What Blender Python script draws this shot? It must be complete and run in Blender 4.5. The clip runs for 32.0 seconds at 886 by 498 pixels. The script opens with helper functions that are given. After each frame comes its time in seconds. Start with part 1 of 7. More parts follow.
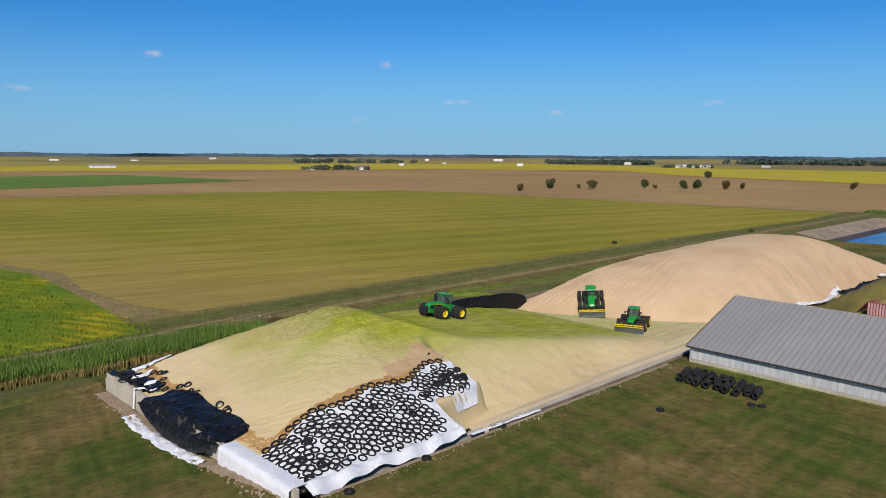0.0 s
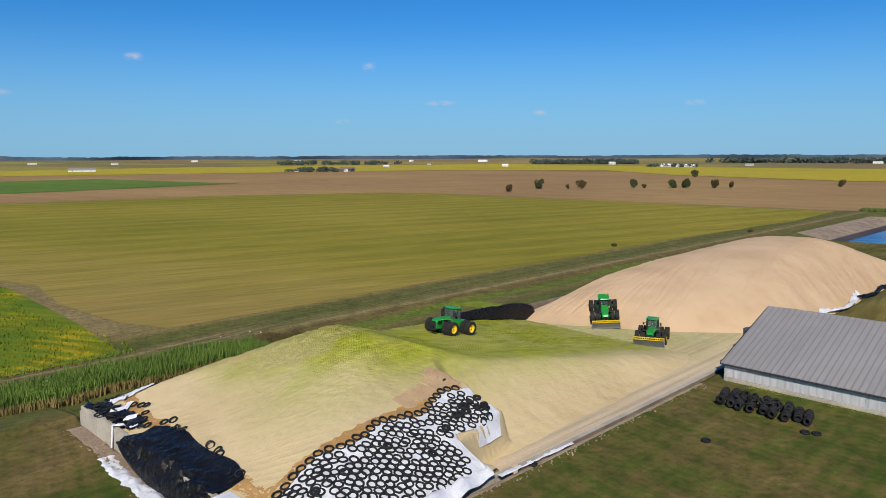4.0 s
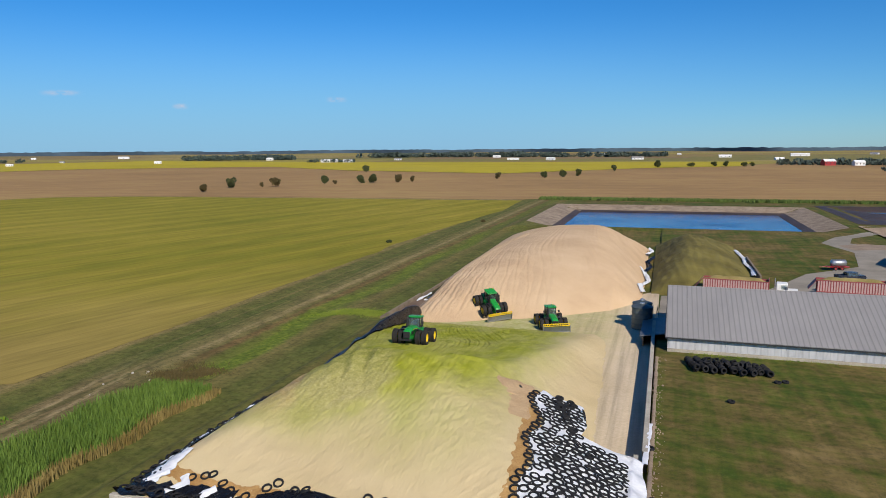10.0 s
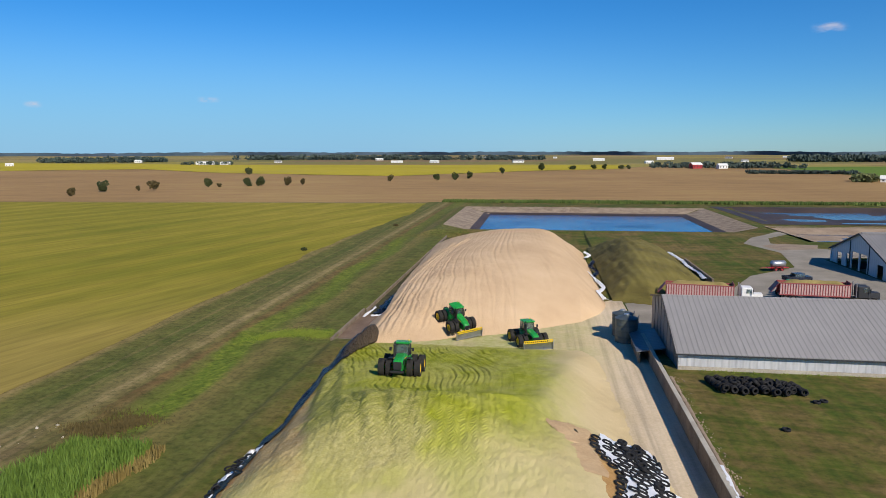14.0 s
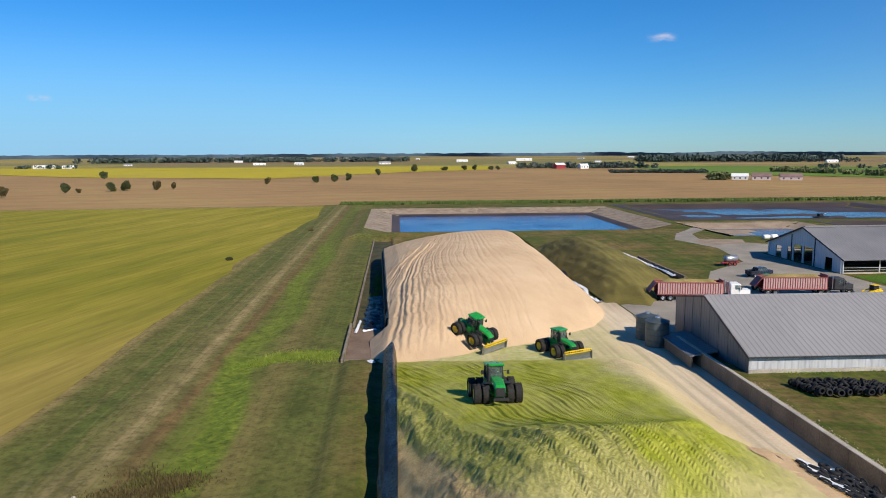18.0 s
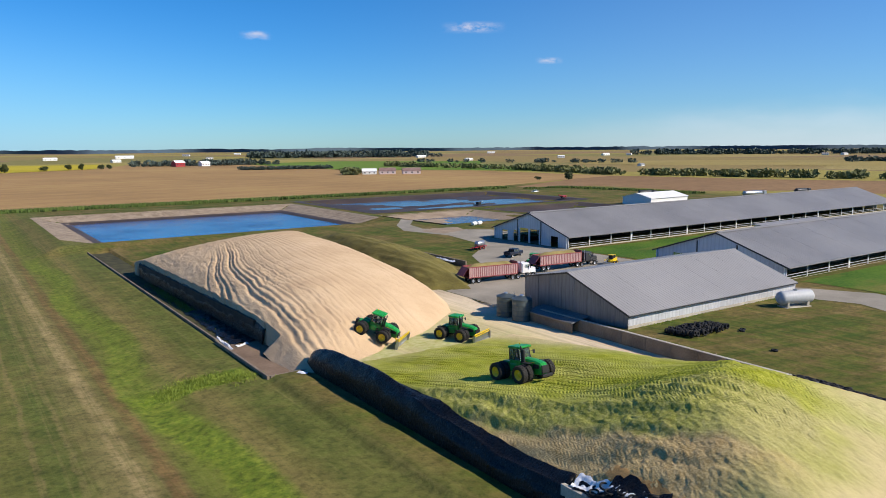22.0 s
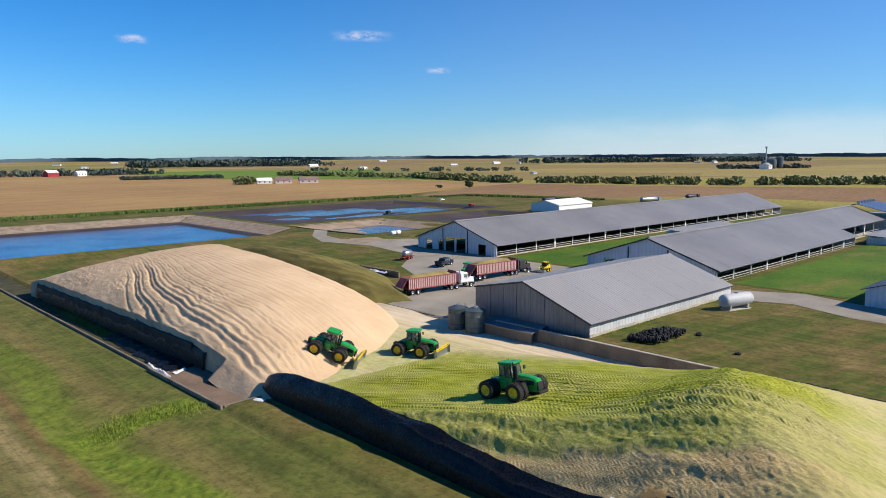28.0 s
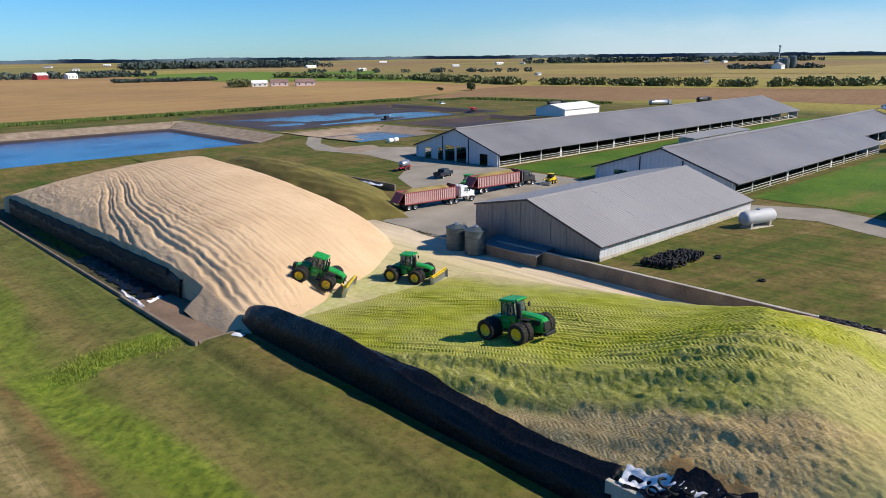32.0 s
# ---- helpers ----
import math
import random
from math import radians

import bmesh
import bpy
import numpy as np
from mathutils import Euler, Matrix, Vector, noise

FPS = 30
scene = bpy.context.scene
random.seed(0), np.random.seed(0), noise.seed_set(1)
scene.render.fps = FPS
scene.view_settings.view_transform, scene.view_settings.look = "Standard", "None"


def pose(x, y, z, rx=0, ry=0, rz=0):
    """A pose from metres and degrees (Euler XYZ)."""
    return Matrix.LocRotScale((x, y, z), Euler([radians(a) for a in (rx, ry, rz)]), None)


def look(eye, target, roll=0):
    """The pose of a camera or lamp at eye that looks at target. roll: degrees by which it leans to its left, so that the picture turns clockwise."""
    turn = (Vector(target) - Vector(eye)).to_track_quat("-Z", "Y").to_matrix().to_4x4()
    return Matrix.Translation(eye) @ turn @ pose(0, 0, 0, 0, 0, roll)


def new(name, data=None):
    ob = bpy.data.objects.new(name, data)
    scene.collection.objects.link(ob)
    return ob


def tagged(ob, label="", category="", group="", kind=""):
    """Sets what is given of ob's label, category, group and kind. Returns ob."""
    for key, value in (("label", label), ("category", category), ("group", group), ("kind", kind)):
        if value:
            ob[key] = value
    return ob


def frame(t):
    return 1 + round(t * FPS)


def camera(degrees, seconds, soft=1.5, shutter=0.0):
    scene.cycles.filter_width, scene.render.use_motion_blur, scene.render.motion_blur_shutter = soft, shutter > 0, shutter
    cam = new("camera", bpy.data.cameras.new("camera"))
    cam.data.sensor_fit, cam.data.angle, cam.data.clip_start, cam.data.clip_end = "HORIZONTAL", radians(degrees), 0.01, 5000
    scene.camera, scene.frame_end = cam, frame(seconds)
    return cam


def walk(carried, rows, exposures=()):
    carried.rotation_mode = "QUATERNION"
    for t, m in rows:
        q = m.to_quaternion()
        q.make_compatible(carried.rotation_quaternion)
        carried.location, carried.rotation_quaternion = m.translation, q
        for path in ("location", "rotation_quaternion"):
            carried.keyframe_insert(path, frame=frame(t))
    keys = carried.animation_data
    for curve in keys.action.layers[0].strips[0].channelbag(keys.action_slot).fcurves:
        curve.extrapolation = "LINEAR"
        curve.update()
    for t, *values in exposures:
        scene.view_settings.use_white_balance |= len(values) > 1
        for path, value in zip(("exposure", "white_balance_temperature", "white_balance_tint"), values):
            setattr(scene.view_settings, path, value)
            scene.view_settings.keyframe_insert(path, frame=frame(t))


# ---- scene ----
cam = camera(63.4, 32.0, soft=0.75)
# seconds, eye, target, roll
PATH = [
    (0, (1.157, 1.818, 24.109), (-0.2740, 3.1889, 23.8450), 0.3),
    (1, (-0.588, 3.773, 24.120), (-2.0214, 5.1419, 23.8590), 0.1),
    (2, (-2.098, 5.583, 24.179), (-3.5339, 6.9507, 23.9180), -0.1),
    (2.5, (-2.922, 6.190, 24.228), (-4.3551, 7.5600, 23.9670), -0.1),
    (4.5, (-7.859, 4.104, 24.255), (-9.2171, 5.5484, 23.9920), -0.3),
    (5, (-9.618, 2.724, 24.303), (-10.8807, 4.2539, 24.0390), -0.3),
    (5.5, (-11.656, 1.092, 24.347), (-12.8127, 2.7017, 24.0800), -0.4),
    (6, (-14.082, -0.772, 24.500), (-15.2173, 0.8530, 24.2310), -0.2),
    (6.5, (-16.699, -2.575, 24.516), (-17.8288, -0.9472, 24.2460), -0.4),
    (7, (-19.307, -4.493, 24.661), (-20.4309, -2.8610, 24.3910), -0.5),
    (7.5, (-22.201, -6.341, 24.798), (-23.2485, -4.6588, 24.5260), -0.5),
    (8, (-25.355, -8.250, 24.943), (-26.3113, -6.5142, 24.6700), -0.6),
    (8.5, (-28.651, -10.322, 25.302), (-29.3981, -8.4875, 25.0230), -0.6),
    (9, (-32.500, -11.646, 25.300), (-33.1072, -9.7605, 25.0210), -0.3),
    (9.5, (-35.634, -12.584, 25.569), (-36.2367, -10.6984, 25.2880), -0.4),
    (10, (-38.523, -12.693, 25.615), (-39.1095, -10.8012, 25.3360), -0.4),
    (10.5, (-40.910, -12.652, 25.760), (-41.4021, -10.7341, 25.4830), -0.5),
    (11, (-43.178, -12.038, 25.620), (-43.4908, -10.0826, 25.3430), -0.4),
    (11.5, (-45.368, -11.018, 25.536), (-45.6577, -9.0576, 25.2600), -0.4),
    (12, (-47.167, -9.653, 25.377), (-47.4530, -7.6931, 25.1010), -0.3),
    (13, (-50.468, -5.970, 24.965), (-50.7408, -4.0090, 24.6890), -0.2),
    (14, (-53.515, -2.376, 24.724), (-53.7757, -0.4109, 24.4520), -0.1),
    (15, (-56.939, 0.898, 24.515), (-57.1913, 2.8641, 24.2450), -0.3),
    (15.5, (-59.220, 2.036, 24.496), (-59.4657, 4.0017, 24.2260), -0.3),
    (17.5, (-71.660, 5.329, 24.066), (-71.6719, 7.3115, 23.7980), -0.1),
    (18, (-75.354, 6.095, 24.100), (-75.2249, 8.0732, 23.8320), -0.3),
    (18.5, (-79.487, 6.614, 24.160), (-79.1986, 8.5739, 23.8900), -0.3),
    (19, (-83.822, 7.498, 24.314), (-83.3432, 9.4196, 24.0390), -0.4),
    (19.5, (-88.312, 8.085, 24.325), (-87.6448, 9.9500, 24.0480), -0.3),
    (20, (-92.856, 9.112, 24.406), (-91.9956, 10.8953, 24.1250), -0.4),
    (20.5, (-97.608, 10.445, 24.356), (-96.5515, 12.1193, 24.0730), -0.3),
    (21, (-102.669, 11.891, 24.578), (-101.5431, 13.5187, 24.2940), -0.2),
    (21.5, (-107.568, 13.797, 24.790), (-106.4371, 15.4217, 24.5050), -0.3),
    (22, (-112.107, 15.635, 24.939), (-110.9740, 17.2586, 24.6550), -0.4),
    (23, (-118.505, 18.818, 25.459), (-117.3006, 20.3897, 25.1780), -0.7),
    (23.5, (-120.343, 19.628, 25.495), (-119.0706, 21.1462, 25.2170), -0.7),
    (24, (-121.020, 19.919, 25.448), (-119.6453, 21.3455, 25.1730), -0.8),
    (24.5, (-121.276, 20.269, 25.373), (-119.8352, 21.6285, 25.1010), -0.7),
    (26.5, (-119.115, 21.976, 25.000), (-117.6778, 23.3406, 24.7350), -0.5),
    (27, (-118.045, 22.914, 24.877), (-116.6556, 24.3271, 24.6130), -0.4),
    (27.5, (-116.967, 23.864, 24.701), (-115.5990, 25.2999, 24.4390), -0.4),
    (28, (-116.039, 24.785, 24.661), (-114.6703, 26.2201, 24.3990), -0.4),
    (28.5, (-115.175, 25.529, 24.688), (-113.8066, 26.9633, 24.4250), -0.4),
    (29, (-114.269, 26.204, 24.716), (-112.9033, 27.6385, 24.4440), -0.4),
    (29.5, (-113.374, 26.923, 24.675), (-112.0107, 28.3583, 24.3850), -0.4),
    (30, (-112.636, 27.561, 24.688), (-111.2788, 28.9910, 24.3550), -0.5),
    (30.5, (-111.809, 28.282, 24.773), (-110.4595, 29.7075, 24.3920), -0.5),
    (31, (-111.158, 29.135, 24.905), (-109.8139, 30.5519, 24.4750), -0.5),
    (31.5, (-110.362, 29.791, 24.939), (-109.0271, 31.2010, 24.4630), -0.6),
    (32, (-109.553, 30.632, 24.980), (-108.2269, 32.0345, 24.4560), -0.6),
]
walk(cam, [(t, look(eye, target, roll)) for t, eye, target, roll in PATH], exposures=[(0.0, -0.10), (9.0, -0.03), (15.0, 0.06), (20.0, 0.26), (32.0, 0.37)])

# ---- light: clear late-summer day, sun to the right of and behind the first view ----
SUN_EL, SUN_AZ = radians(37.0), math.atan2(0.60, -0.80)
world = bpy.data.worlds.new("world")
scene.world = world
world.use_nodes = True
wn = world.node_tree
sky = wn.nodes.new("ShaderNodeTexSky")
sky.sky_type, sky.sun_disc = "NISHITA", False
sky.sun_elevation, sky.sun_rotation = SUN_EL, SUN_AZ
sky.altitude, sky.air_density, sky.dust_density, sky.ozone_density = 250, 1.0, 0.15, 6.0
tone = wn.nodes.new("ShaderNodeMix")
tone.data_type, tone.blend_type = "RGBA", "MULTIPLY"
tone.inputs[0].default_value = 1.0
tone.inputs[7].default_value = (0.57, 0.83, 1.08, 1)
deep = wn.nodes.new("ShaderNodeHueSaturation")
deep.inputs["Saturation"].default_value = 1.12
wn.links.new(sky.outputs[0], tone.inputs[6])
wn.links.new(tone.outputs[2], deep.inputs["Color"])
wn.links.new(deep.outputs[0], wn.nodes["Background"].inputs[0])
wn.nodes["Background"].inputs[1].default_value = 0.098
sun = new("sun", bpy.data.lights.new("sun", "SUN"))
sun.data.energy, sun.data.angle, sun.data.color = 5.0, radians(0.55), (1.0, 0.90, 0.76)
sun.matrix_world = look((math.sin(SUN_AZ) * math.cos(SUN_EL) * 100, math.cos(SUN_AZ) * math.cos(SUN_EL) * 100, math.sin(SUN_EL) * 100), (0, 0, 0))


# ---- materials ----
class Nodes:
    """A short way to write node trees."""

    def __init__(self, name):
        self.mat = bpy.data.materials.new(name)
        self.mat.use_nodes = True
        self.t = self.mat.node_tree
        self.bsdf = self.t.nodes["Principled BSDF"]
        self.geo = self.t.nodes.new("ShaderNodeNewGeometry")
        self.pos = self.geo.outputs["Position"]

    def put(self, socket, value):
        if isinstance(value, bpy.types.NodeSocket):
            self.t.links.new(value, socket)
        else:
            socket.default_value = value

    def math(self, op, a, b=0.0, c=0.0, clamp=False):
        n = self.t.nodes.new("ShaderNodeMath")
        n.operation, n.use_clamp = op, clamp
        for s, v in zip(n.inputs, (a, b, c)):
            self.put(s, v)
        return n.outputs[0]

    def noise(self, scale, detail=4.0, vec=None, rough=0.55, dist=0.0):
        n = self.t.nodes.new("ShaderNodeTexNoise")
        n.inputs["Scale"].default_value, n.inputs["Detail"].default_value = scale, detail
        n.inputs["Roughness"].default_value, n.inputs["Distortion"].default_value = rough, dist
        self.t.links.new(vec if vec is not None else self.pos, n.inputs["Vector"])
        return n.outputs["Fac"]

    def stretch(self, sx, sy, sz, turn=0.0):
        n = self.t.nodes.new("ShaderNodeMapping")
        n.vector_type = "TEXTURE"
        n.inputs["Scale"].default_value = (1 / sx, 1 / sy, 1 / sz)
        n.inputs["Rotation"].default_value = (0, 0, radians(-turn))
        self.t.links.new(self.pos, n.inputs["Vector"])
        return n.outputs[0]

    def xyz(self, vec=None):
        n = self.t.nodes.new("ShaderNodeSeparateXYZ")
        self.t.links.new(vec if vec is not None else self.pos, n.inputs[0])
        return n.outputs

    def ramp(self, fac, stops, ease="LINEAR"):
        n = self.t.nodes.new("ShaderNodeValToRGB")
        n.color_ramp.interpolation = ease
        e = n.color_ramp.elements
        while len(e) < len(stops):
            e.new(0.5)
        for k, (p, c) in zip(e, stops):
            k.position = p
            k.color = (c, c, c, 1) if isinstance(c, float) else (*c, 1)
        self.put(n.inputs[0], fac)
        return n.outputs[0]

    def mix(self, fac, a, b, kind="MIX"):
        n = self.t.nodes.new("ShaderNodeMix")
        n.data_type, n.blend_type = "RGBA", kind
        self.put(n.inputs[0], fac)
        for s, v in ((n.inputs[6], a), (n.inputs[7], b)):
            self.put(s, (*v, 1) if isinstance(v, tuple) else v)
        return n.outputs[2]

    def step(self, lo, hi, value):
        n = self.t.nodes.new("ShaderNodeMapRange")
        n.interpolation_type = "SMOOTHSTEP"
        self.put(n.inputs[0], value)
        n.inputs[1].default_value, n.inputs[2].default_value = lo, hi
        return n.outputs[0]

    def bump(self, height, strength=0.3, distance=0.05):
        n = self.t.nodes.new("ShaderNodeBump")
        n.inputs["Strength"].default_value, n.inputs["Distance"].default_value = strength, distance
        self.put(n.inputs["Height"], height)
        self.t.links.new(n.outputs[0], self.bsdf.inputs["Normal"])

    def done(self, colour, rough=0.8, metal=0.0, spec=0.3):
        self.put(self.bsdf.inputs["Base Color"], (*colour, 1) if isinstance(colour, tuple) else colour)
        self.put(self.bsdf.inputs["Roughness"], rough)
        self.bsdf.inputs["Metallic"].default_value = metal
        self.bsdf.inputs["Specular IOR Level"].default_value = spec
        return self.mat


def surf(name, dark, light, scale=0.6, fine=9.0, rough=0.8, bump=0.3, depth=0.03, metal=0.0, spec=0.3, each=0.0, low=0.35, high=0.65):
    """Two tones mottled at a broad and a fine scale; each: how far pieces differ among themselves."""
    n = Nodes(name)
    f = n.math("ADD", n.math("MULTIPLY", n.noise(scale, 3), 0.55), n.math("MULTIPLY", n.noise(fine, 4), 0.45))
    col = n.ramp(f, [(low, dark), (high, light)])
    if each:
        info = n.t.nodes.new("ShaderNodeObjectInfo")
        col = n.mix(1.0, col, n.ramp(info.outputs["Random"], [(0.0, 1.0 - each), (1.0, 1.0)]), "MULTIPLY")
    if bump:
        n.bump(n.noise(fine * 1.7, 4), bump, depth)
    return n.done(col, n.ramp(n.noise(fine, 2), [(0.3, max(0.02, rough - 0.1)), (0.7, min(1.0, rough + 0.1))]), metal, spec)


def ribbed(name, dark, light, axis, pitch, rough=0.5, metal=0.3, spec=0.4, rib_shade=0.25):
    """Ribbed sheet metal: ribs across one axis, run-down stains, sheet joints; rib shade is painted in."""
    n = Nodes(name)
    x = n.xyz()["XYZ".index(axis)]
    wave = n.math("SINE", n.math("MULTIPLY", x, 2 * math.pi / pitch))
    rib = n.math("POWER", n.math("MULTIPLY_ADD", wave, 0.5, 0.5), 6.0)
    streak = n.noise(1.0, 4, n.stretch(3.0 if axis == "X" else 0.4, 3.0 if axis == "Y" else 0.4, 0.5))
    sheet = n.math("SINE", n.math("MULTIPLY", n.math("FLOOR", n.math("DIVIDE", x, pitch * 3.0)), 12.9))
    col = n.ramp(n.math("MULTIPLY_ADD", sheet, 0.06, n.math("ADD", n.math("MULTIPLY", streak, 0.6), n.math("MULTIPLY", n.noise(0.15, 3), 0.4))), [(0.35, dark), (0.65, light)])
    # relief shade of the ribs, painted as a darker colour
    col = n.mix(n.math("MULTIPLY", rib, rib_shade), col, tuple(v * 0.55 for v in dark))
    n.bump(rib, 0.5, 0.03)
    return n.done(col, n.ramp(streak, [(0.3, rough - 0.1), (0.7, rough + 0.12)]), metal, spec)


def plain(name, colour, rough=0.5, metal=0.0, spec=0.4, wear=0.25, scale=3.0):
    """Paint or plastic with light dirt and uneven gloss."""
    n = Nodes(name)
    d = n.noise(scale, 5)
    col = n.mix(n.ramp(d, [(0.45, 0.0), (0.75, wear)]), colour, tuple(v * 0.5 + 0.03 for v in colour))
    return n.done(col, n.ramp(d, [(0.3, max(0.02, rough - 0.08)), (0.7, min(1.0, rough + 0.15))]), metal, spec)


concrete = surf("concrete", (0.30, 0.27, 0.22), (0.50, 0.46, 0.38), 0.4, 6, 0.85, 0.25, 0.02)
concrete_dark = surf("weathered_concrete", (0.13, 0.10, 0.075), (0.27, 0.22, 0.16), 0.4, 5, 0.9, 0.3, 0.02)
gravel = surf("gravel", (0.20, 0.178, 0.142), (0.335, 0.298, 0.242), 0.15, 5, 0.95, 0.4, 0.03)
mud = surf("bank_soil", (0.20, 0.145, 0.10), (0.36, 0.28, 0.20), 0.2, 3, 0.95, 0.5, 0.1)
stony = surf("stony_bank", (0.17, 0.125, 0.085), (0.36, 0.285, 0.205), 0.35, 2, 0.95, 0.6, 0.15)
sludge = surf("drying_sludge", (0.035, 0.025, 0.02), (0.085, 0.06, 0.045), 0.05, 1.2, 0.6, 0.3, 0.05)
def lawn_mat():
    n = Nodes("lawn")
    f = n.math("ADD", n.math("MULTIPLY", n.noise(0.06, 4), 0.5), n.math("MULTIPLY", n.noise(2.5, 5), 0.5))
    col = n.ramp(f, [(0.38, (0.030, 0.085, 0.004)), (0.62, (0.095, 0.165, 0.010))])
    dry = n.ramp(n.noise(0.05, 5, n.stretch(0.7, 1.6, 1), 0.6), [(0.50, 0.0), (0.64, 0.75)])
    col = n.mix(dry, col, n.ramp(n.noise(1.2, 4), [(0.4, (0.12, 0.12, 0.02)), (0.6, (0.19, 0.155, 0.04))]))
    n.bump(n.noise(5.0, 4), 0.4, 0.05)
    return n.done(col, 0.9, 0.0, 0.2)


lawn = lawn_mat()
white_sheet = surf("white_plastic_sheet", (0.60, 0.62, 0.66), (0.78, 0.79, 0.81), 0.5, 4, 0.4, 0.5, 0.08, 0.0, 0.4)
black_sheet = surf("black_plastic_sheet", (0.005, 0.005, 0.006), (0.012, 0.0115, 0.012), 0.8, 3, 0.32, 0.9, 0.10, 0.0, 0.22)
rubber = surf("tyre_rubber", (0.008, 0.008, 0.009), (0.022, 0.022, 0.023), 2, 20, 0.75, 0.2, 0.01, each=0.3)
tread_rubber = surf("tractor_tyre_rubber", (0.012, 0.012, 0.012), (0.035, 0.032, 0.028), 2, 14, 0.8, 0.2, 0.01)
bark = surf("bark", (0.06, 0.045, 0.03), (0.13, 0.10, 0.07), 1.5, 12, 0.9, 0.6, 0.03)
leaf = surf("leaves", (0.035, 0.048, 0.014), (0.085, 0.098, 0.032), 0.5, 3, 0.7, 0.0, each=0.25)
leaf_hedge = surf("hedge_leaves", (0.095, 0.115, 0.040), (0.20, 0.205, 0.080), 0.05, 1.0, 0.75, 0.0)
leaf_dry = surf("autumn_leaves", (0.07, 0.055, 0.02), (0.13, 0.10, 0.035), 0.5, 3, 0.75, 0.0, each=0.25)
# Far leaves, lifted and blued in colour to stand in for haze.
leaf_hazed = surf("far_woods_hazed", (0.042, 0.064, 0.056), (0.078, 0.104, 0.085), 0.01, 0.2, 0.85, 0.0)
# The blue of the last woods is haze painted into their colour.
horizon_leaf_hazed = surf("horizon_woods_hazed", (0.045, 0.075, 0.105), (0.075, 0.11, 0.15), 0.004, 0.03, 0.95, 0.0)
lush = surf("lush_grass", (0.13, 0.19, 0.02), (0.24, 0.29, 0.04), 0.4, 3, 0.8, 0.0)
reed = surf("reeds", (0.07, 0.13, 0.018), (0.14, 0.22, 0.035), 0.3, 3, 0.7, 0.0)
reed_dry = surf("dry_reeds", (0.15, 0.11, 0.03), (0.26, 0.20, 0.07), 0.3, 3, 0.8, 0.0)
corn = surf("corn_rows", (0.07, 0.115, 0.022), (0.13, 0.18, 0.04), 0.05, 1.5, 0.8, 0.0)
roof_x = ribbed("roof_sheet", (0.245, 0.235, 0.226), (0.300, 0.288, 0.278), "X", 0.62, 0.5, 0.0, 0.5, 0.5)
barn_roof = ribbed("barn_roof_sheet", (0.150, 0.146, 0.146), (0.225, 0.218, 0.214), "X", 0.62, 0.5, 0.0, 0.5, 0.26)
wall_x = ribbed("wall_sheet_long", (0.48, 0.49, 0.52), (0.66, 0.665, 0.68), "X", 0.75, 0.45, 0.3)
# Dark grey gable siding, darkened further in its colour for the shaded west side.
wall_y = ribbed("wall_sheet_west_shaded", (0.12, 0.13, 0.145), (0.20, 0.215, 0.235), "Y", 0.75, 0.5, 0.3)
barn_wall = ribbed("barn_sheet", (0.46, 0.50, 0.55), (0.60, 0.63, 0.66), "Y", 0.9, 0.5, 0.1)
trim_dark = plain("dark_trim", (0.03, 0.032, 0.036), 0.5)
grey_board = plain("greyed_white_board", (0.46, 0.46, 0.45), 0.6, 0.0, 0.3, 0.5, 1.0)
white_paint = plain("white_paint", (0.74, 0.74, 0.72), 0.5)
# Near-black colour that stands in for the shade inside the buildings.
shade_inside = plain("barn_inside_shade", (0.05, 0.045, 0.04), 0.9)
galvanised = ribbed("galvanised_tank", (0.07, 0.095, 0.10), (0.14, 0.165, 0.17), "Z", 0.8, 0.5, 0.5)
green_paint = plain("green_paint", (0.016, 0.27, 0.04), 0.3, 0.0, 0.5, 0.2)
yellow_paint = plain("yellow_paint", (0.72, 0.50, 0.01), 0.35, 0.0, 0.5, 0.25)
black_paint = plain("black_paint", (0.015, 0.015, 0.016), 0.5)
# Old concrete, darkened in its colour because its visible side lies in shade.
shade_concrete = surf("shaded_concrete", (0.025, 0.022, 0.02), (0.06, 0.052, 0.045), 0.4, 5, 0.85, 0.3, 0.02)
faded_red = plain("faded_red_paint", (0.30, 0.075, 0.075), 0.5, 0.0, 0.3, 0.4)
red_paint = plain("red_paint", (0.32, 0.025, 0.03), 0.45)
pale_paint = plain("pale_paint", (0.62, 0.50, 0.48), 0.5)
steel = plain("worn_steel", (0.42, 0.44, 0.47), 0.35, 0.8, 0.5, 0.4)
blue_roof = ribbed("blue_roof_sheet", (0.07, 0.11, 0.20), (0.12, 0.17, 0.28), "X", 0.9, 0.45, 0.3)
dark_roof = ribbed("dark_roof_sheet", (0.05, 0.055, 0.07), (0.09, 0.095, 0.11), "X", 0.9, 0.5, 0.3)
red_roof = surf("brown_shingles", (0.16, 0.10, 0.09), (0.26, 0.17, 0.15), 0.2, 3, 0.8, 0.2)


def glass_mat():
    n = Nodes("tinted_glass")
    n.bsdf.inputs["Transmission Weight"].default_value = 0.85
    return n.done((0.35, 0.45, 0.45), 0.06, 0.0, 0.5)


def water_mat(name, colour, rough):
    n = Nodes(name)
    n.bump(n.noise(0.9, 3, n.stretch(0.6, 1.6, 1)), 0.45, 0.10)
    scum = n.ramp(n.noise(0.02, 5, n.stretch(0.5, 3, 1)), [(0.55, 0.0), (0.72, 1.0)])
    return n.done(n.mix(scum, colour, tuple(v * 0.6 + 0.012 for v in colour)), n.ramp(n.noise(0.05, 4), [(0.4, rough), (0.7, rough + 0.12)]), 0.0, 0.5)


glass = glass_mat()
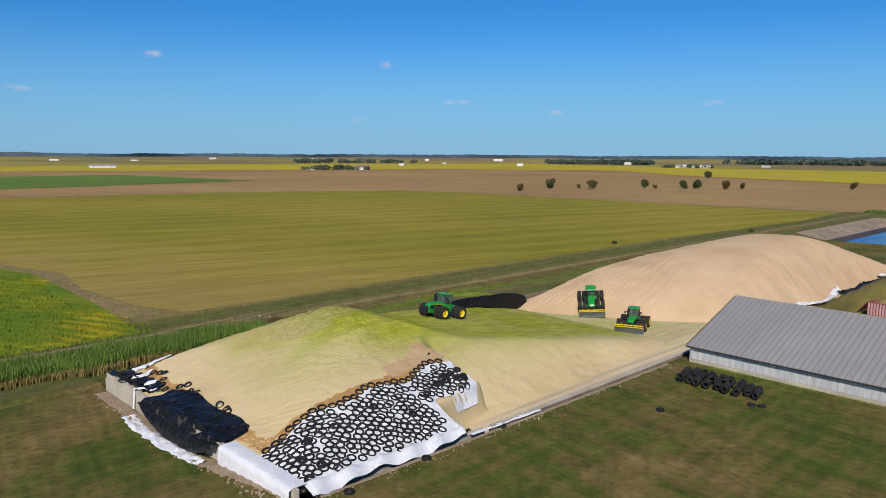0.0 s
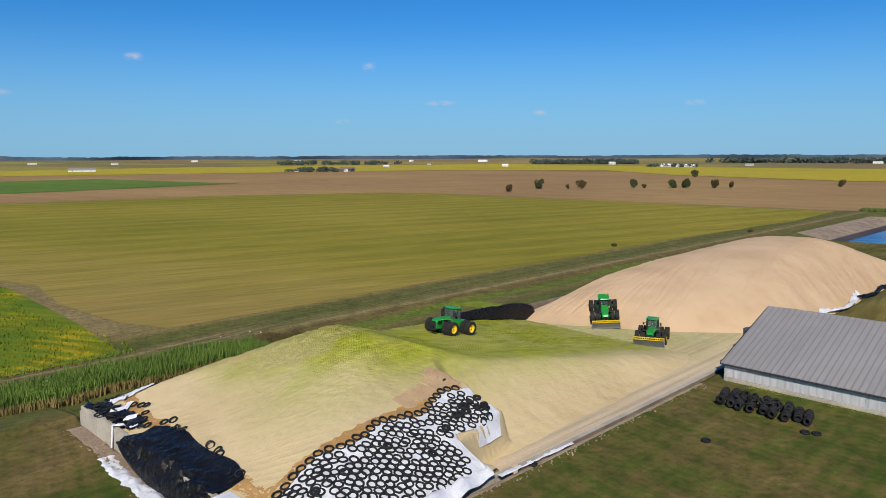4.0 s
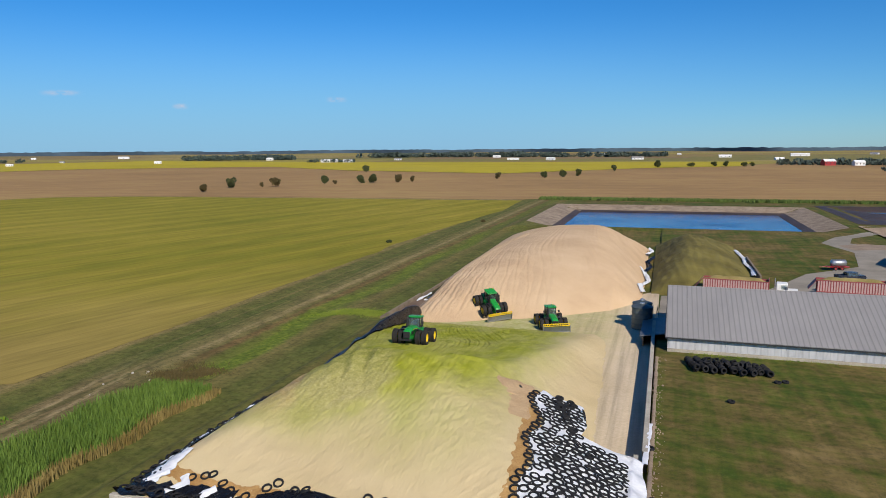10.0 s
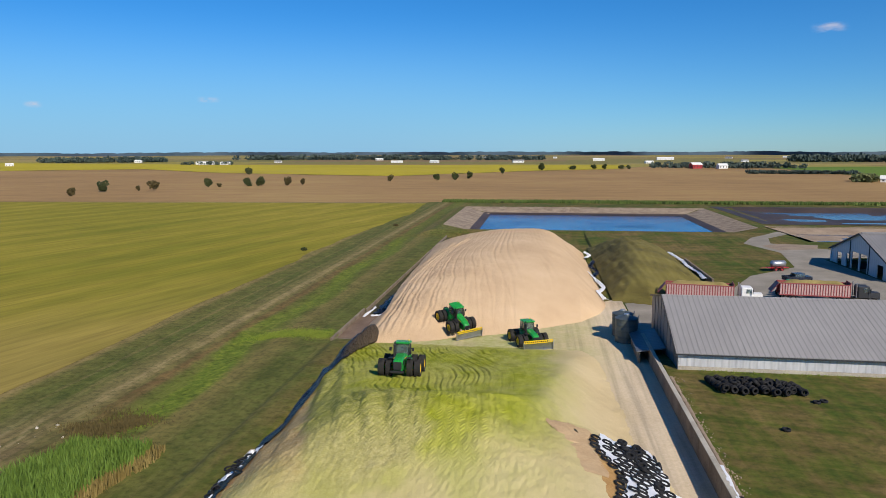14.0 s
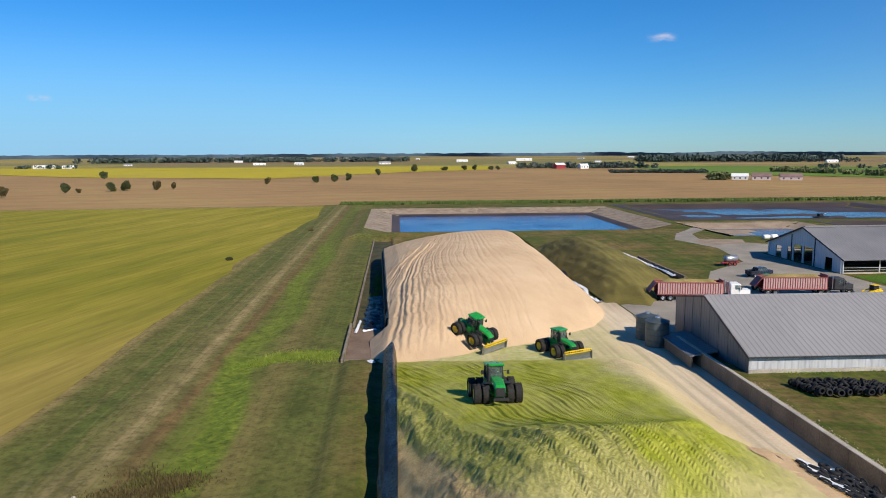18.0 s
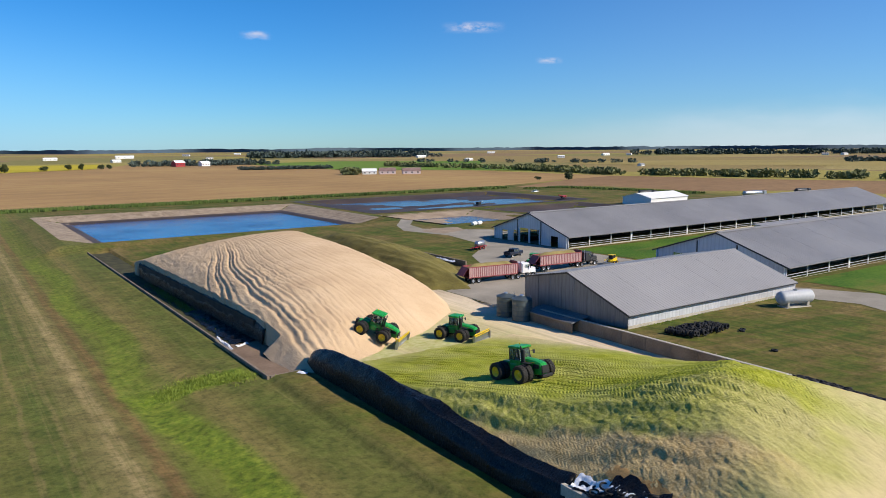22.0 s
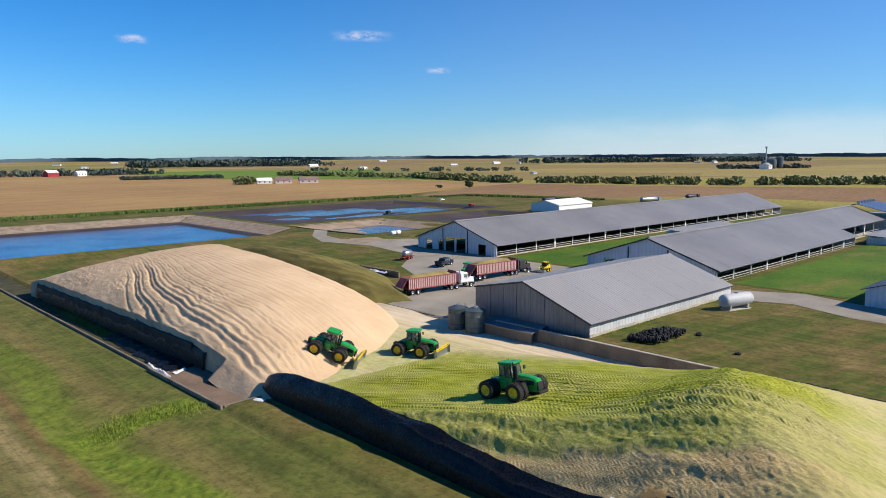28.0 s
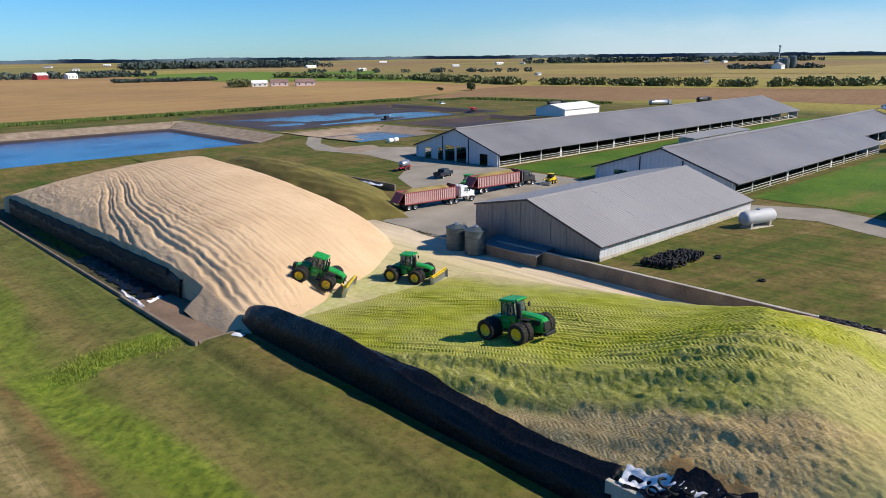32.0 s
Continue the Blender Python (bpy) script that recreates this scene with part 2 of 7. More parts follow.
water = water_mat("lagoon_water", (0.009, 0.050, 0.17), 0.10)
water_pale = water_mat("shallow_water", (0.06, 0.09, 0.13), 0.12)


def ground_mat():
    n = Nodes("grassland")
    x, y, _ = n.xyz()
    wob = n.math("MULTIPLY_ADD", n.noise(0.06, 4), 8.0, -4.0)
    fine = n.noise(1.3, 6, None, 0.7)
    streak = n.noise(1.0, 6, n.stretch(1.6, 0.030, 1), 0.65)
    ragged = n.noise(0.7, 5, n.stretch(1.0, 0.5, 1))
    u = n.math("ADD", n.math("ADD", x, n.math("MULTIPLY", wob, 0.14)), n.math("ADD", n.math("MULTIPLY_ADD", streak, 2.4, -1.2), n.math("MULTIPLY_ADD", ragged, 1.6, -0.8)))
    band = n.math("DIVIDE", n.math("ADD", u, 118.0), 42.0)
    left = n.ramp(band, [(0.0, (0.30, 0.22, 0.10)), (0.14, (0.25, 0.185, 0.07)), (0.17, (0.105, 0.115, 0.022)), (0.25, (0.075, 0.10, 0.016)), (0.29, (0.050, 0.086, 0.012)), (0.325, (0.075, 0.095, 0.018)), (0.355, (0.145, 0.130, 0.045)), (0.40, (0.185, 0.155, 0.062)),
                         (0.445, (0.15, 0.125, 0.045)), (0.458, (0.085, 0.058, 0.026)), (0.475, (0.125, 0.09, 0.036)), (0.50, (0.085, 0.115, 0.014)), (0.56, (0.115, 0.150, 0.016)), (0.615, (0.10, 0.125, 0.018)), (0.66, (0.165, 0.135, 0.042)), (0.705, (0.13, 0.12, 0.030)), (0.745, (0.062, 0.092, 0.013)), (0.84, (0.075, 0.100, 0.017)), (0.90, (0.115, 0.115, 0.028)), (1.0, (0.085, 0.105, 0.018))])
    seam = n.math("ADD", x, n.math("ADD", n.math("MULTIPLY_ADD", ragged, 1.2, -0.6), n.math("MULTIPLY", wob, 0.12)))
    for at_x, half, tint in ((100.9, 1.05, (0.31, 0.235, 0.11)), (98.3, 1.0, (0.15, 0.085, 0.035)), (104.6, 0.5, (0.16, 0.14, 0.05)), (107.5, 0.4, (0.15, 0.13, 0.045))):
        line = n.step(half, half * 0.3, n.math("ABSOLUTE", n.math("ADD", seam, at_x)))
        left = n.mix(n.math("MULTIPLY", line, n.math("MULTIPLY", n.step(58.0, 75.0, y), n.ramp(n.noise(0.5, 5), [(0.35, 0.45), (0.55, 1.0)]))), left, tint)
    # the bare farm track that comes up from the south and joins the mown strip
    lie = n.math("ADD", n.math("ADD", x, 101.0), n.math("ADD", n.math("MULTIPLY", n.math("MAXIMUM", n.math("SUBTRACT", y, 42.0), 0.0), 0.16), n.math("MULTIPLY_ADD", ragged, 1.4, -0.7)))
    rut = n.math("ABSOLUTE", n.math("SUBTRACT", n.math("ABSOLUTE", lie), 1.1))
    soil = n.mix(n.step(0.55, 0.15, rut), n.ramp(streak, [(0.35, (0.125, 0.085, 0.045)), (0.65, (0.20, 0.145, 0.075))]), (0.33, 0.245, 0.135))
    bare = n.math("MULTIPLY", n.step(3.6, 2.3, n.math("ABSOLUTE", lie)), n.step(70.0, 52.0, y))
    left = n.mix(n.math("MULTIPLY", bare, 0.92), left, soil)
    left = n.mix(n.ramp(streak, [(0.38, 0.45), (0.52, 0.0)]), left, (0.05, 0.075, 0.012))
    left = n.mix(n.ramp(streak, [(0.54, 0.0), (0.68, 0.40)]), left, (0.20, 0.165, 0.06))
    blotch = n.ramp(n.math("ADD", n.math("MULTIPLY", n.noise(0.10, 5), 0.5), n.math("MULTIPLY", n.noise(0.6, 5), 0.5)), [(0.47, 0.0), (0.63, 0.75)])
    left = n.mix(n.math("MULTIPLY", blotch, n.math("MULTIPLY_ADD", n.step(75.0, 95.0, y), 0.25, 0.32)), left, (0.20, 0.155, 0.052))
    left = n.mix(0.24, left, (0.175, 0.14, 0.045))
    hollow = n.math("SUBTRACT", n.math("ADD", x, 94.3), n.math("MULTIPLY", n.math("SINE", n.math("MULTIPLY", y, 0.11)), 1.6))
    lush = n.math("MULTIPLY", n.step(2.8, 1.2, n.math("ADD", n.math("ABSOLUTE", hollow), n.math("MULTIPLY_ADD", n.noise(0.5, 4), 2.0, -1.0))), n.step(56, 64, y))
    lush = n.math("MULTIPLY", lush, n.math("MAXIMUM", n.step(104, 98, y), n.math("MULTIPLY", n.step(235, 200, y), 0.62)))
    turn = n.math("SUBTRACT", n.math("SUBTRACT", y, 96.3), n.math("MULTIPLY", n.math("ADD", x, 95.0), 0.24))
    side = n.math("MULTIPLY", n.step(2.6, 1.2, n.math("ADD", n.math("ABSOLUTE", turn), n.math("MULTIPLY_ADD", n.noise(0.6, 4), 2.0, -1.0))), n.math("MULTIPLY", n.step(-98, -96, x), n.step(-82.5, -84.5, x)))
    left = n.mix(n.math("MULTIPLY", n.math("MAXIMUM", n.math("MULTIPLY", lush, 0.8), side), 0.95), left, n.ramp(n.noise(1.2, 5), [(0.35, (0.08, 0.135, 0.010)), (0.65, (0.19, 0.235, 0.022))]))
    mown = n.math("ADD", n.math("MULTIPLY", n.noise(1.0, 4, n.stretch(0.9, 0.05, 1)), 0.5), n.math("MULTIPLY", n.noise(1.0, 4, n.stretch(0.06, 0.7, 1, 12)), 0.5))
    dry = n.math("ADD", n.math("MULTIPLY", n.noise(0.07, 5), 0.5), n.math("MULTIPLY", mown, 0.5))
    right = n.ramp(dry, [(0.40, (0.048, 0.078, 0.009)), (0.47, (0.088, 0.095, 0.016)), (0.54, (0.14, 0.105, 0.032)), (0.64, (0.205, 0.145, 0.058))])
    near = n.mix(n.step(-84.0, -76.0, n.math("ADD", x, wob)), left, right)
    # far patchwork of fields
    cell = n.t.nodes.new("ShaderNodeTexVoronoi")
    cell.distance = "CHEBYCHEV"
    cell.inputs["Scale"].default_value, cell.inputs["Randomness"].default_value = 0.0022, 0.8
    n.t.links.new(n.stretch(0.7, 1.5, 1), cell.inputs["Vector"])
    pick = n.xyz(cell.outputs["Color"])[0]
    far = n.ramp(pick, [(0.0, (0.26, 0.19, 0.07)), (0.3, (0.30, 0.25, 0.06)), (0.5, (0.24, 0.16, 0.08)), (0.7, (0.21, 0.185, 0.06)), (0.85, (0.32, 0.25, 0.09))], "CONSTANT")
    away = n.math("MAXIMUM", n.step(420, 480, y), n.math("MAXIMUM", n.step(200, 300, x), n.step(150, 260, n.math("MULTIPLY", x, -1.0))))
    col = n.mix(away, near, far)
    col = n.mix(n.ramp(fine, [(0.36, 0.5), (0.52, 0.0)]), col, (0.03, 0.04, 0.010))
    col = n.mix(n.ramp(fine, [(0.56, 0.0), (0.74, 0.24)]), col, (0.24, 0.20, 0.07))
    col = n.mix(1.0, col, n.ramp(n.noise(0.32, 6, None, 0.72), [(0.36, 0.80), (0.5, 1.02), (0.66, 1.26)]), "MULTIPLY")
    n.bump(n.noise(2.5, 5), 0.5, 0.12)
    return n.done(col, 0.95, 0.0, 0.15)


def field_mat(name, stops, turn, width, amount=0.3, broad=0.012, tan=None):
    """A field: broad patches, and rows at a given turn and width."""
    n = Nodes(name)
    v = n.stretch(1, 1, 1, turn)
    across = n.math("ADD", n.xyz(v)[0], n.math("MULTIPLY", n.noise(0.02, 3), 14.0))
    rows = n.math("MULTIPLY_ADD", n.math("SINE", n.math("MULTIPLY", across, 2 * math.pi / width)), 0.2, n.noise(1.0, 3, n.stretch(2.2 / width, 0.004, 1, turn)))
    small = n.noise(1.0, 4, n.stretch(0.9, 0.06, 1, turn))
    f = n.math("ADD", n.math("MULTIPLY", n.noise(broad, 5), 1.0 - amount), n.math("MULTIPLY", n.math("MULTIPLY_ADD", rows, 0.5, n.math("MULTIPLY", small, 0.5)), amount))
    col = n.ramp(f, stops)
    if tan:
        x, y, _ = n.xyz()
        edge = n.math("ADD", n.math("MULTIPLY_ADD", x, -0.5, y), n.math("MULTIPLY", n.noise(0.03, 4), 70.0))
        col = n.mix(n.math("MULTIPLY", n.step(255.0, 125.0, edge), 0.7), col, n.mix(small, tan, tuple(v * 1.25 for v in tan)))
    col = n.mix(1.0, col, n.ramp(n.noise(0.45, 6, n.stretch(1.0, 0.10, 1, turn), 0.72), [(0.36, 0.82), (0.5, 1.0), (0.66, 1.16)]), "MULTIPLY")
    n.bump(n.noise(1.5, 4), 0.4, 0.1)
    return n.done(col, 0.95, 0.0, 0.12)


grass_ground = ground_mat()
hay_field = field_mat("hay_field", [(0.3, (0.15, 0.155, 0.013)), (0.5, (0.235, 0.205, 0.022)), (0.7, (0.33, 0.26, 0.042))], 15, 17.0, 0.5, 0.009, (0.27, 0.19, 0.065))
tan_field = field_mat("ripe_bean_field", [(0.3, (0.24, 0.15, 0.065)), (0.5, (0.32, 0.20, 0.085)), (0.7, (0.38, 0.26, 0.10))], 80, 30.0, 0.25, 0.006)
brown_field = field_mat("dark_stubble_field", [(0.3, (0.19, 0.11, 0.055)), (0.7, (0.27, 0.17, 0.085))], 80, 30.0, 0.25, 0.006)
yellow_field = field_mat("yellow_crop_field", [(0.3, (0.30, 0.26, 0.02)), (0.5, (0.42, 0.34, 0.025)), (0.7, (0.36, 0.30, 0.05))], 80, 40.0, 0.25, 0.004)
straw_field = field_mat("straw_field", [(0.3, (0.24, 0.19, 0.075)), (0.5, (0.29, 0.225, 0.075)), (0.7, (0.33, 0.26, 0.10))], 80, 40.0, 0.25, 0.004)
green_field = field_mat("green_crop_field", [(0.3, (0.08, 0.15, 0.02)), (0.7, (0.15, 0.22, 0.035))], 80, 40.0, 0.25, 0.004)
crop_patch = field_mat("weedy_crop", [(0.3, (0.055, 0.12, 0.010)), (0.48, (0.11, 0.17, 0.012)), (0.57, (0.16, 0.19, 0.012)), (0.63, (0.34, 0.28, 0.012))], 60, 3.0, 0.3, 0.045)


def pile_mat(name, fresh):
    """Chopped maize: straw-coloured where it has dried, yellow-green where it is fresh."""
    n = Nodes(name)
    x, y, _ = n.xyz()
    grain = n.noise(14.0, 5, None, 0.7)
    broad = n.noise(0.12, 5)
    mottle = n.math("ADD", n.math("MULTIPLY", broad, 0.55), n.math("MULTIPLY", grain, 0.45))
    base = n.ramp(mottle, [(0.3, (0.43, 0.300, 0.180)), (0.5, (0.545, 0.390, 0.240)), (0.7, (0.63, 0.47, 0.300))])
    coarse = n.noise(3.0, 5, n.stretch(1.5, 0.6, 1))
    if fresh:
        base = n.ramp(mottle, [(0.3, (0.47, 0.365, 0.200)), (0.5, (0.57, 0.455, 0.26)), (0.7, (0.64, 0.525, 0.315))])
        warp = n.math("MULTIPLY_ADD", n.noise(0.08, 5), 24.0, -12.0)
        drift = n.ramp(n.noise(0.22, 6, n.stretch(1.0, 0.6, 1), 0.65), [(0.40, 0.0), (0.60, 1.0)])
        # cream with a faint green cast on the front, greener towards the top
        cast = n.math("MULTIPLY", n.step(31.0, 41.0, n.math("MULTIPLY_ADD", warp, 0.45, y)), n.math("MULTIPLY", n.math("MULTIPLY_ADD", drift, 0.40, 0.46), n.step(-46.0, -57.0, x)))
        base = n.mix(cast, base, n.ramp(grain, [(0.35, (0.30, 0.305, 0.075)), (0.65, (0.445, 0.43, 0.14))]))
        # freshly spread, yellow-green
        inner = n.step(-48.0, -55.0, n.math("ADD", x, n.math("MULTIPLY", warp, 0.3)))
        outer = n.math("MINIMUM", n.math("MAXIMUM", n.math("SUBTRACT", -55.0, x), 0.0), 11.0)
        back = n.math("MULTIPLY", n.step(42.0, 51.0, n.math("MULTIPLY_ADD", outer, 0.75, n.math("MULTIPLY_ADD", warp, 0.6, y))), n.step(99.0, 84.0, n.math("ADD", y, n.math("MULTIPLY", warp, 0.5))))
        lime = n.ramp(n.math("ADD", n.math("MULTIPLY", n.noise(0.5, 5, n.stretch(2.0, 0.6, 1)), 0.6), n.math("MULTIPLY", grain, 0.4)), [(0.35, (0.175, 0.20, 0.010)), (0.5, (0.285, 0.31, 0.018)), (0.65, (0.42, 0.415, 0.055))])
        base = n.mix(n.math("MULTIPLY", n.math("MULTIPLY", back, inner), n.math("MULTIPLY_ADD", drift, 0.26, 0.70)), base, lime)
        # the broken outer flank: olive clods above, drier tan below
        q = n.math("ADD", n.math("ADD", n.math("ADD", x, 58.4), n.math("MULTIPLY", y, 0.28)), n.math("MULTIPLY_ADD", n.noise(0.35, 5), 3.6, -1.8))
        there = n.math("MULTIPLY", n.step(35.0, 43.0, n.math("MULTIPLY_ADD", warp, 0.4, y)), n.step(88.0, 76.0, y))
        side = n.math("MULTIPLY", n.math("MULTIPLY", n.step(37.0, 43.0, y), n.step(55.0, 49.0, y)), -5.5)
        rough = n.math("MULTIPLY", n.step(5.2, 3.4, n.math("ADD", q, side)), there)
        clod = n.ramp(n.math("ADD", n.math("MULTIPLY", n.noise(1.3, 5), 0.5), n.math("MULTIPLY", n.noise(6.0, 4), 0.5)), [(0.36, (0.18, 0.19, 0.035)), (0.5, (0.295, 0.29, 0.070)), (0.64, (0.43, 0.39, 0.14))])
        clod = n.mix(n.math("MULTIPLY", n.step(48.0, 38.0, y), 0.7), clod, n.ramp(n.noise(3.0, 4), [(0.35, (0.40, 0.335, 0.17)), (0.65, (0.56, 0.465, 0.26))]))
        base = n.mix(n.math("MULTIPLY", rough, 0.88), base, clod)
        tan = n.ramp(n.math("ADD", n.math("MULTIPLY", n.noise(1.1, 5), 0.5), n.math("MULTIPLY", n.noise(6.0, 4), 0.5)), [(0.36, (0.34, 0.225, 0.095)), (0.64, (0.57, 0.42, 0.215))])
        base = n.mix(n.math("MULTIPLY", n.step(2.0, 0.2, q), n.math("MULTIPLY", there, 0.9)), base, tan)
        lane = n.math("PINGPONG", n.math("ADD", n.math("MULTIPLY_ADD", y, 0.22, x), n.math("MULTIPLY", n.noise(0.05, 3), 6.0)), 0.42)
        lugs = n.math("SINE", n.math("MULTIPLY", n.math("MULTIPLY_ADD", lane, 1.1, y), 2 * math.pi / 0.34))
        worn = n.math("MULTIPLY", n.step(38.0, 45.0, y), n.math("MULTIPLY", n.math("MAXIMUM", n.step(3.4, 4.6, q), n.math("MULTIPLY", n.step(1.6, 0.2, q), 0.35)), n.math("MULTIPLY", n.step(-53.0, -58.0, x), n.step(0.32, 0.46, n.noise(0.22, 4)))))
        coarse = n.math("ADD", n.math("MULTIPLY_ADD", n.math("MULTIPLY", lugs, worn), 0.42, coarse), n.math("MULTIPLY", n.math("MULTIPLY", rough, n.noise(5.0, 6, None, 0.7)), 1.2))
    n.bump(n.math("ADD", n.math("MULTIPLY", grain, 0.5), coarse), 0.5, 0.12)
    return n.done(base, 0.95, 0.0, 0.12)


def yard_mat():
    """Pale concrete, partly covered with spilled chopped maize."""
    n = Nodes("trodden_yard")
    x, y, _ = n.xyz()
    f = n.math("ADD", n.math("MULTIPLY", n.noise(0.12, 4), 0.55), n.math("MULTIPLY", n.noise(4.0, 4), 0.45))
    col = n.ramp(f, [(0.35, (0.51, 0.41, 0.28)), (0.65, (0.65, 0.54, 0.39))])
    col = n.mix(n.step(-40.5, -45.5, n.math("MULTIPLY_ADD", n.noise(0.3, 4), 3.0, x)), col, n.ramp(f, [(0.35, (0.50, 0.40, 0.235)), (0.65, (0.63, 0.51, 0.32))]))
    wheel = n.ramp(n.noise(1.0, 5, n.stretch(1.3, 0.035, 1)), [(0.36, 0.80), (0.5, 1.0), (0.66, 1.10)])
    col = n.mix(1.0, col, wheel, "MULTIPLY")
    spill = n.math("MULTIPLY", n.step(-40.0, -56.0, n.math("ADD", x, n.math("MULTIPLY_ADD", n.noise(0.15, 5), 16.0, -8.0))), n.step(76.0, 84.0, y))
    col = n.mix(n.math("MULTIPLY", spill, n.ramp(n.noise(0.3, 5), [(0.35, 0.35), (0.6, 0.9)])), col, n.ramp(n.noise(1.5, 5), [(0.35, (0.33, 0.34, 0.09)), (0.65, (0.47, 0.46, 0.22))]))
    n.bump(n.noise(6.0, 4), 0.3, 0.04)
    return n.done(col, 0.95, 0.0, 0.12)


yard = yard_mat()
straw_pile = pile_mat("dried_chopped_maize", False)
fresh_pile = pile_mat("fresh_chopped_maize", True)
old_pile = surf("old_silage", (0.085, 0.070, 0.016), (0.215, 0.18, 0.045), 0.15, 5, 0.95, 0.6, 0.12)
load_heap = surf("chopped_load", (0.19, 0.15, 0.05), (0.33, 0.26, 0.10), 0.5, 6, 0.95, 0.5, 0.06)
rust_edge = surf("silage_edge", (0.30, 0.16, 0.05), (0.50, 0.31, 0.12), 0.5, 6, 0.95, 0.5, 0.06)


# ---- mesh tools ----
class Mesh:
    """Collects faces; a matrix may be given to every form."""

    def __init__(self):
        self.v, self.f = [], []

    def add(self, verts, faces, m=None):
        k = len(self.v)
        self.v += [tuple(m @ Vector(p)) for p in verts] if m is not None else [tuple(p) for p in verts]
        self.f += [tuple(i + k for i in f) for f in faces]
        return self

    def box(self, x0, x1, y0, y1, z0, z1, m=None, c=0.0):
        """A box; c: width of the chamfer on its edges."""
        if c <= 0:
            vs = [(x, y, z) for z in (z0, z1) for y in (y0, y1) for x in (x0, x1)]
            return self.add(vs, [(0, 2, 3, 1), (4, 5, 7, 6), (0, 1, 5, 4), (2, 6, 7, 3), (0, 4, 6, 2), (1, 3, 7, 5)], m)
        bm = bmesh.new()
        bmesh.ops.create_cube(bm, size=1.0)
        for v in bm.verts:
            v.co = ((x0 + x1) / 2 + v.co.x * (x1 - x0), (y0 + y1) / 2 + v.co.y * (y1 - y0), (z0 + z1) / 2 + v.co.z * (z1 - z0))
        bmesh.ops.bevel(bm, geom=list(bm.edges), offset=c, segments=1, affect="EDGES")
        bm.verts.index_update()
        self.add([v.co[:] for v in bm.verts], [tuple(v.index for v in f.verts) for f in bm.faces], m)
        bm.free()
        return self

    def cyl(self, a, b, ra, rb=None, n=14, m=None):
        """A closed, tapered rod from a to b."""
        a, b = Vector(a), Vector(b)
        rb = ra if rb is None else rb
        q = (b - a).to_track_quat("Z", "Y")
        ring = [q @ Vector((math.cos(2 * math.pi * i / n), math.sin(2 * math.pi * i / n), 0)) for i in range(n)]
        vs = [a + p * ra for p in ring] + [b + p * rb for p in ring]
        return self.add(vs, [(i, (i + 1) % n, (i + 1) % n + n, i + n) for i in range(n)] + [tuple(range(n - 1, -1, -1)), tuple(range(n, 2 * n))], m)

    def lathe(self, prof, n=20, m=None):
        """A profile of (radius, height) turned round z; a closed ring when its ends meet."""
        k = len(prof)
        vs = [(r * math.cos(2 * math.pi * i / n), r * math.sin(2 * math.pi * i / n), h) for i in range(n) for r, h in prof]
        fs = [(i * k + j, (i + 1) % n * k + j, (i + 1) % n * k + j + 1, i * k + j + 1) for i in range(n) for j in range(k - 1)]
        return self.add(vs, fs, m)

    def extrude(self, poly, x0, x1, m=None):
        """A polygon of (y, z) drawn out along x."""
        k = len(poly)
        vs = [(x0, y, z) for y, z in poly] + [(x1, y, z) for y, z in poly]
        return self.add(vs, [(i, (i + 1) % k, (i + 1) % k + k, i + k) for i in range(k)] + [tuple(range(k - 1, -1, -1)), tuple(range(k, 2 * k))], m)

    def sheet(self, xs, ys, fz, m=None):
        """A height field over a grid."""
        X, Y = np.meshgrid(xs, ys)
        Z = fz(X, Y)
        w, h = len(xs), len(ys)
        idx = np.arange(w * h).reshape(h, w)
        quads = np.stack([idx[:-1, :-1], idx[:-1, 1:], idx[1:, 1:], idx[1:, :-1]], -1).reshape(-1, 4)
        return self.add(np.stack([X, Y, Z], -1).reshape(-1, 3).tolist(), quads.tolist(), m)

    def data(self, name, material, smooth=False):
        me = bpy.data.meshes.new(name)
        me.from_pydata(self.v, [], self.f)
        me.materials.append(material)
        if smooth:
            me.polygons.foreach_set("use_smooth", [True] * len(me.polygons))
        return me


def part(name, mesh, material, parent=None, label="", smooth=False):
    """One mesh object, under a thing or a part."""
    ob = new(name, mesh if isinstance(mesh, bpy.types.Mesh) else mesh.data(name, material, smooth))
    if parent is not None:
        ob.parent = parent
    return tagged(ob, label)


def thing(name, m, label, category, group="", kind=""):
    ob = new(name)
    ob.matrix_world = m
    ob.matrix_basis = m
    return tagged(ob, label, category, group, kind)


def setting(name, mesh, material, label, smooth=False):
    return tagged(part(name, mesh, material, None, label, smooth), kind="structure")


def ss(a, b, t):
    t = np.clip((np.asarray(t, float) - a) / (b - a), 0, 1)
    return t * t * (3 - 2 * t)


_lat = np.random.RandomState(7).rand(64, 64)


def vnoise(x, y):
    """Smooth value noise in 0..1 on arrays."""
    x, y = np.asarray(x, float), np.asarray(y, float)
    i, j = np.floor(x).astype(int), np.floor(y).astype(int)
    u, w = x - i, y - j
    u, w = u * u * (3 - 2 * u), w * w * (3 - 2 * w)
    g = lambda a, b: _lat[a % 64, b % 64]
    return (g(i, j) * (1 - u) + g(i + 1, j) * u) * (1 - w) + (g(i, j + 1) * (1 - u) + g(i + 1, j + 1) * u) * w


def fbm(x, y, n=4):
    return sum(vnoise(x * 2 ** k + 17 * k, y * 2 ** k + 5 * k) / 2 ** k for k in range(n)) / (2 - 2.0 ** (1 - n))


def smin(a, b, k=0.8):
    h = np.clip(0.5 + 0.5 * (b - a) / k, 0, 1)
    return b * (1 - h) + a * h - k * h * (1 - h)


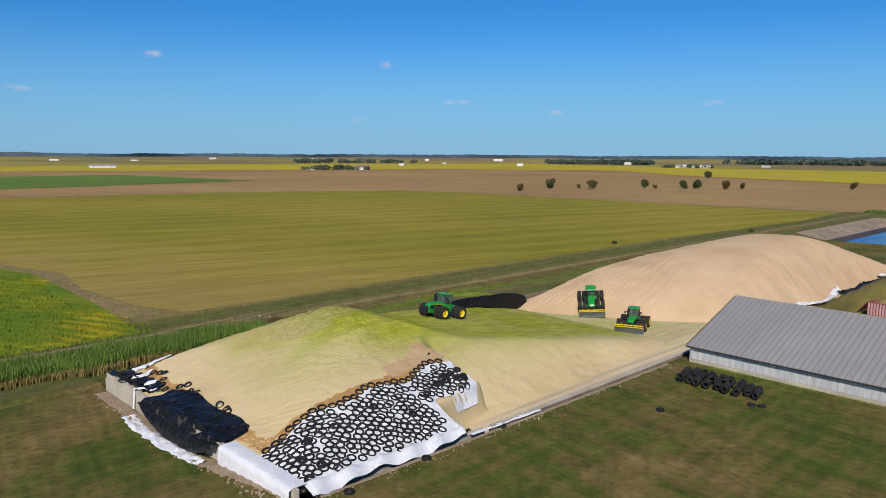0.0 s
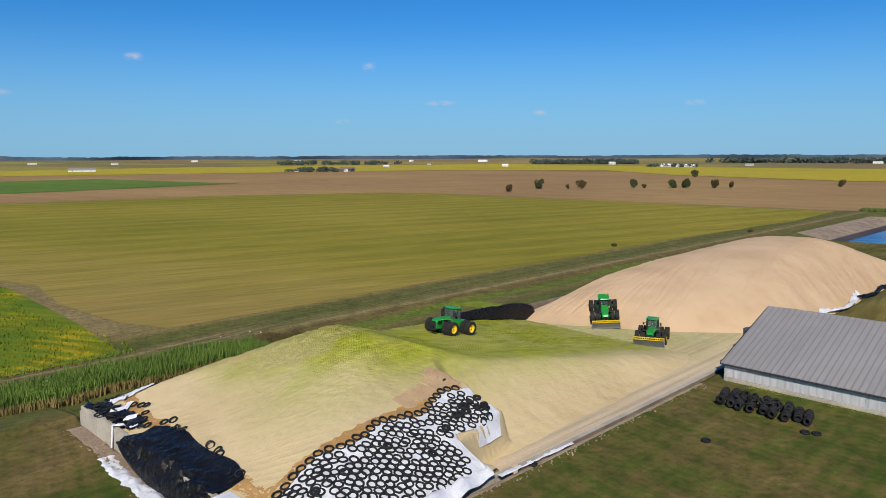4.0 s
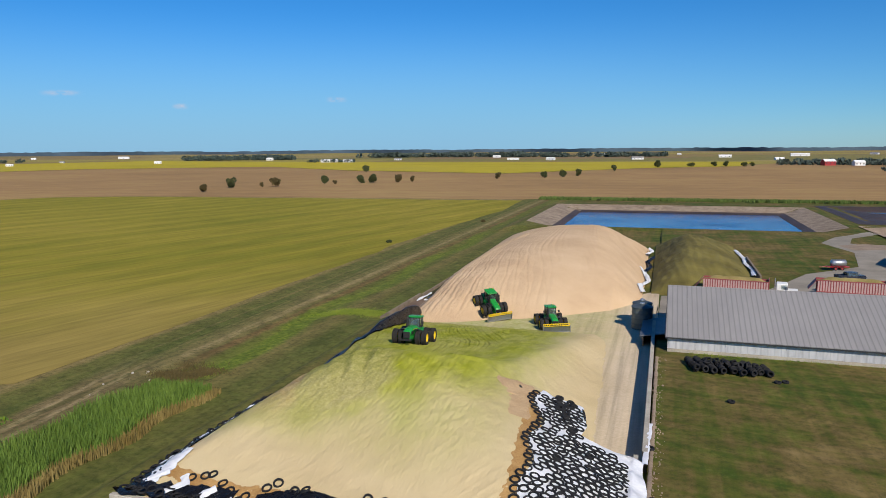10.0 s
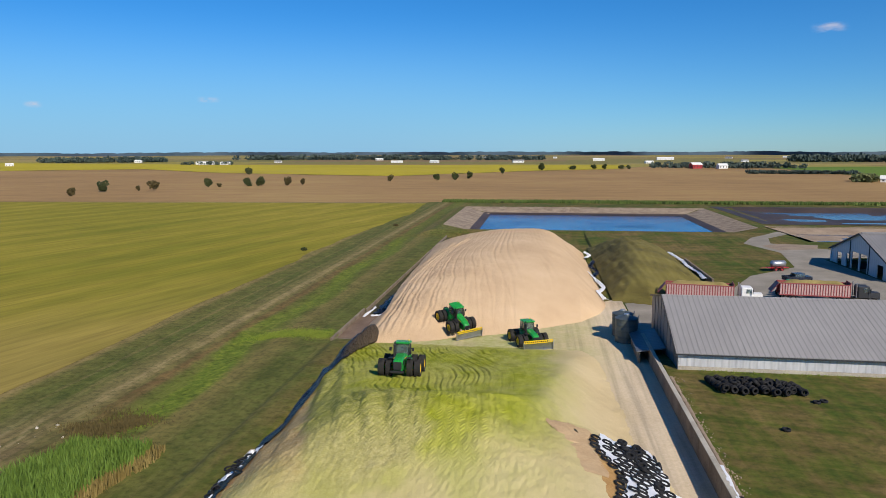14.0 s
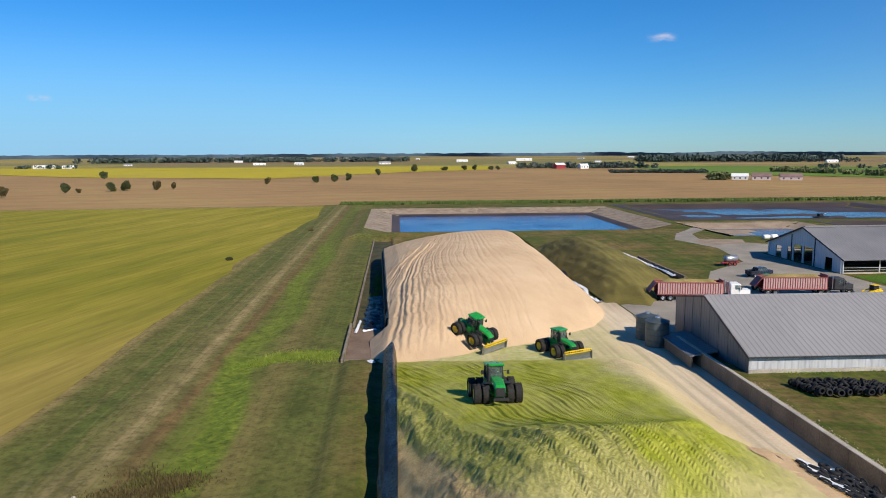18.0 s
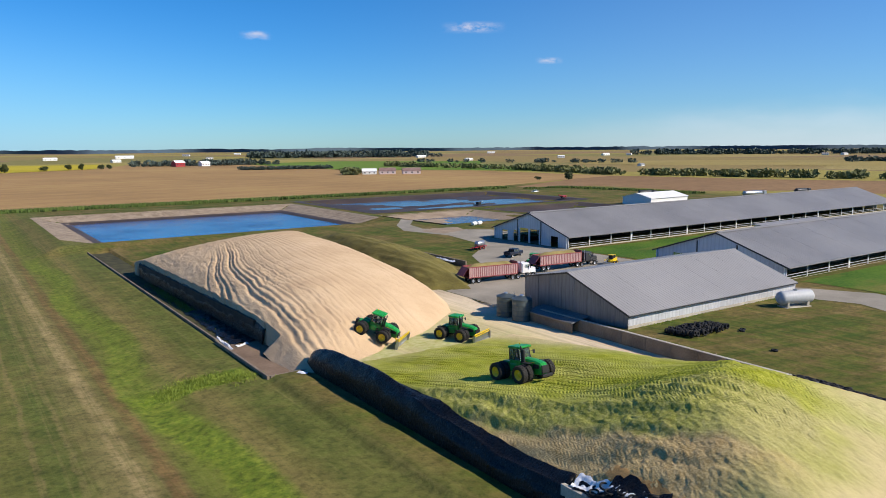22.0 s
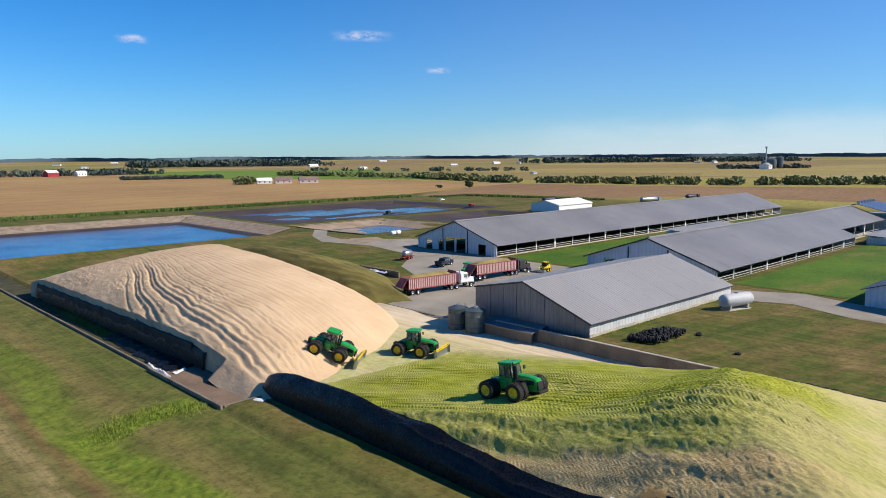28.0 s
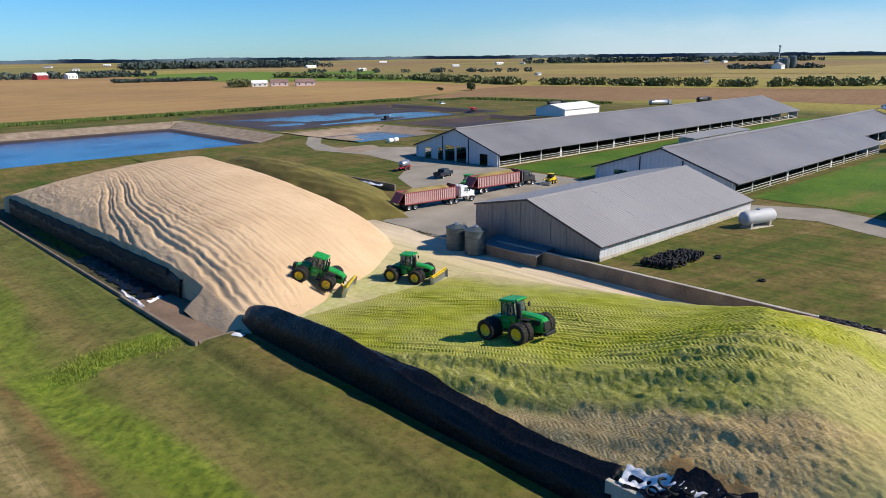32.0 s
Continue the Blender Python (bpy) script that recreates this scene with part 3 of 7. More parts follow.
# ---- the ground: a low plain, a raised yard, silage pads and lagoons ----
WALL_X = -39.4
LEFT_X = -76.3
FIELD = -2.4


def pit(x, y, x0, x1, y0, y1, rim, bed, slope):
    """Depth profile of a bank running down from a rim to a bed."""
    d = np.minimum(np.minimum(x - x0, x1 - x), np.minimum(y - y0, y1 - y))
    return np.clip(rim - d * slope, bed, rim), d


def ground_z(x, y):
    x, y = np.asarray(x, float), np.asarray(y, float)
    west = ss(12, -18, x)
    lev = 0.2 - ss(80, 94, y) * (0.55 + 0.75 * west)
    lev = lev + ss(178, 205, y) * (0.35 * west)
    pad = -1.95 + 0.55 * np.clip((x - LEFT_X) / 37.0, 0, 1)
    pad_front = -1.0 + 1.2 * ss(-60, -38, x)
    plate = np.where(x > WALL_X + 0.2, lev, pad)
    plate = np.where((y < 27.5) & (x < WALL_X + 3), pad_front, plate)
    side = ss(-90, -78, x)
    z = FIELD + 0.25 * (x < -78) * ss(-100, -80, x) + (plate - FIELD - 0.0) * np.where(y < 27.5, side, ss(-82.6, -81.5, x))
    # the yard falls back to the plain beyond the barns and the lagoons
    fall = ss(205, 240, y) * (1 - ss(-60, -90, x))
    z = np.where(y > 205, z * (1 - fall) + (-0.9) * fall * ss(-92, -76, x) + FIELD * fall * (1 - ss(-92, -76, x)), z)
    z = np.where(y > 320, FIELD + (z - FIELD) * ss(358, 335, y), z)
    z = FIELD + (z - FIELD) * ss(260, 205, x)
    # first lagoon
    p, d = pit(x, y, -86, 18, 229, 322, -0.5, -4.0, 0.21)
    z = np.where(d > 0, np.minimum(p, -0.5), z)
    rim = np.exp(-(np.minimum(d, 0) / 5.0) ** 2) * (d <= 0) * (y > 206)
    z = z * (1 - rim) + rim * -0.5
    # the sludge basins
    for b in ((28, 142, 262, 336), (22, 66, 205, 250), (74, 126, 212, 250)):
        p, d = pit(x, y, *b, -0.9, -3.2, 0.25)
        p = np.maximum(p, -3.62 + 1.9 * fbm(x * 0.03 + b[0], y * 0.055) + 0.9 * np.maximum(0, (np.abs((x - (b[0] + b[1]) / 2) / (b[1] - b[0])) * 2) ** 3 - 0.25))
        z = np.where(d > 0, np.minimum(z, p), z)
    # low ditch beside the track
    z = z - 0.5 * np.exp(-((x + 95.5) / 2.5) ** 2) * (y > 60) * ss(330, 260, y)
    # drain channel beside the tall pile
    z = np.where((x > -82.1) & (x < -76.5) & (y > 94.6) & (y < 222), -2.7, z)
    return z + (fbm(x * 0.11, y * 0.11) - 0.5) * 0.22 * (x > WALL_X + 1) * (y < 76) * (x < 60)


def steps(*runs):
    out = [runs[0][0]]
    for a, b, s in runs:
        out += list(np.linspace(a, b, max(2, int(round((b - a) / s)) + 1))[1:])
    return out


gx = steps((-6000, -1000, 500), (-1000, -220, 78), (-220, -120, 10), (-120, -84, 2), (-84, -74, 0.5), (-74, -41, 3), (-41, -37, 0.2), (-37, 30, 2.0), (30, 150, 4), (150, 300, 15), (300, 1000, 100), (1000, 6000, 500))
gy = steps((-600, -60, 60), (-60, 20, 4), (20, 26, 1), (26, 29, 0.25), (29, 100, 2), (100, 200, 4), (200, 345, 2.5), (345, 500, 15), (500, 1000, 100), (1000, 6000, 500))
setting("ground", Mesh().sheet(gx, gy, ground_z), grass_ground, "mown and dry grassland round a farmyard", True)


def flat(name, pts, z, material, label, drape=0.0, kind="structure"):
    """A level piece of land with a given outline, or one that lies on the ground."""
    bm = bmesh.new()
    f = bm.faces.new([bm.verts.new((x, y, z)) for x, y in pts])
    bmesh.ops.triangulate(bm, faces=[f])
    if drape:
        for _ in range(5):
            long = [e for e in bm.edges if e.calc_length() > 4.0]
            if not long:
                break
            bmesh.ops.subdivide_edges(bm, edges=long, cuts=1)
            bmesh.ops.triangulate(bm, faces=[f for f in bm.faces if len(f.verts) > 3])
        for v in bm.verts:
            v.co.z = float(ground_z(v.co.x, v.co.y)) + drape
    bmesh.ops.recalc_face_normals(bm, faces=list(bm.faces))
    if sum(f.normal.z for f in bm.faces) < 0:
        bmesh.ops.reverse_faces(bm, faces=list(bm.faces))
    me = bpy.data.meshes.new(name)
    bm.to_mesh(me)
    bm.free()
    me.materials.append(material)
    return tagged(new(name, me), label, kind=kind)


edge = [(float(np.interp(y, [52, 200, 300, 364], [-113, -113.5, -108, -111])) + 3.0 * (float(fbm(y * 0.06, 3.0)) - 0.5), y) for y in range(52, 365, 4)]
flat("field_hay", edge + [ (-345, 349), (-392, 330), (-440, 230), (-462, 101), (-480, -40), (-270, -20), (-262, 28), (-184, 44), (-168, 49), (-145, 46), (-122, 48)], FIELD + 0.05, hay_field, "mown green hay field with faint rows")
flat("field_weedy", [(-103.5, -30), (-103.5, 41), (-125, 43), (-168, 44), (-258, 24), (-258, -30)], FIELD + 0.09, crop_patch, "weedy green crop with yellow patches")
flat("field_beans", [(-112, 372), (-345, 354), (-394, 335), (-446, 230), (-470, 100), (-490, -60), (-1100, -60), (-1060, 230), (-980, 505), (-868, 855), (-640, 1005), (-438, 838), (-207, 751), (-60, 967), (60, 1060), (190, 1420), (288, 1180), (279, 796), (377, 667), (385, 456), (318, 440), (190, 392), (120, 392), (-9, 386), (-104, 378)], FIELD + 0.05, tan_field, "ripe tan bean field")
flat("field_green_far", [(-560, 60), (-572, 125), (-616, 345), (-856, 306), (-856, 60)], FIELD + 0.25, green_field, "bright green field beyond the beans")
flat("field_stubble", [(200, 380), (318, 440), (385, 456), (424, 309), (495, 178), (520, -50), (320, -50), (305, 240), (230, 290)], FIELD + 0.06, brown_field, "bare brown stubble field")
flat("field_yellow", [(-1060, 235), (-980, 510), (-868, 860), (-640, 1010), (-438, 843), (-207, 756), (-60, 972), (60, 1065), (110, 1350), (-220, 1340), (-674, 1356), (-1290, 1500), (-1500, 700), (-1400, 235)], FIELD + 0.3, yellow_field, "wide yellow crop field in the distance")
flat("field_yellow_far", [(640, 760), (760, 900), (1000, 760), (1250, 300), (1050, 180), (860, 330)], FIELD + 0.3, straw_field, "straw-coloured crop field behind the tree row")
flat("field_green_strip", [(300, 1190), (285, 800), (380, 672), (440, 560), (560, 880), (700, 1050), (500, 1250)], FIELD + 0.32, green_field, "green field beside the far farmhouse")
flat("pavement_yard", [(-39.0, 94), (-38.6, 120), (-22, 126), (-10, 150), (2, 160), (6, 178), (12, 171.5), (12.6, 138), (12.2, 117), (12.0, 96.5), (4, 101.5), (-38, 101.5)], 0, gravel, "pale concrete and gravel farmyard", 0.05)
flat("pavement_pad", [(-76.0, 84), (-76, 96), (-38.9, 125), (-38.9, 94.2), (-39.5, 94.2), (-39.5, 29.5), (-52, 29.5), (-60, 60)], 0, yard, "trodden pale concrete silage pad", 0.05)
flat("road_lagoon", [(2, 160), (6, 182), (2, 200), (8, 214), (18, 228), (24, 236), (31, 236), (22, 226), (12, 212), (9, 200), (16, 192), (24, 186), (26, 176), (12, 171)], 0, gravel, "pale gravel track to the lagoons", 0.05)
flat("road_south", [(-2, 78), (7.5, 82), (13.5, 70), (9.5, 58), (9, 40), (-2, 40), (-1, 57.8), (3.5, 68), (1, 75)], 0, gravel, "pale concrete drive beside the tank", 0.05)
flat("pavement_soil", [(7, 186), (17, 189), (20, 197), (12, 199), (5, 195)], 0, mud, "bare brown soil heap beside the track", 0.09)
flat("lawn_north", [(13.4, 138.8), (186, 138.6), (186, 132), (112, 131), (112, 127), (75, 124), (40, 118), (14, 118)], 0, lawn, "bright green lawn between the barns", 0.06)
flat("lawn_south", [(14.5, 83.5), (94, 82.5), (94, 62), (64, 61.5), (14, 62), (14.5, 72)], 0, lawn, "bright green lawn beside the barn", 0.06)


def band(name, x0, x1, y0, y1, z, material, label):
    return setting(name, Mesh().sheet(np.linspace(x0, x1, 20), np.linspace(y0, y1, 20), lambda X, Y: X * 0 + z), material, label)


band("water_lagoon", -78, 10, 234, 313, -2.95, water, "still deep-blue lagoon water")
band("water_basin", 36, 134, 268, 327, -2.45, water_pale, "pale blue shallow basin water")
band("water_small_basin", 28, 60, 212, 244, -2.55, water_pale, "pale blue water in a small basin")
band("water_side_basin", 80, 122, 218, 246, -2.55, water_pale, "pale blue water in a side basin")


def banks(name, x0, x1, y0, y1, inner, material, label, lift, outer=0.0, s=2.0):
    """The sloping banks of a basin as a frame that lies on the ground, from outer to inner metres off its rim."""
    xs, ys = np.arange(x0, x1 + 0.1, s), np.arange(y0, y1 + 0.1, s)
    X, Y = np.meshgrid(xs, ys)
    idx = np.arange(X.size).reshape(X.shape)
    cx, cy = X[:-1, :-1] + s / 2, Y[:-1, :-1] + s / 2
    d = np.minimum(np.minimum(cx - x0, x1 - cx), np.minimum(cy - y0, y1 - cy))
    m = Mesh()
    m.v = np.stack([X, Y, ground_z(X, Y) + lift], -1).reshape(-1, 3).tolist()
    m.f = np.stack([idx[:-1, :-1], idx[:-1, 1:], idx[1:, 1:], idx[1:, :-1]], -1)[(d < inner) & (d >= outer)].tolist()
    return setting(name, m, material, label)


banks("bank_lagoon", -86, 18, 242, 322, 18, stony, "pale stony lagoon bank", 0.06)
banks("bank_lagoon_wet", -86, 18, 229, 322, 12.5, sludge, "dark wet band of the bank along the waterline", 0.12, 8.6, 1.0)
banks("bank_basin", 24, 146, 258, 340, 60, sludge, "dark drying sludge round a basin", 0.07)
banks("bank_small_basin", 22, 66, 205, 251, 40, mud, "brown soil bank of a small basin", 0.08)
banks("bank_side_basin", 72, 128, 211, 251, 40, sludge, "dark sludge bank of a side basin", 0.08)


# ---- the silage piles ----
def flank_line(x, y):
    """Distance up the outer flank, in bands that climb towards the hump."""
    return x + 76.3 + 0.28 * (y - 64) + 2.2 * (fbm(x * 0.10 + 3, y * 0.09) - 0.5) + 0.7 * (fbm(x * 0.6, y * 0.4) - 0.5)


def pile_one(x, y):
    """The pile in front: a hump towards the front wall, a ramp towards the yard."""
    prof = lambda q: np.interp(q, [20, 28, 36, 43, 47, 51, 56, 61, 67, 74, 82, 92, 96], [-2, 0.7, 3.65, 5.6, 6.9, 6.3, 4.2, 3.2, 2.4, 1.2, 0.0, -1.6, -2.4])
    along = (prof(y - 2.4) + prof(y - 1.2) + prof(y) + prof(y + 1.2) + prof(y + 2.4)) / 5 + 0.15 * np.exp(-((y - 47.5) / 4.0) ** 2)
    left = np.interp(y, [26, 48, 53, 59, 66, 72, 92], [0.55, 0.45, -0.15, -0.30, 0.3, 0.75, 0.2]) + np.interp(x - LEFT_X, [0, 4.5, 14, 40], [0, 3.2, 8.7, 22])
    right_tarp = 0.4 + 0.345 * (-39.8 - x)
    run = (-45.0 - 0.05 * (y - 52) - x + 0.5 * (fbm(x * 0.35, y * 0.16 + 3) - 0.5))
    right_cut = -1.78 + 0.78 * 1.2 * np.logaddexp(0, run / 1.2)
    s = ss(0.0, 1.6, y - 50.5 + 6.3 * ss(-45.2, -43.6, x) + 0.5 * np.sin(x * 1.3))
    z = smin(smin(along, left, 1.2), right_tarp * (1 - s) + right_cut * s, 1.0)
    # wheel tracks that bend round the hump
    lean = 0.22 * (y - 60) * ss(-48, -66, x) + 0.045 * np.maximum(45 - y, 0) ** 2
    ph = (x + lean + 1.6 * np.sin(y * 0.07 + 0.4) + 5.0 * (fbm(x * 0.06, y * 0.05) - 0.5)) * 0.85
    fr = ph % 1.0
    groove = 0.05 * np.exp(-((fr - 0.66) / 0.10) ** 2) - 0.10 * np.exp(-((fr - 0.5) / 0.07) ** 2) - 0.07 * np.exp(-((fr - 0.06) / 0.06) ** 2)
    ramp = ss(38, 50, y) * ss(-52, -60, x) * ss(95, 86, y) * (0.45 + 1.3 * ss(0.35, 0.65, vnoise(x * 0.30 + 2, y * 0.07)))
    front = ss(46, 36, y) * ss(-44, -48, x) * (0.06 + 0.7 * ss(0.45, 0.75, vnoise(x * 0.3 + 5, y * 0.1)))
    # terraces pushed out on the outer flank, with rough broken faces
    q = flank_line(x, y)
    flank = ss(36, 50, y) * ss(90, 76, y) * ss(-56, -62, x)
    w = q * 0.47 + 0.2 + 0.40 * (fbm(x * 0.4, y * 0.13) - 0.5) + 0.07 * (fbm(x * 1.6, y * 0.9) - 0.5)
    saw = w % 1.0
    terrace = 0.62 * (ss(0.45, 1.0, saw) - saw + 0.15) * (0.45 + 0.75 * vnoise(x * 0.22 + 6, y * 0.11))
    rough = ss(4.6, 3.6, q - 4.5 * ss(38, 43, y) * ss(55, 49, y)) * flank
    patch = ss(0.30, 0.62, vnoise(x * 0.30 + 9, y * 0.13))
    clods = (0.07 * (vnoise(x * 3.6, y * 3.1) - 0.5) + 0.17 * (vnoise(x * 7.3 + 3, y * 5.1) - 0.5) + 0.12 * (fbm(x * 1.2, y * 0.6, 2) - 0.5)) * rough * ss(-0.6, 2.2, q) * (0.22 + 0.78 * np.maximum(ss(0.40, 0.6, saw), 0.8 * patch))
    crumbs = (0.09 * (vnoise(x * 4.4 + 1, y * 4.0) - 0.5) + 0.12 * (vnoise(x * 7.7, y * 5.2 + 4) - 0.5)) * (0.35 + 0.65 * ss(34, 41, y)) * ss(29, 36, y) * ss(58, 47, y) * ss(-47, -55, x)
    return z + crumbs + (ramp * (1 - rough) + front) * groove + terrace * rough + clods * ss(-75.9, -74.9, x) + (fbm(x * 0.9, y * 0.9) - 0.5) * 0.16


def pile_two(x, y):
    """The tall pile behind: a long climb from the yard to a rounded top."""
    foot = np.interp(x, [-80, -76, -67, -56, -46.6, -38], [92.0, 93.2, 95.8, 100.5, 107.4, 122])
    d = y - foot
    climb = -1.75 + 10.1 * (1 - np.exp(-np.maximum(d, 0) / 18.5)) + np.minimum(d, 0) * 0.4
    edge = -76.75 - 0.026 * np.maximum(y - 101, 0)
    left = np.interp(y, [92, 100, 106, 113, 125], [-1.6, -1.3, -0.6, 0.2, 0.6]) + np.interp(x - edge, [-4, 0, 3, 5, 9, 16, 40], [-3.0, 0.35, 2.25, 3.2, 4.75, 7.1, 14.5])
    right = -1.2 + 0.98 * (-42.3 - x + 0.8 * (fbm(y * 0.15, y * 0) - 0.5))
    back = 0.3 + 0.31 * (181 - y)
    z = smin(smin(climb, 15.2 - 0.015 * np.abs(x + 52.6) ** 1.3, 1.5), smin(left + 0.25, right, 1.2), 2.6) + 0.25
    z = smin(z, back, 1.6)
    # wheel tracks that fan out from the top to the foot
    ang = np.arctan2(x + 58.0, 190.0 - y) + 0.035 * np.sin(y * 0.05) + 0.05 * (fbm(x * 0.05, y * 0.04) - 0.5)
    tracks = (np.abs(np.sin(ang * 170 + 9 * fbm(x * 0.07, y * 0.05))) ** 0.45 - 0.7) * 0.075 * (0.06 + 1.5 * ss(0.42, 0.75, vnoise(x * 0.35, y * 0.05)))
    bend = ang + 0.006 * np.sin(y * 0.11) + 0.012 * (fbm(x * 0.25 + 7, y * 0.10) - 0.5) + 0.007 * (fbm(x * 1.3, y * 0.9) - 0.5)
    deep = 0.0
    for a, k, w in ((-0.318, 0.5, 0.0035), (-0.291, 1.0, 0.0045), (-0.281, 0.8, 0.004), (-0.268, 0.4, 0.003), (-0.243, 1.15, 0.0045), (-0.233, 0.9, 0.004), (-0.219, 0.5, 0.003), (-0.205, 0.5, 0.0035), (-0.196, 0.4, 0.003), (-0.172, 0.35, 0.003), (-0.163, 0.3, 0.0025), (-0.141, 0.3, 0.0025), (-0.118, 0.25, 0.0025), (-0.095, 0.25, 0.0025), (-0.07, 0.25, 0.0025), (-0.03, 0.2, 0.0025)):
        deep = deep + k * (-0.26 * np.exp(-((bend - a) / w) ** 2) + 0.10 * np.exp(-((bend - a - 1.6 * w) / (0.7 * w)) ** 2))
    west = ss(-0.09, -0.17, ang)
    deep = deep * (0.25 + 0.75 * ss(0.2, 0.5, vnoise(x * 0.12 + 4, y * 0.07))) * ss(158, 144, y) + west * (0.16 * (fbm(x * 1.5, y * 0.6) - 0.5) + 0.14 * (vnoise(x * 4.2, y * 2.2) - 0.5) * ss(0.35, 0.7, vnoise(x * 0.4 + 2, y * 0.15)))
    cross = (np.abs(np.sin((x * 0.35 + y * 0.5 + 3 * fbm(x * 0.08, y * 0.08)) * 2.0)) - 0.6) * 0.05 * ss(-60, -52, x)
    z = z - 0.6 * np.exp(-((x + 64.6) ** 2 + (y - 98.4) ** 2) / 6.0)
    z = np.where((x < edge + 0.15) & (y > 104.5), -9.0, z)
    return z + (tracks + deep + cross) * ss(-1.6, 0.5, z) + (fbm(x * 0.9, y * 0.9) - 0.5) * 0.14


def pile_three(x, y):
    """Old silage beside it, lower and greener."""
    d = y - np.interp(x, [-40, -34, -22], [121, 117, 139])
    climb = -1.6 + 5.6 * (1 - np.exp(-np.maximum(d, 0) / 15.0)) + np.minimum(d, 0) * 0.5
    left, right = -1.2 + 0.75 * (x + 40.5), -1.3 + 0.55 * (-20.2 - x)
    z = smin(smin(climb, smin(left, right, 1.0), 1.2), -1.2 + 0.3 * (193 - y), 1.2)
    return z + np.abs(np.sin((x + 0.04 * y + 3 * fbm(x * 0.1, y * 0.05)) * 1.9)) * 0.16 * ss(-1, 1, z) + (fbm(x * 0.8, y * 0.3) - 0.5) * 0.6


def heap(name, fz, x0, x1, y0, y1, s, material, label, run=1.0):
    xs, ys = np.arange(x0, x1 + s / 2, s), np.arange(y0, y1 + s / 2, s * run)
    X, Y = np.meshgrid(xs, ys)
    Z = fz(X, Y)
    G = ground_z(X, Y)
    keep = Z > G - 0.35
    Z = np.maximum(Z, G - 0.4)
    cell = keep[:-1, :-1] | keep[:-1, 1:] | keep[1:, 1:] | keep[1:, :-1]
    idx = np.arange(X.size).reshape(X.shape)
    q = np.stack([idx[:-1, :-1], idx[:-1, 1:], idx[1:, 1:], idx[1:, :-1]], -1)[cell]
    m = Mesh()
    m.v, m.f = np.stack([X, Y, Z], -1).reshape(-1, 3).tolist(), q.tolist()
    return tagged(part(name, m, material, None, label, True), category="silage pile", kind="stuff")


heap("silage_pile", pile_one, LEFT_X + 0.1, -40.25, 27.6, 95.5, 0.115, fresh_pile, "chopped maize pile, straw-coloured with a fresh yellow-green top", 1.7)
heap("silage_pile", pile_two, -79.2, -38.5, 91.5, 182, 0.14, straw_pile, "tall pale straw-coloured chopped maize pile with wheel tracks", 2.2)
heap("silage_pile", pile_three, -40.4, -20.2, 116, 193, 0.4, old_pile, "old dark olive-green silage pile behind the pale one")


# ---- walls of the silage pads ----
def wall(name, x0, x1, y0, y1, z0, z1, material, label, n=1, along="y"):
    """A concrete wall of cast panels with open joints."""
    o = setting(name, Mesh().box(x0 + 0.04, x1 - 0.04, y0 + 0.04, y1 - 0.04, z0, z1 - 0.04), material, label)
    for i in range(n):
        g = 0.012
        if along == "y":
            a, b = y0 + (y1 - y0) * i / n, y0 + (y1 - y0) * (i + 1) / n
            part("wall_panel", Mesh().box(x0, x1, a + g, b - g, z0, z1, None, 0.03), material, o)
        else:
            a, b = x0 + (x1 - x0) * i / n, x0 + (x1 - x0) * (i + 1) / n
            part("wall_panel", Mesh().box(a + g, b - g, y0, y1, z0, z1, None, 0.03), material, o)
    return o


wall("wall_right", WALL_X - 0.2, WALL_X + 0.2, 46.5, 94, -2.2, 0.42, concrete_dark, "weathered brown concrete retaining wall along the pad", 12)
pad_wall = bpy.data.objects["wall_right"]
for k in range(12):
    a, b = 46.5 + 47.5 * k / 12, 46.5 + 47.5 * (k + 1) / 12
    part("wall_cap", Mesh().box(WALL_X - 0.23, WALL_X + 0.23, a + 0.015, b - 0.015, 0.42, 0.50, None, 0.02), concrete, pad_wall, "pale concrete coping")
wall("wall_right_front", WALL_X - 0.9, WALL_X - 0.5, 29, 46.4, -2.2, 0.15, concrete, "low concrete wall under the white sheet", 5)
wall("wall_front", LEFT_X, -39.8, 26.9, 27.35, -2.2, 0.95, concrete, "pale concrete front wall of the silage pad", 9, "x")
wall("wall_left", LEFT_X - 0.42, LEFT_X - 0.02, 26.9, 51.5, -3.0, 0.35, concrete, "concrete side wall of the silage pad", 7)
wall("wall_left_far", LEFT_X - 0.42, LEFT_X - 0.02, 51.5, 95.0, -3.0, -0.95, concrete, "concrete side wall of the silage pad under black sheet", 11)
long_wall = wall("wall_pile_left", -0.2, 0.2, 12, 75.6, -3.2, 0.6, shade_concrete, "concrete wall beside the tall pile, darkened as its shaded side", 14)
long_wall.matrix_basis = pose(-76.75, 101, 0, 0, 0, 1.49)
wall("wall_pile_left_low", -76.75, -76.35, 104.5, 112.9, -3.2, -1.2, shade_concrete, "low concrete wall stub beside the tall pile", 2)
wall("wall_pile_foot", -76.75, -76.4, 98.5, 112.9, -3.2, -1.35, concrete_dark, "low concrete wall at the foot of the tall pile", 3)
wall("curb_channel", -82.6, -82.25, 94.3, 113.9, -3.2, -1.7, concrete_dark, "concrete curb of the drain channel", 3)
wall("curb_channel_end", -82.2, -76.4, 94.2, 94.55, -3.2, -1.75, concrete_dark, "concrete end curb of the drain channel", 1, "x")
wall("curb_channel_long", -82.2, -81.9, 114, 222, -3.2, -1.85, concrete_dark, "long dark concrete curb beside the channel", 18)
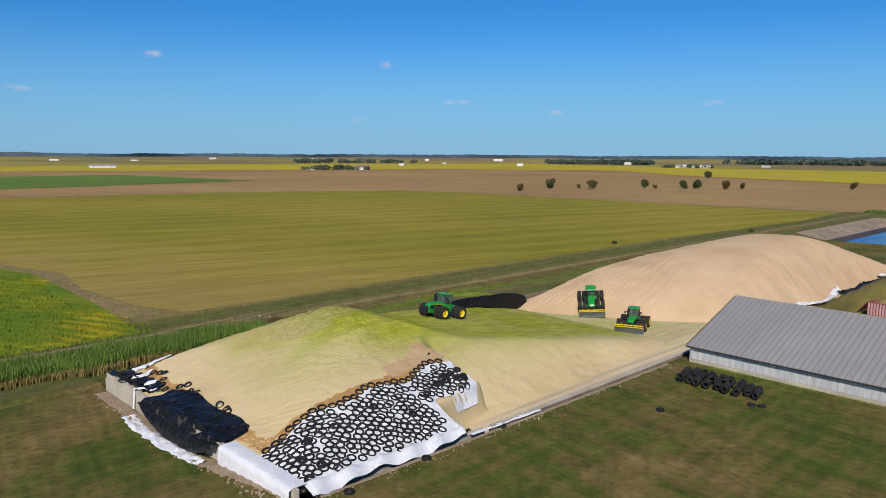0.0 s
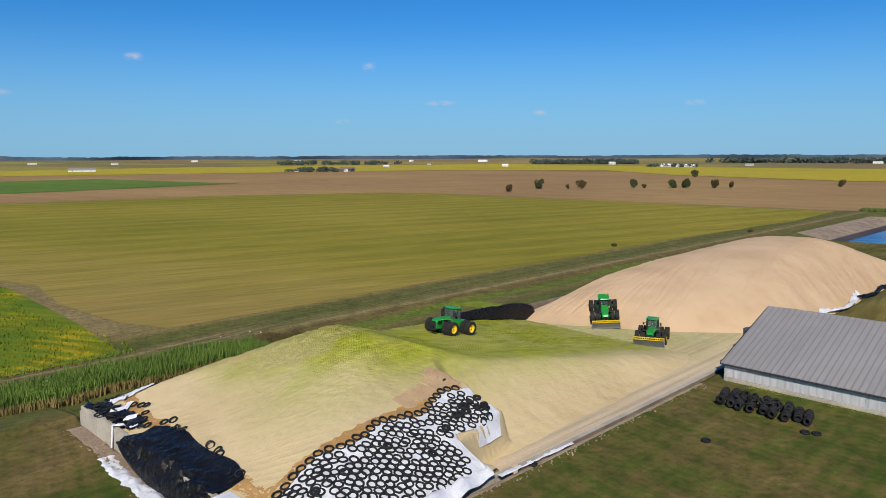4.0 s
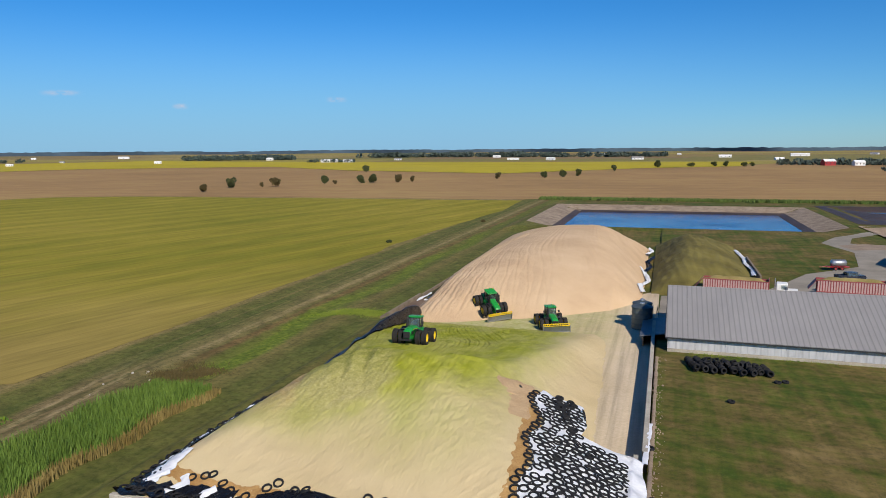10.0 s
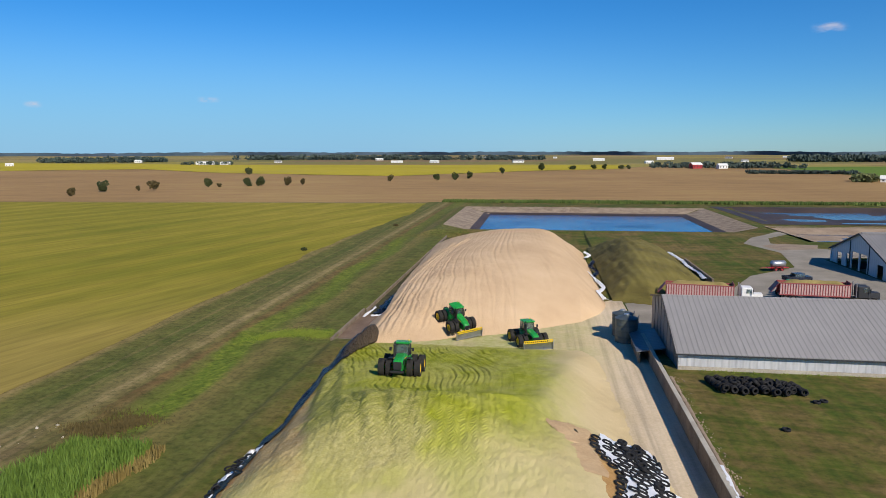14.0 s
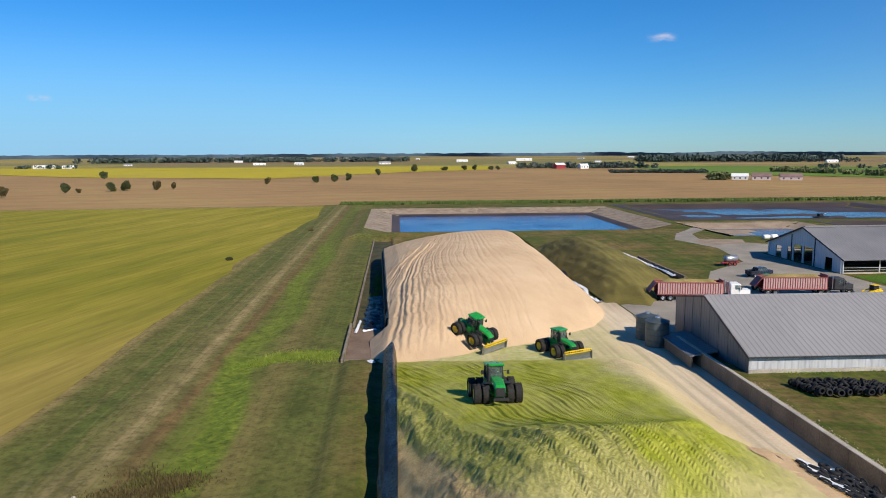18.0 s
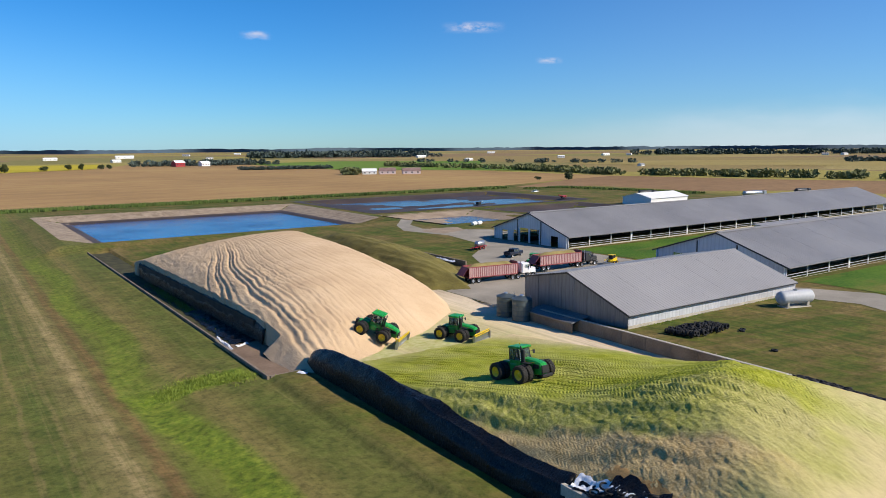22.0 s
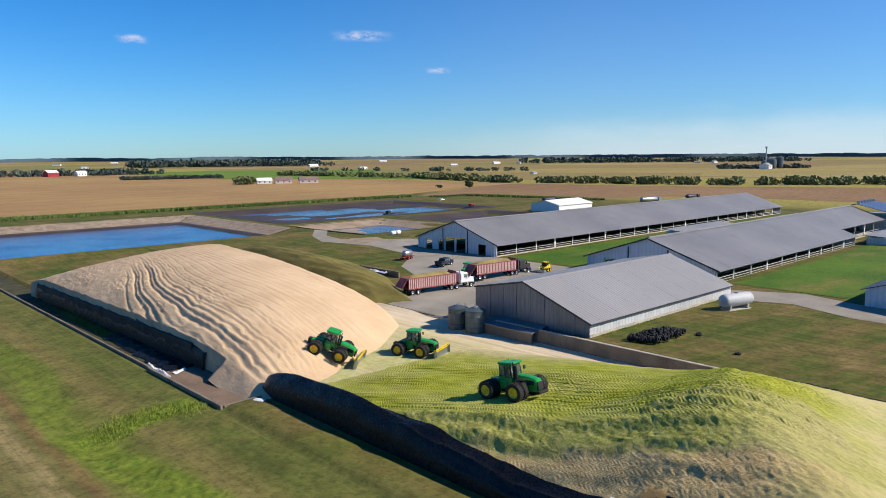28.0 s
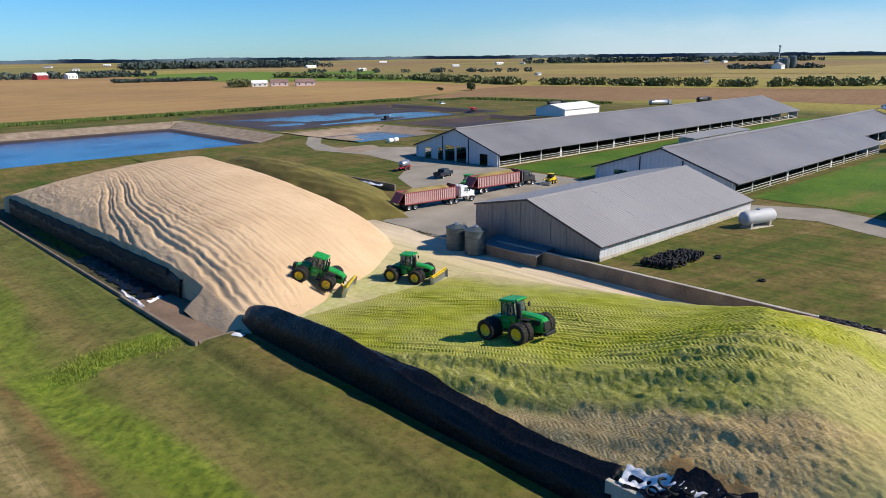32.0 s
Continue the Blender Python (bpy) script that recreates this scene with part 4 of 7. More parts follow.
wall("wall_divider", -20.1, -19.7, 139, 166, -2.2, 0.2, concrete_dark, "concrete divider wall beside the old pile", 5)
flat("pavement_channel_long", [(-82.0, 112.6), (-76.6, 112.6), (-76.6, 222), (-82.0, 222)], -2.45, surf("weedy_mud", (0.022, 0.020, 0.010), (0.085, 0.080, 0.030), 0.5, 3, 0.9, 0.4, 0.06), "muddy floor of the drain channel")
flat("pavement_channel", [(-82.2, 94.5), (-76.3, 94.5), (-76.3, 112.5), (-82.2, 112.5)], -2.30, surf("brown_channel_mud", (0.12, 0.078, 0.05), (0.235, 0.165, 0.115), 0.3, 4, 0.85, 0.3, 0.04), "brown muddy channel floor")


# ---- plastic sheets ----
def tarp_left_edge(y):
    """How far up the pile the white sheet reaches."""
    return -46.9 - 0.9 * ss(28, 44, y) - 1.2 * ss(44, 50, y) + 0.4 * np.sin(y * 0.9)


def white_sheet_mesh():
    m = Mesh()
    ny, nx = 100, 40
    for j in range(ny + 1):
        y = 28.0 + (50.5 - 28.0) * j / ny
        a, b = float(tarp_left_edge(y)), -39.2 + 0.25 * math.sin(y * 0.7) - 5.2 * float(ss(43.6, 44.6, y))
        for i in range(nx + 1):
            x = a + (b - a) * i / nx
            if x > -40.4:
                z = 0.95 - (x + 40.4) * 0.45 + 0.15 * math.sin(y * 2.1 + x)
            else:
                z = float(pile_one(np.array(x), np.array(y))) + 0.12 + (float(fbm(x * 1.3, y * 1.3)) - 0.5) * 0.15
            m.v.append((x, y, max(z, 0.25)))
    w = nx + 1
    m.f = [(j * w + i, j * w + i + 1, (j + 1) * w + i + 1, (j + 1) * w + i) for j in range(ny) for i in range(nx)]
    return m


cover = part("plastic_sheet", white_sheet_mesh(), white_sheet, None, "white plastic sheet over the pile, weighed down with tyres", True)
tagged(cover, category="plastic sheet")
# the sheet hangs over the front wall
skirt = Mesh()
for j in range(9):
    for i in range(61):
        x = -50.4 + (-40.0 + 50.4) * i / 60
        f = j / 8
        y = 28.1 - 1.35 * min(1, f * 3) - 0.35 * f + 0.07 * math.sin(x * 5.1 + j) * f
        z = max(float(pile_one(np.array(x), np.array(28.1))) + 0.12, 1.0) * (1 - min(1, f * 3)) + min(1, f * 3) * 1.02 - max(0, f - 0.33) * 2.9
        skirt.v.append((x, y, z))
skirt.f = [(j * 61 + i, (j + 1) * 61 + i, (j + 1) * 61 + i + 1, j * 61 + i + 1) for j in range(8) for i in range(60)]
tagged(part("plastic_sheet", skirt, white_sheet, None, "white plastic sheet hanging over the front wall", True), category="plastic sheet")


def roll_sheet(name, x_in, x_out, ridge, foot, y0, y1, n, label, material, seed, spread=0.35, ends=True, bulge=1.0, slant=0.0, over=None):
    """A sheet thrown over a wall: up the inner side, over a ridge, down to the ground."""
    m = Mesh()
    k = 22
    for j in range(n + 1):
        y = y0 + (y1 - y0) * j / n
        top, low, inner = ridge(y), foot(y), x_in(y)
        sag = 0.25 * math.sin(y * 0.55 + seed) + 0.5 * (float(fbm(y * 0.35, seed)) - 0.5)
        for i in range(k + 1):
            f = i / k
            if f < 0.35:
                u = f / 0.35
                x = inner[0] + (x_out + 1.0 - inner[0]) * u
                z = inner[1] + (top + sag * 0.3 - inner[1]) * math.sin(u * math.pi / 2)
            else:
                u = (f - 0.35) / 0.65
                x = x_out + 1.0 - 1.35 * bulge * math.sin(min(1, u * 1.6) * math.pi / 2) - spread * u
                z = top + sag * 0.3 + (low - top - sag * 0.3) * u ** 1.25
            crease = (float(fbm(f * 6 + seed, y * 0.8)) - 0.5) * 0.30 * math.sin(f * math.pi)
            if over and x > LEFT_X - 0.3:
                z = max(z, float(over(np.array(x - crease), np.array(y))) + 0.22 - crease * 0.6)
            m.v.append((x - crease - slant * (y - 101), y + 0.15 * (float(fbm(f * 5, y * 0.5 + seed)) - 0.5), z + crease * 0.6))
    w = k + 1
    m.f = [(j * w + i, (j + 1) * w + i, (j + 1) * w + i + 1, j * w + i + 1) for j in range(n) for i in range(k)]
    if ends:
        for j, o in ((0, 1), (n, -1)):
            c = len(m.v)
            row = [m.v[j * w + i] for i in range(w)]
            m.v.append((sum(p[0] for p in row) / w, row[0][1] + 0.3 * o, sum(p[2] for p in row) / w - 0.3))
            m.f += [((c, j * w + i, j * w + i + 1) if o > 0 else (c, j * w + i + 1, j * w + i)) for i in range(k)]
    return tagged(part(name, m, material, None, label, True), category="plastic sheet")


roll_sheet("plastic_sheet", lambda y: (-75.5, float(pile_one(np.array(-75.5), np.array(y))) + 0.14), -77.0,
           lambda y: float(np.interp(y, [51, 54, 59, 66, 72, 78, 84, 90, 94, 95.3], [-0.1, -0.2, -0.3, 0.35, 1.1, 1.6, 1.65, 1.25, 0.6, 0.0])), lambda y: float(ground_z(-77.4, y)) - 0.05,
           51, 95.3, 90, "black plastic sheet folded over the side wall of the pad", black_sheet, 1.7, 0.2, True, 0.72, 0.0, pile_one)
roll_sheet("plastic_sheet", lambda y: (-75.9, float(pile_two(np.array(-75.9 - 0.026 * (y - 101)), np.array(y))) - 0.1), -77.5,
           lambda y: float(np.interp(y, [110, 114, 130, 181], [0.0, 0.6, 0.75, 0.75])), lambda y: -2.25 + 0.2 * math.sin(y * 0.4),
           109.5, 177, 110, "black plastic sheet folded down beside the tall pile", black_sheet, 4.2, 0.12, True, 0.32, 0.026)


# ---- buildings ----
def at(x, y, z=0.0, rz=0.0):
    return pose(x, y, z, 0, 0, rz)


def gable_wall(name, x, y0, y1, z0, ridge_y, ridge_z, e0, e1, openings, material, parent, thick=0.2, label=""):
    """A gable wall across y with openings cut through: built from upright strips between the openings."""
    top = lambda y: e0 + (ridge_z - e0) * (y - y0) / (ridge_y - y0) if y <= ridge_y else e1 + (ridge_z - e1) * (y1 - y) / (y1 - ridge_y)
    cuts = sorted({y0, y1, ridge_y, *[o[0] for o in openings], *[o[1] for o in openings]})
    for a, b in zip(cuts, cuts[1:]):
        low = [(z0, None)]
        for o in openings:
            if o[0] <= a and b <= o[1]:
                low = [(z0, o[2]), (o[3], None)]
        for za, zb in low:
            if zb is not None and zb <= za:
                continue
            ta, tb = (top(a), top(b)) if zb is None else (zb, zb)
            part(name, Mesh().extrude([(a, za), (b, za), (b, tb), (a, ta)], x, x + thick), material, parent, label)


def roof_slab(name, x0, x1, ya, za, yb, zb, material, parent, t=0.14, label=""):
    """One roof plane from eave (ya, za) to ridge (yb, zb)."""
    return part(name, Mesh().extrude([(ya, za), (yb, zb), (yb, zb + t), (ya, za + t)], x0, x1), material, parent, label)


def roof_panels(n, x0, x1, ya, za, yb, zb, material, parent, t=0.14):
    """A roof plane laid from n sheets with narrow laps."""
    for i in range(n):
        a, b = x0 + (x1 - x0) * i / n, x0 + (x1 - x0) * (i + 1) / n
        lap = 0.006 * (i % 2)
        roof_slab("roof_panel", a, b - 0.008, ya, za + lap, yb, zb + lap, material, parent, t)


# the machine shed beside the pad
shed = thing("storage_shed", at(-37.6, 78.85, 0, -0.9), "long low grey metal storage shed with a shallow gable roof", "shed")
SL = 40.6
roof_panels(16, -0.25, SL, -0.35, 2.05, 11.6, 6.3, roof_x, shed)
roof_panels(16, -0.25, SL, 21.4, 4.40, 11.6, 6.3, roof_x, shed)
part("ridge_cap", Mesh().extrude([(11.2, 6.32), (11.6, 6.52), (12.0, 6.38), (11.6, 6.3)], -0.3, SL + 0.05), roof_x, shed)
for i in range(12):
    part("wall_panel", Mesh().box(SL * i / 12 + 0.01, SL * (i + 1) / 12 - 0.01, 0, 0.12, 0.62, 2.06), wall_x, shed)
part("footing", Mesh().box(0, SL, -0.06, 0.3, -0.6, 0.6, None, 0.02), concrete, shed, "pale concrete footing")
part("gutter", Mesh().box(-0.25, SL, -0.45, -0.3, 1.95, 2.12, None, 0.02), trim_dark, shed)
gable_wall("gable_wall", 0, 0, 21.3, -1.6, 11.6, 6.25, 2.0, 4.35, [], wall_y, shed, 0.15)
gable_wall("gable_wall", SL - 0.2, 0, 21.3, -1.6, 11.6, 6.25, 2.0, 4.35, [], wall_x, shed, 0.15)
part("back_wall", Mesh().box(0, SL, 21.15, 21.3, -1.6, 4.4), wall_x, shed)
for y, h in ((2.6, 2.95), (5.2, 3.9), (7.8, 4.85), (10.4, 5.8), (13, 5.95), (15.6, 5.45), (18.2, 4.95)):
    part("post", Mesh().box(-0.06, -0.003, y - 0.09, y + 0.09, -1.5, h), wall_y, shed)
part("rake_trim", Mesh().extrude([(-0.4, 1.95), (11.6, 6.22), (11.6, 6.48), (-0.4, 2.22)], -0.32, -0.252), trim_dark, shed)
part("rake_trim", Mesh().extrude([(11.6, 6.22), (21.4, 4.32), (21.4, 4.56), (11.6, 6.48)], -0.32, -0.252), trim_dark, shed)
part("lean_to", Mesh().extrude([(7.0, 0.75), (16.8, 0.75), (16.8, 0.6), (7.0, 0.6)], -3.6, -0.1, pose(0, 0, 0, 0, -9, 0)), wall_y, shed, "low dark lean-to roof")
part("lean_to_wall", Mesh().box(-3.4, -3.2, 7.2, 16.6, -1.6, 0.15), concrete_dark, shed)


def feed_tank(x, y, h, r):
    t = thing("feed_tank", at(x, y, float(ground_z(x, y)) - 0.05), "round weathered galvanised feed tank beside the shed", "tank", "feed tanks by the shed")
    m = Mesh()
    m.lathe([(0.0, 0.0), (r, 0.0)] + [(r + (0.03 if i % 2 else 0.0), h * i / 12) for i in range(1, 12)] + [(r, h)], 26)
    part("shell", m, galvanised, t, "", False)
    part("cone_roof", Mesh().lathe([(r + 0.08, h - 0.03), (r + 0.08, h + 0.03), (0.35, h + 0.45), (0.0, h + 0.45)], 26), galvanised, t)
    part("lid", Mesh().cyl((0, 0, h + 0.42), (0, 0, h + 0.62), 0.38, 0.34, 16), steel, t)
    lad = Mesh()
    for s in (-0.2, 0.2):
        lad.cyl((r + 0.12, s, 0.3), (r + 0.12, s, h + 0.4), 0.025, n=6)
    for i in range(10):
        lad.cyl((r + 0.12, -0.2, 0.5 + i * 0.32), (r + 0.12, 0.2, 0.5 + i * 0.32), 0.018, n=6)
    part("ladder", lad, steel, t)
    return t


feed_tank(-41.3, 100.0, 3.2, 1.45)
feed_tank(-41.2, 96.4, 3.4, 1.5)


def free_stall_barn(x, y, length, width, eave, ridge, base, label, doors, rz=0.0, roof=None, bay=7.6, narrow=None):
    """A long open-sided barn: gable wall with doors, posts, rails and curtain walls along the sides."""
    b = thing("dairy_barn", at(x, y, 0, rz), label, "barn", "long open-sided barns")
    mid = width / 2
    roof = roof or barn_roof
    roof_panels(int(length / 5.4), -0.4, length + 0.4, -0.7, eave, mid, ridge, roof, b, 0.16)
    roof_panels(int(length / 5.4), -0.4, length + 0.4, width + 0.7, eave, mid, ridge, roof, b, 0.16)
    part("ridge_vent", Mesh().extrude([(mid - 0.5, ridge + 0.1), (mid, ridge + 0.4), (mid + 0.5, ridge + 0.1)], 0, length), roof, b)
    gable_wall("gable_wall", 0, 0, width, base, mid, ridge - 0.02, eave + 0.25, eave + 0.25, doors, barn_wall, b)
    gable_wall("gable_wall", length - 0.2, 0, width, base, mid, ridge - 0.02, eave + 0.25, eave + 0.25, doors, barn_wall, b)
    part("rake_trim", Mesh().extrude([(-0.75, eave - 0.12), (mid, ridge - 0.1), (mid, ridge + 0.2), (-0.75, eave + 0.18)], -0.48, -0.402), trim_dark, b)
    part("rake_trim", Mesh().extrude([(mid, ridge - 0.1), (width + 0.75, eave - 0.12), (width + 0.75, eave + 0.18), (mid, ridge + 0.2)], -0.48, -0.402), trim_dark, b)
    part("floor_slab", Mesh().box(-0.2, length, 0.1, width - 0.1, base - 0.5, base + 0.08), concrete, b)
    part("feed_lane", Mesh().box(0.5, length - 0.5, mid - 2.6, mid + 2.6, base + 0.08, base + 0.13), concrete_dark, b)
    n = int(length / bay)
    for s in (0.0, width):
        o = 0.0 if s == 0.0 else -0.25
        part("curb_wall", Mesh().box(0, length, s + o, s + o + 0.25, base - 0.4, base + 0.35, None, 0.03), concrete, b)
        for k in range(n + 1):
            px = length * k / n
            wide = 0.55 if k % 3 == 0 else 0.18
            part("post", Mesh().box(px - wide / 2, px + wide / 2, s + o + 0.26 if s == 0 else s + o - 0.2, s + o + 0.45 if s == 0 else s + o - 0.01, base, eave + 0.3), white_paint, b)
        for z in (0.75, 1.25):
            part("rail", Mesh().box(0, length, s + o + 0.05, s + o + 0.17, base + z, base + z + 0.10), grey_board, b)
        part("header_beam", Mesh().box(0, length, s + o + 0.03, s + o + 0.2, eave - 0.02, eave + 0.22), trim_dark, b)
    for k in range(0, n + 1, 2):
        px = length * k / n
        for yy in (mid - 4.5, mid + 4.5):
            part("inner_post", Mesh().box(px - 0.12, px + 0.12, yy - 0.12, yy + 0.12, base, ridge - 1.9), trim_dark, b)
    for yy in (mid - 3.2, mid + 3.2):
        part("stall_divider", Mesh().box(1, length - 1, yy, yy + 0.12, base, base + 1.3), shade_inside, b)
    return b


free_stall_barn(13.0, 141.2, 173.0, 28.6, 2.4, 7.45, -0.45, "very long grey-roofed open-sided dairy barn with a white gable", [(3.6, 6.2, -0.4, 2.3), (10.6, 14.0, -0.4, 3.4), (14.6, 18.0, -0.4, 3.4), (18.6, 20.6, -0.4, 2.6), (23.0, 25.4, -0.4, 2.3)])
free_stall_barn(13.8, 85.9, 79.5, 29.4, 2.3, 7.4, -0.35, "long grey-roofed open-sided dairy barn behind the shed", [(7.0, 10.5, -0.3, 2.6), (14.0, 17.0, -0.3, 2.6), (22.0, 25.0, -0.3, 2.4)])
free_stall_barn(93.7, 91.0, 43.0, 19.2, 3.6, 7.35, -0.35, "narrower grey-roofed end of the long dairy barn", [])
end_barn = thing("parlour_building", at(136.9, 84, 0), "white building with a blue metal roof and round roof vents", "barn")
part("wall", Mesh().box(0, 20, 0, 30, -0.5, 4.2), barn_wall, end_barn)
roof_slab("roof", -0.3, 20.3, -0.5, 4.2, 15, 8.0, blue_roof, end_barn)
roof_slab("roof", -0.3, 20.3, 30.5, 4.2, 15, 8.0, blue_roof, end_barn)
for i in range(6):
    part("roof_vent", Mesh().cyl((2 + i * 3, 15, 7.9), (2 + i * 3, 15, 8.9), 0.5, 0.6, 12), steel, end_barn)
link = thing("link_building", at(76, 126.5, 0), "low flat grey link building between the barns", "shed")
part("wall", Mesh().box(0, 34, 0, 4.5, -0.5, 1.9), wall_x, link)
part("roof", Mesh().extrude([(-0.4, 1.9), (5.0, 2.3), (5.0, 2.45), (-0.4, 2.05)], -0.4, 34.4), roof_x, link)
low = thing("link_building", at(96, 78, 0), "low flat-roofed white link building beside the lawn", "shed")
part("wall", Mesh().box(0, 30, 0, 6, -0.4, 2.1), barn_wall, low)
part("roof", Mesh().extrude([(-0.6, 2.1), (6.6, 2.5), (6.6, 2.65), (-0.6, 2.25)], -0.6, 30.6), roof_x, low)
# dark panels on the wall, painted as the shade of open bays
for i in range(5):
    part("opening_shade", Mesh().box(2 + i * 5.6, 5.4 + i * 5.6, -0.03, 0.02, 0.3, 1.6), shade_inside, low)

south = thing("machine_barn", at(9.6, 37.5, 0), "white-walled machine barn with a dark metal roof", "barn")
gable_wall("gable_wall", 0, 0, 22, -0.3, 11, 6.6, 3.0, 3.0, [(12.5, 17.0, -0.1, 2.7)], barn_wall, south)
gable_wall("gable_wall", 44.8, 0, 22, -0.3, 11, 6.6, 3.0, 3.0, [], barn_wall, south)
part("side_wall", Mesh().box(0.2, 44.8, 21.8, 22, -0.3, 3.0), wall_x, south)
part("side_wall", Mesh().box(0.2, 44.8, 0, 0.2, -0.3, 3.0), wall_x, south)
roof_slab("roof", -0.4, 45.3, -0.6, 2.85, 11, 6.65, dark_roof, south)
roof_slab("roof", -0.4, 45.3, 22.6, 2.85, 11, 6.65, dark_roof, south)
part("inside_floor", Mesh().box(0.2, 44.8, 0.2, 21.8, -0.3, -0.05), concrete_dark, south)
part("door_frame", Mesh().box(-0.05, -0.003, 12.2, 12.5, -0.1, 2.9).box(-0.05, -0.003, 17.0, 17.3, -0.1, 2.9).box(-0.05, -0.003, 12.2, 17.3, 2.72, 2.95), white_paint, south)

white_shed = thing("white_shed", at(134.5, 214.5, -1.3, 2), "small bright white metal shed beside the basins", "shed")
gable_wall("gable_wall", 0, 0, 15, 0, 7.5, 5.4, 3.6, 3.6, [], white_paint, white_shed)
gable_wall("gable_wall", 25.8, 0, 15, 0, 7.5, 5.4, 3.6, 3.6, [], white_paint, white_shed)
part("side_wall", Mesh().box(0.2, 25.8, 0, 0.15, 0, 3.6), white_paint, white_shed)
part("side_wall", Mesh().box(0.2, 25.8, 14.85, 15, 0, 3.6), white_paint, white_shed)
roof_slab("roof", -0.3, 26.3, -0.4, 3.5, 7.5, 5.5, white_paint, white_shed)
roof_slab("roof", -0.3, 26.3, 15.4, 3.5, 7.5, 5.5, white_paint, white_shed)

# fuel tank beside the shed
fuel = thing("fuel_tank", at(-9.0, 74.2, float(ground_z(-6, 73)) + 0.05, -17) @ Matrix.Scale(0.9, 4), "large white horizontal fuel tank on concrete saddles", "tank")
m = Mesh()
m.lathe([(0, 0), (0.7, 0.08), (1.05, 0.32), (1.15, 0.7), (1.15, 6.3), (1.05, 6.68), (0.7, 6.92), (0, 7.0)], 24, pose(0, 0, 1.6, 0, 90, 0))
part("shell", m, plain("dull_white_tank", (0.42, 0.43, 0.44), 0.55), fuel, "", True)
for x in (1.4, 5.6):
    part("saddle", Mesh().box(x - 0.25, x + 0.25, -0.9, 0.9, -0.2, 0.95, None, 0.04), concrete, fuel)
part("manhole", Mesh().cyl((3.4, 0, 2.7), (3.4, 0, 2.95), 0.35, 0.35, 14), steel, fuel)
part("slab", Mesh().box(0.8, 6.2, -1.1, 1.1, -0.35, 0.04, None, 0.03), concrete, fuel)
part("fill_pipe", Mesh().cyl((6.9, 0.3, 0.3), (6.9, 0.3, 2.4), 0.05, n=8), steel, fuel)


# ---- vehicles ----
_tyres = {}


def wheel(parent, x, y, z, r, w, side, rim_material, agri=True):
    """A wheel whose axle runs along y: tyre with lugs, dished rim and hub."""
    key = (round(r, 2), round(w, 2), rim_material.name, agri)
    if key not in _tyres:
        t = Mesh()
        prof = [(r * 0.58, -w * 0.42), (r * 0.72, -w * 0.5), (r * 0.9, -w * 0.49), (r * 0.965, -w * 0.4), (r * 0.97, 0), (r * 0.965, w * 0.4), (r * 0.9, w * 0.49), (r * 0.72, w * 0.5), (r * 0.58, w * 0.42)]
        t.lathe(prof, 28, pose(0, 0, 0, 90, 0, 0))
        n = 20 if agri else 0
        for i in range(n):
            for s in (-1, 1):
                a = 360.0 * (i + 0.25 * s) / n
                t.box(-0.045, 0.045, -w * 0.25, w * 0.25, -0.02, r * 0.055, pose(0, 0, 0, 0, a, 0) @ pose(0, s * w * 0.24, r * 0.955, 0, 0, 28 * s))
        rim = Mesh()
        rim.lathe([(r * 0.60, -w * 0.40), (r * 0.56, -w * 0.40), (r * 0.50, -w * 0.10), (r * 0.28, -w * 0.02), (r * 0.22, -w * 0.14), (0.0, -w * 0.16)], 22, pose(0, 0, 0, 90, 0, 0))
        rim.lathe([(r * 0.60, w * 0.40), (r * 0.56, w * 0.40), (r * 0.50, w * 0.10), (r * 0.28, w * 0.02), (r * 0.22, w * 0.14), (0.0, w * 0.16)], 22, pose(0, 0, 0, 90, 0, 0))
        hub = Mesh()
        for s in (-1, 1):
            hub.cyl((0, s * w * 0.12, 0), (0, s * w * 0.30, 0), r * 0.15, r * 0.12, 12)
            for i in range(8):
                c, d = math.cos(i * math.pi / 4) * r * 0.22, math.sin(i * math.pi / 4) * r * 0.22
                hub.cyl((c, s * w * 0.10, d), (c, s * w * 0.20, d), r * 0.025, n=6)
        _tyres[key] = (t.data("tyre", tread_rubber), rim.data("rim", rim_material, True), hub.data("hub", rim_material))
    t, rim, hub = _tyres[key]
    ob = new("wheel")
    ob.parent = parent
    ob.location = (x, y, z)
    for nm, me in (("tyre", t), ("rim", rim), ("hub", hub)):
        part(nm, me, None, ob)
    return ob


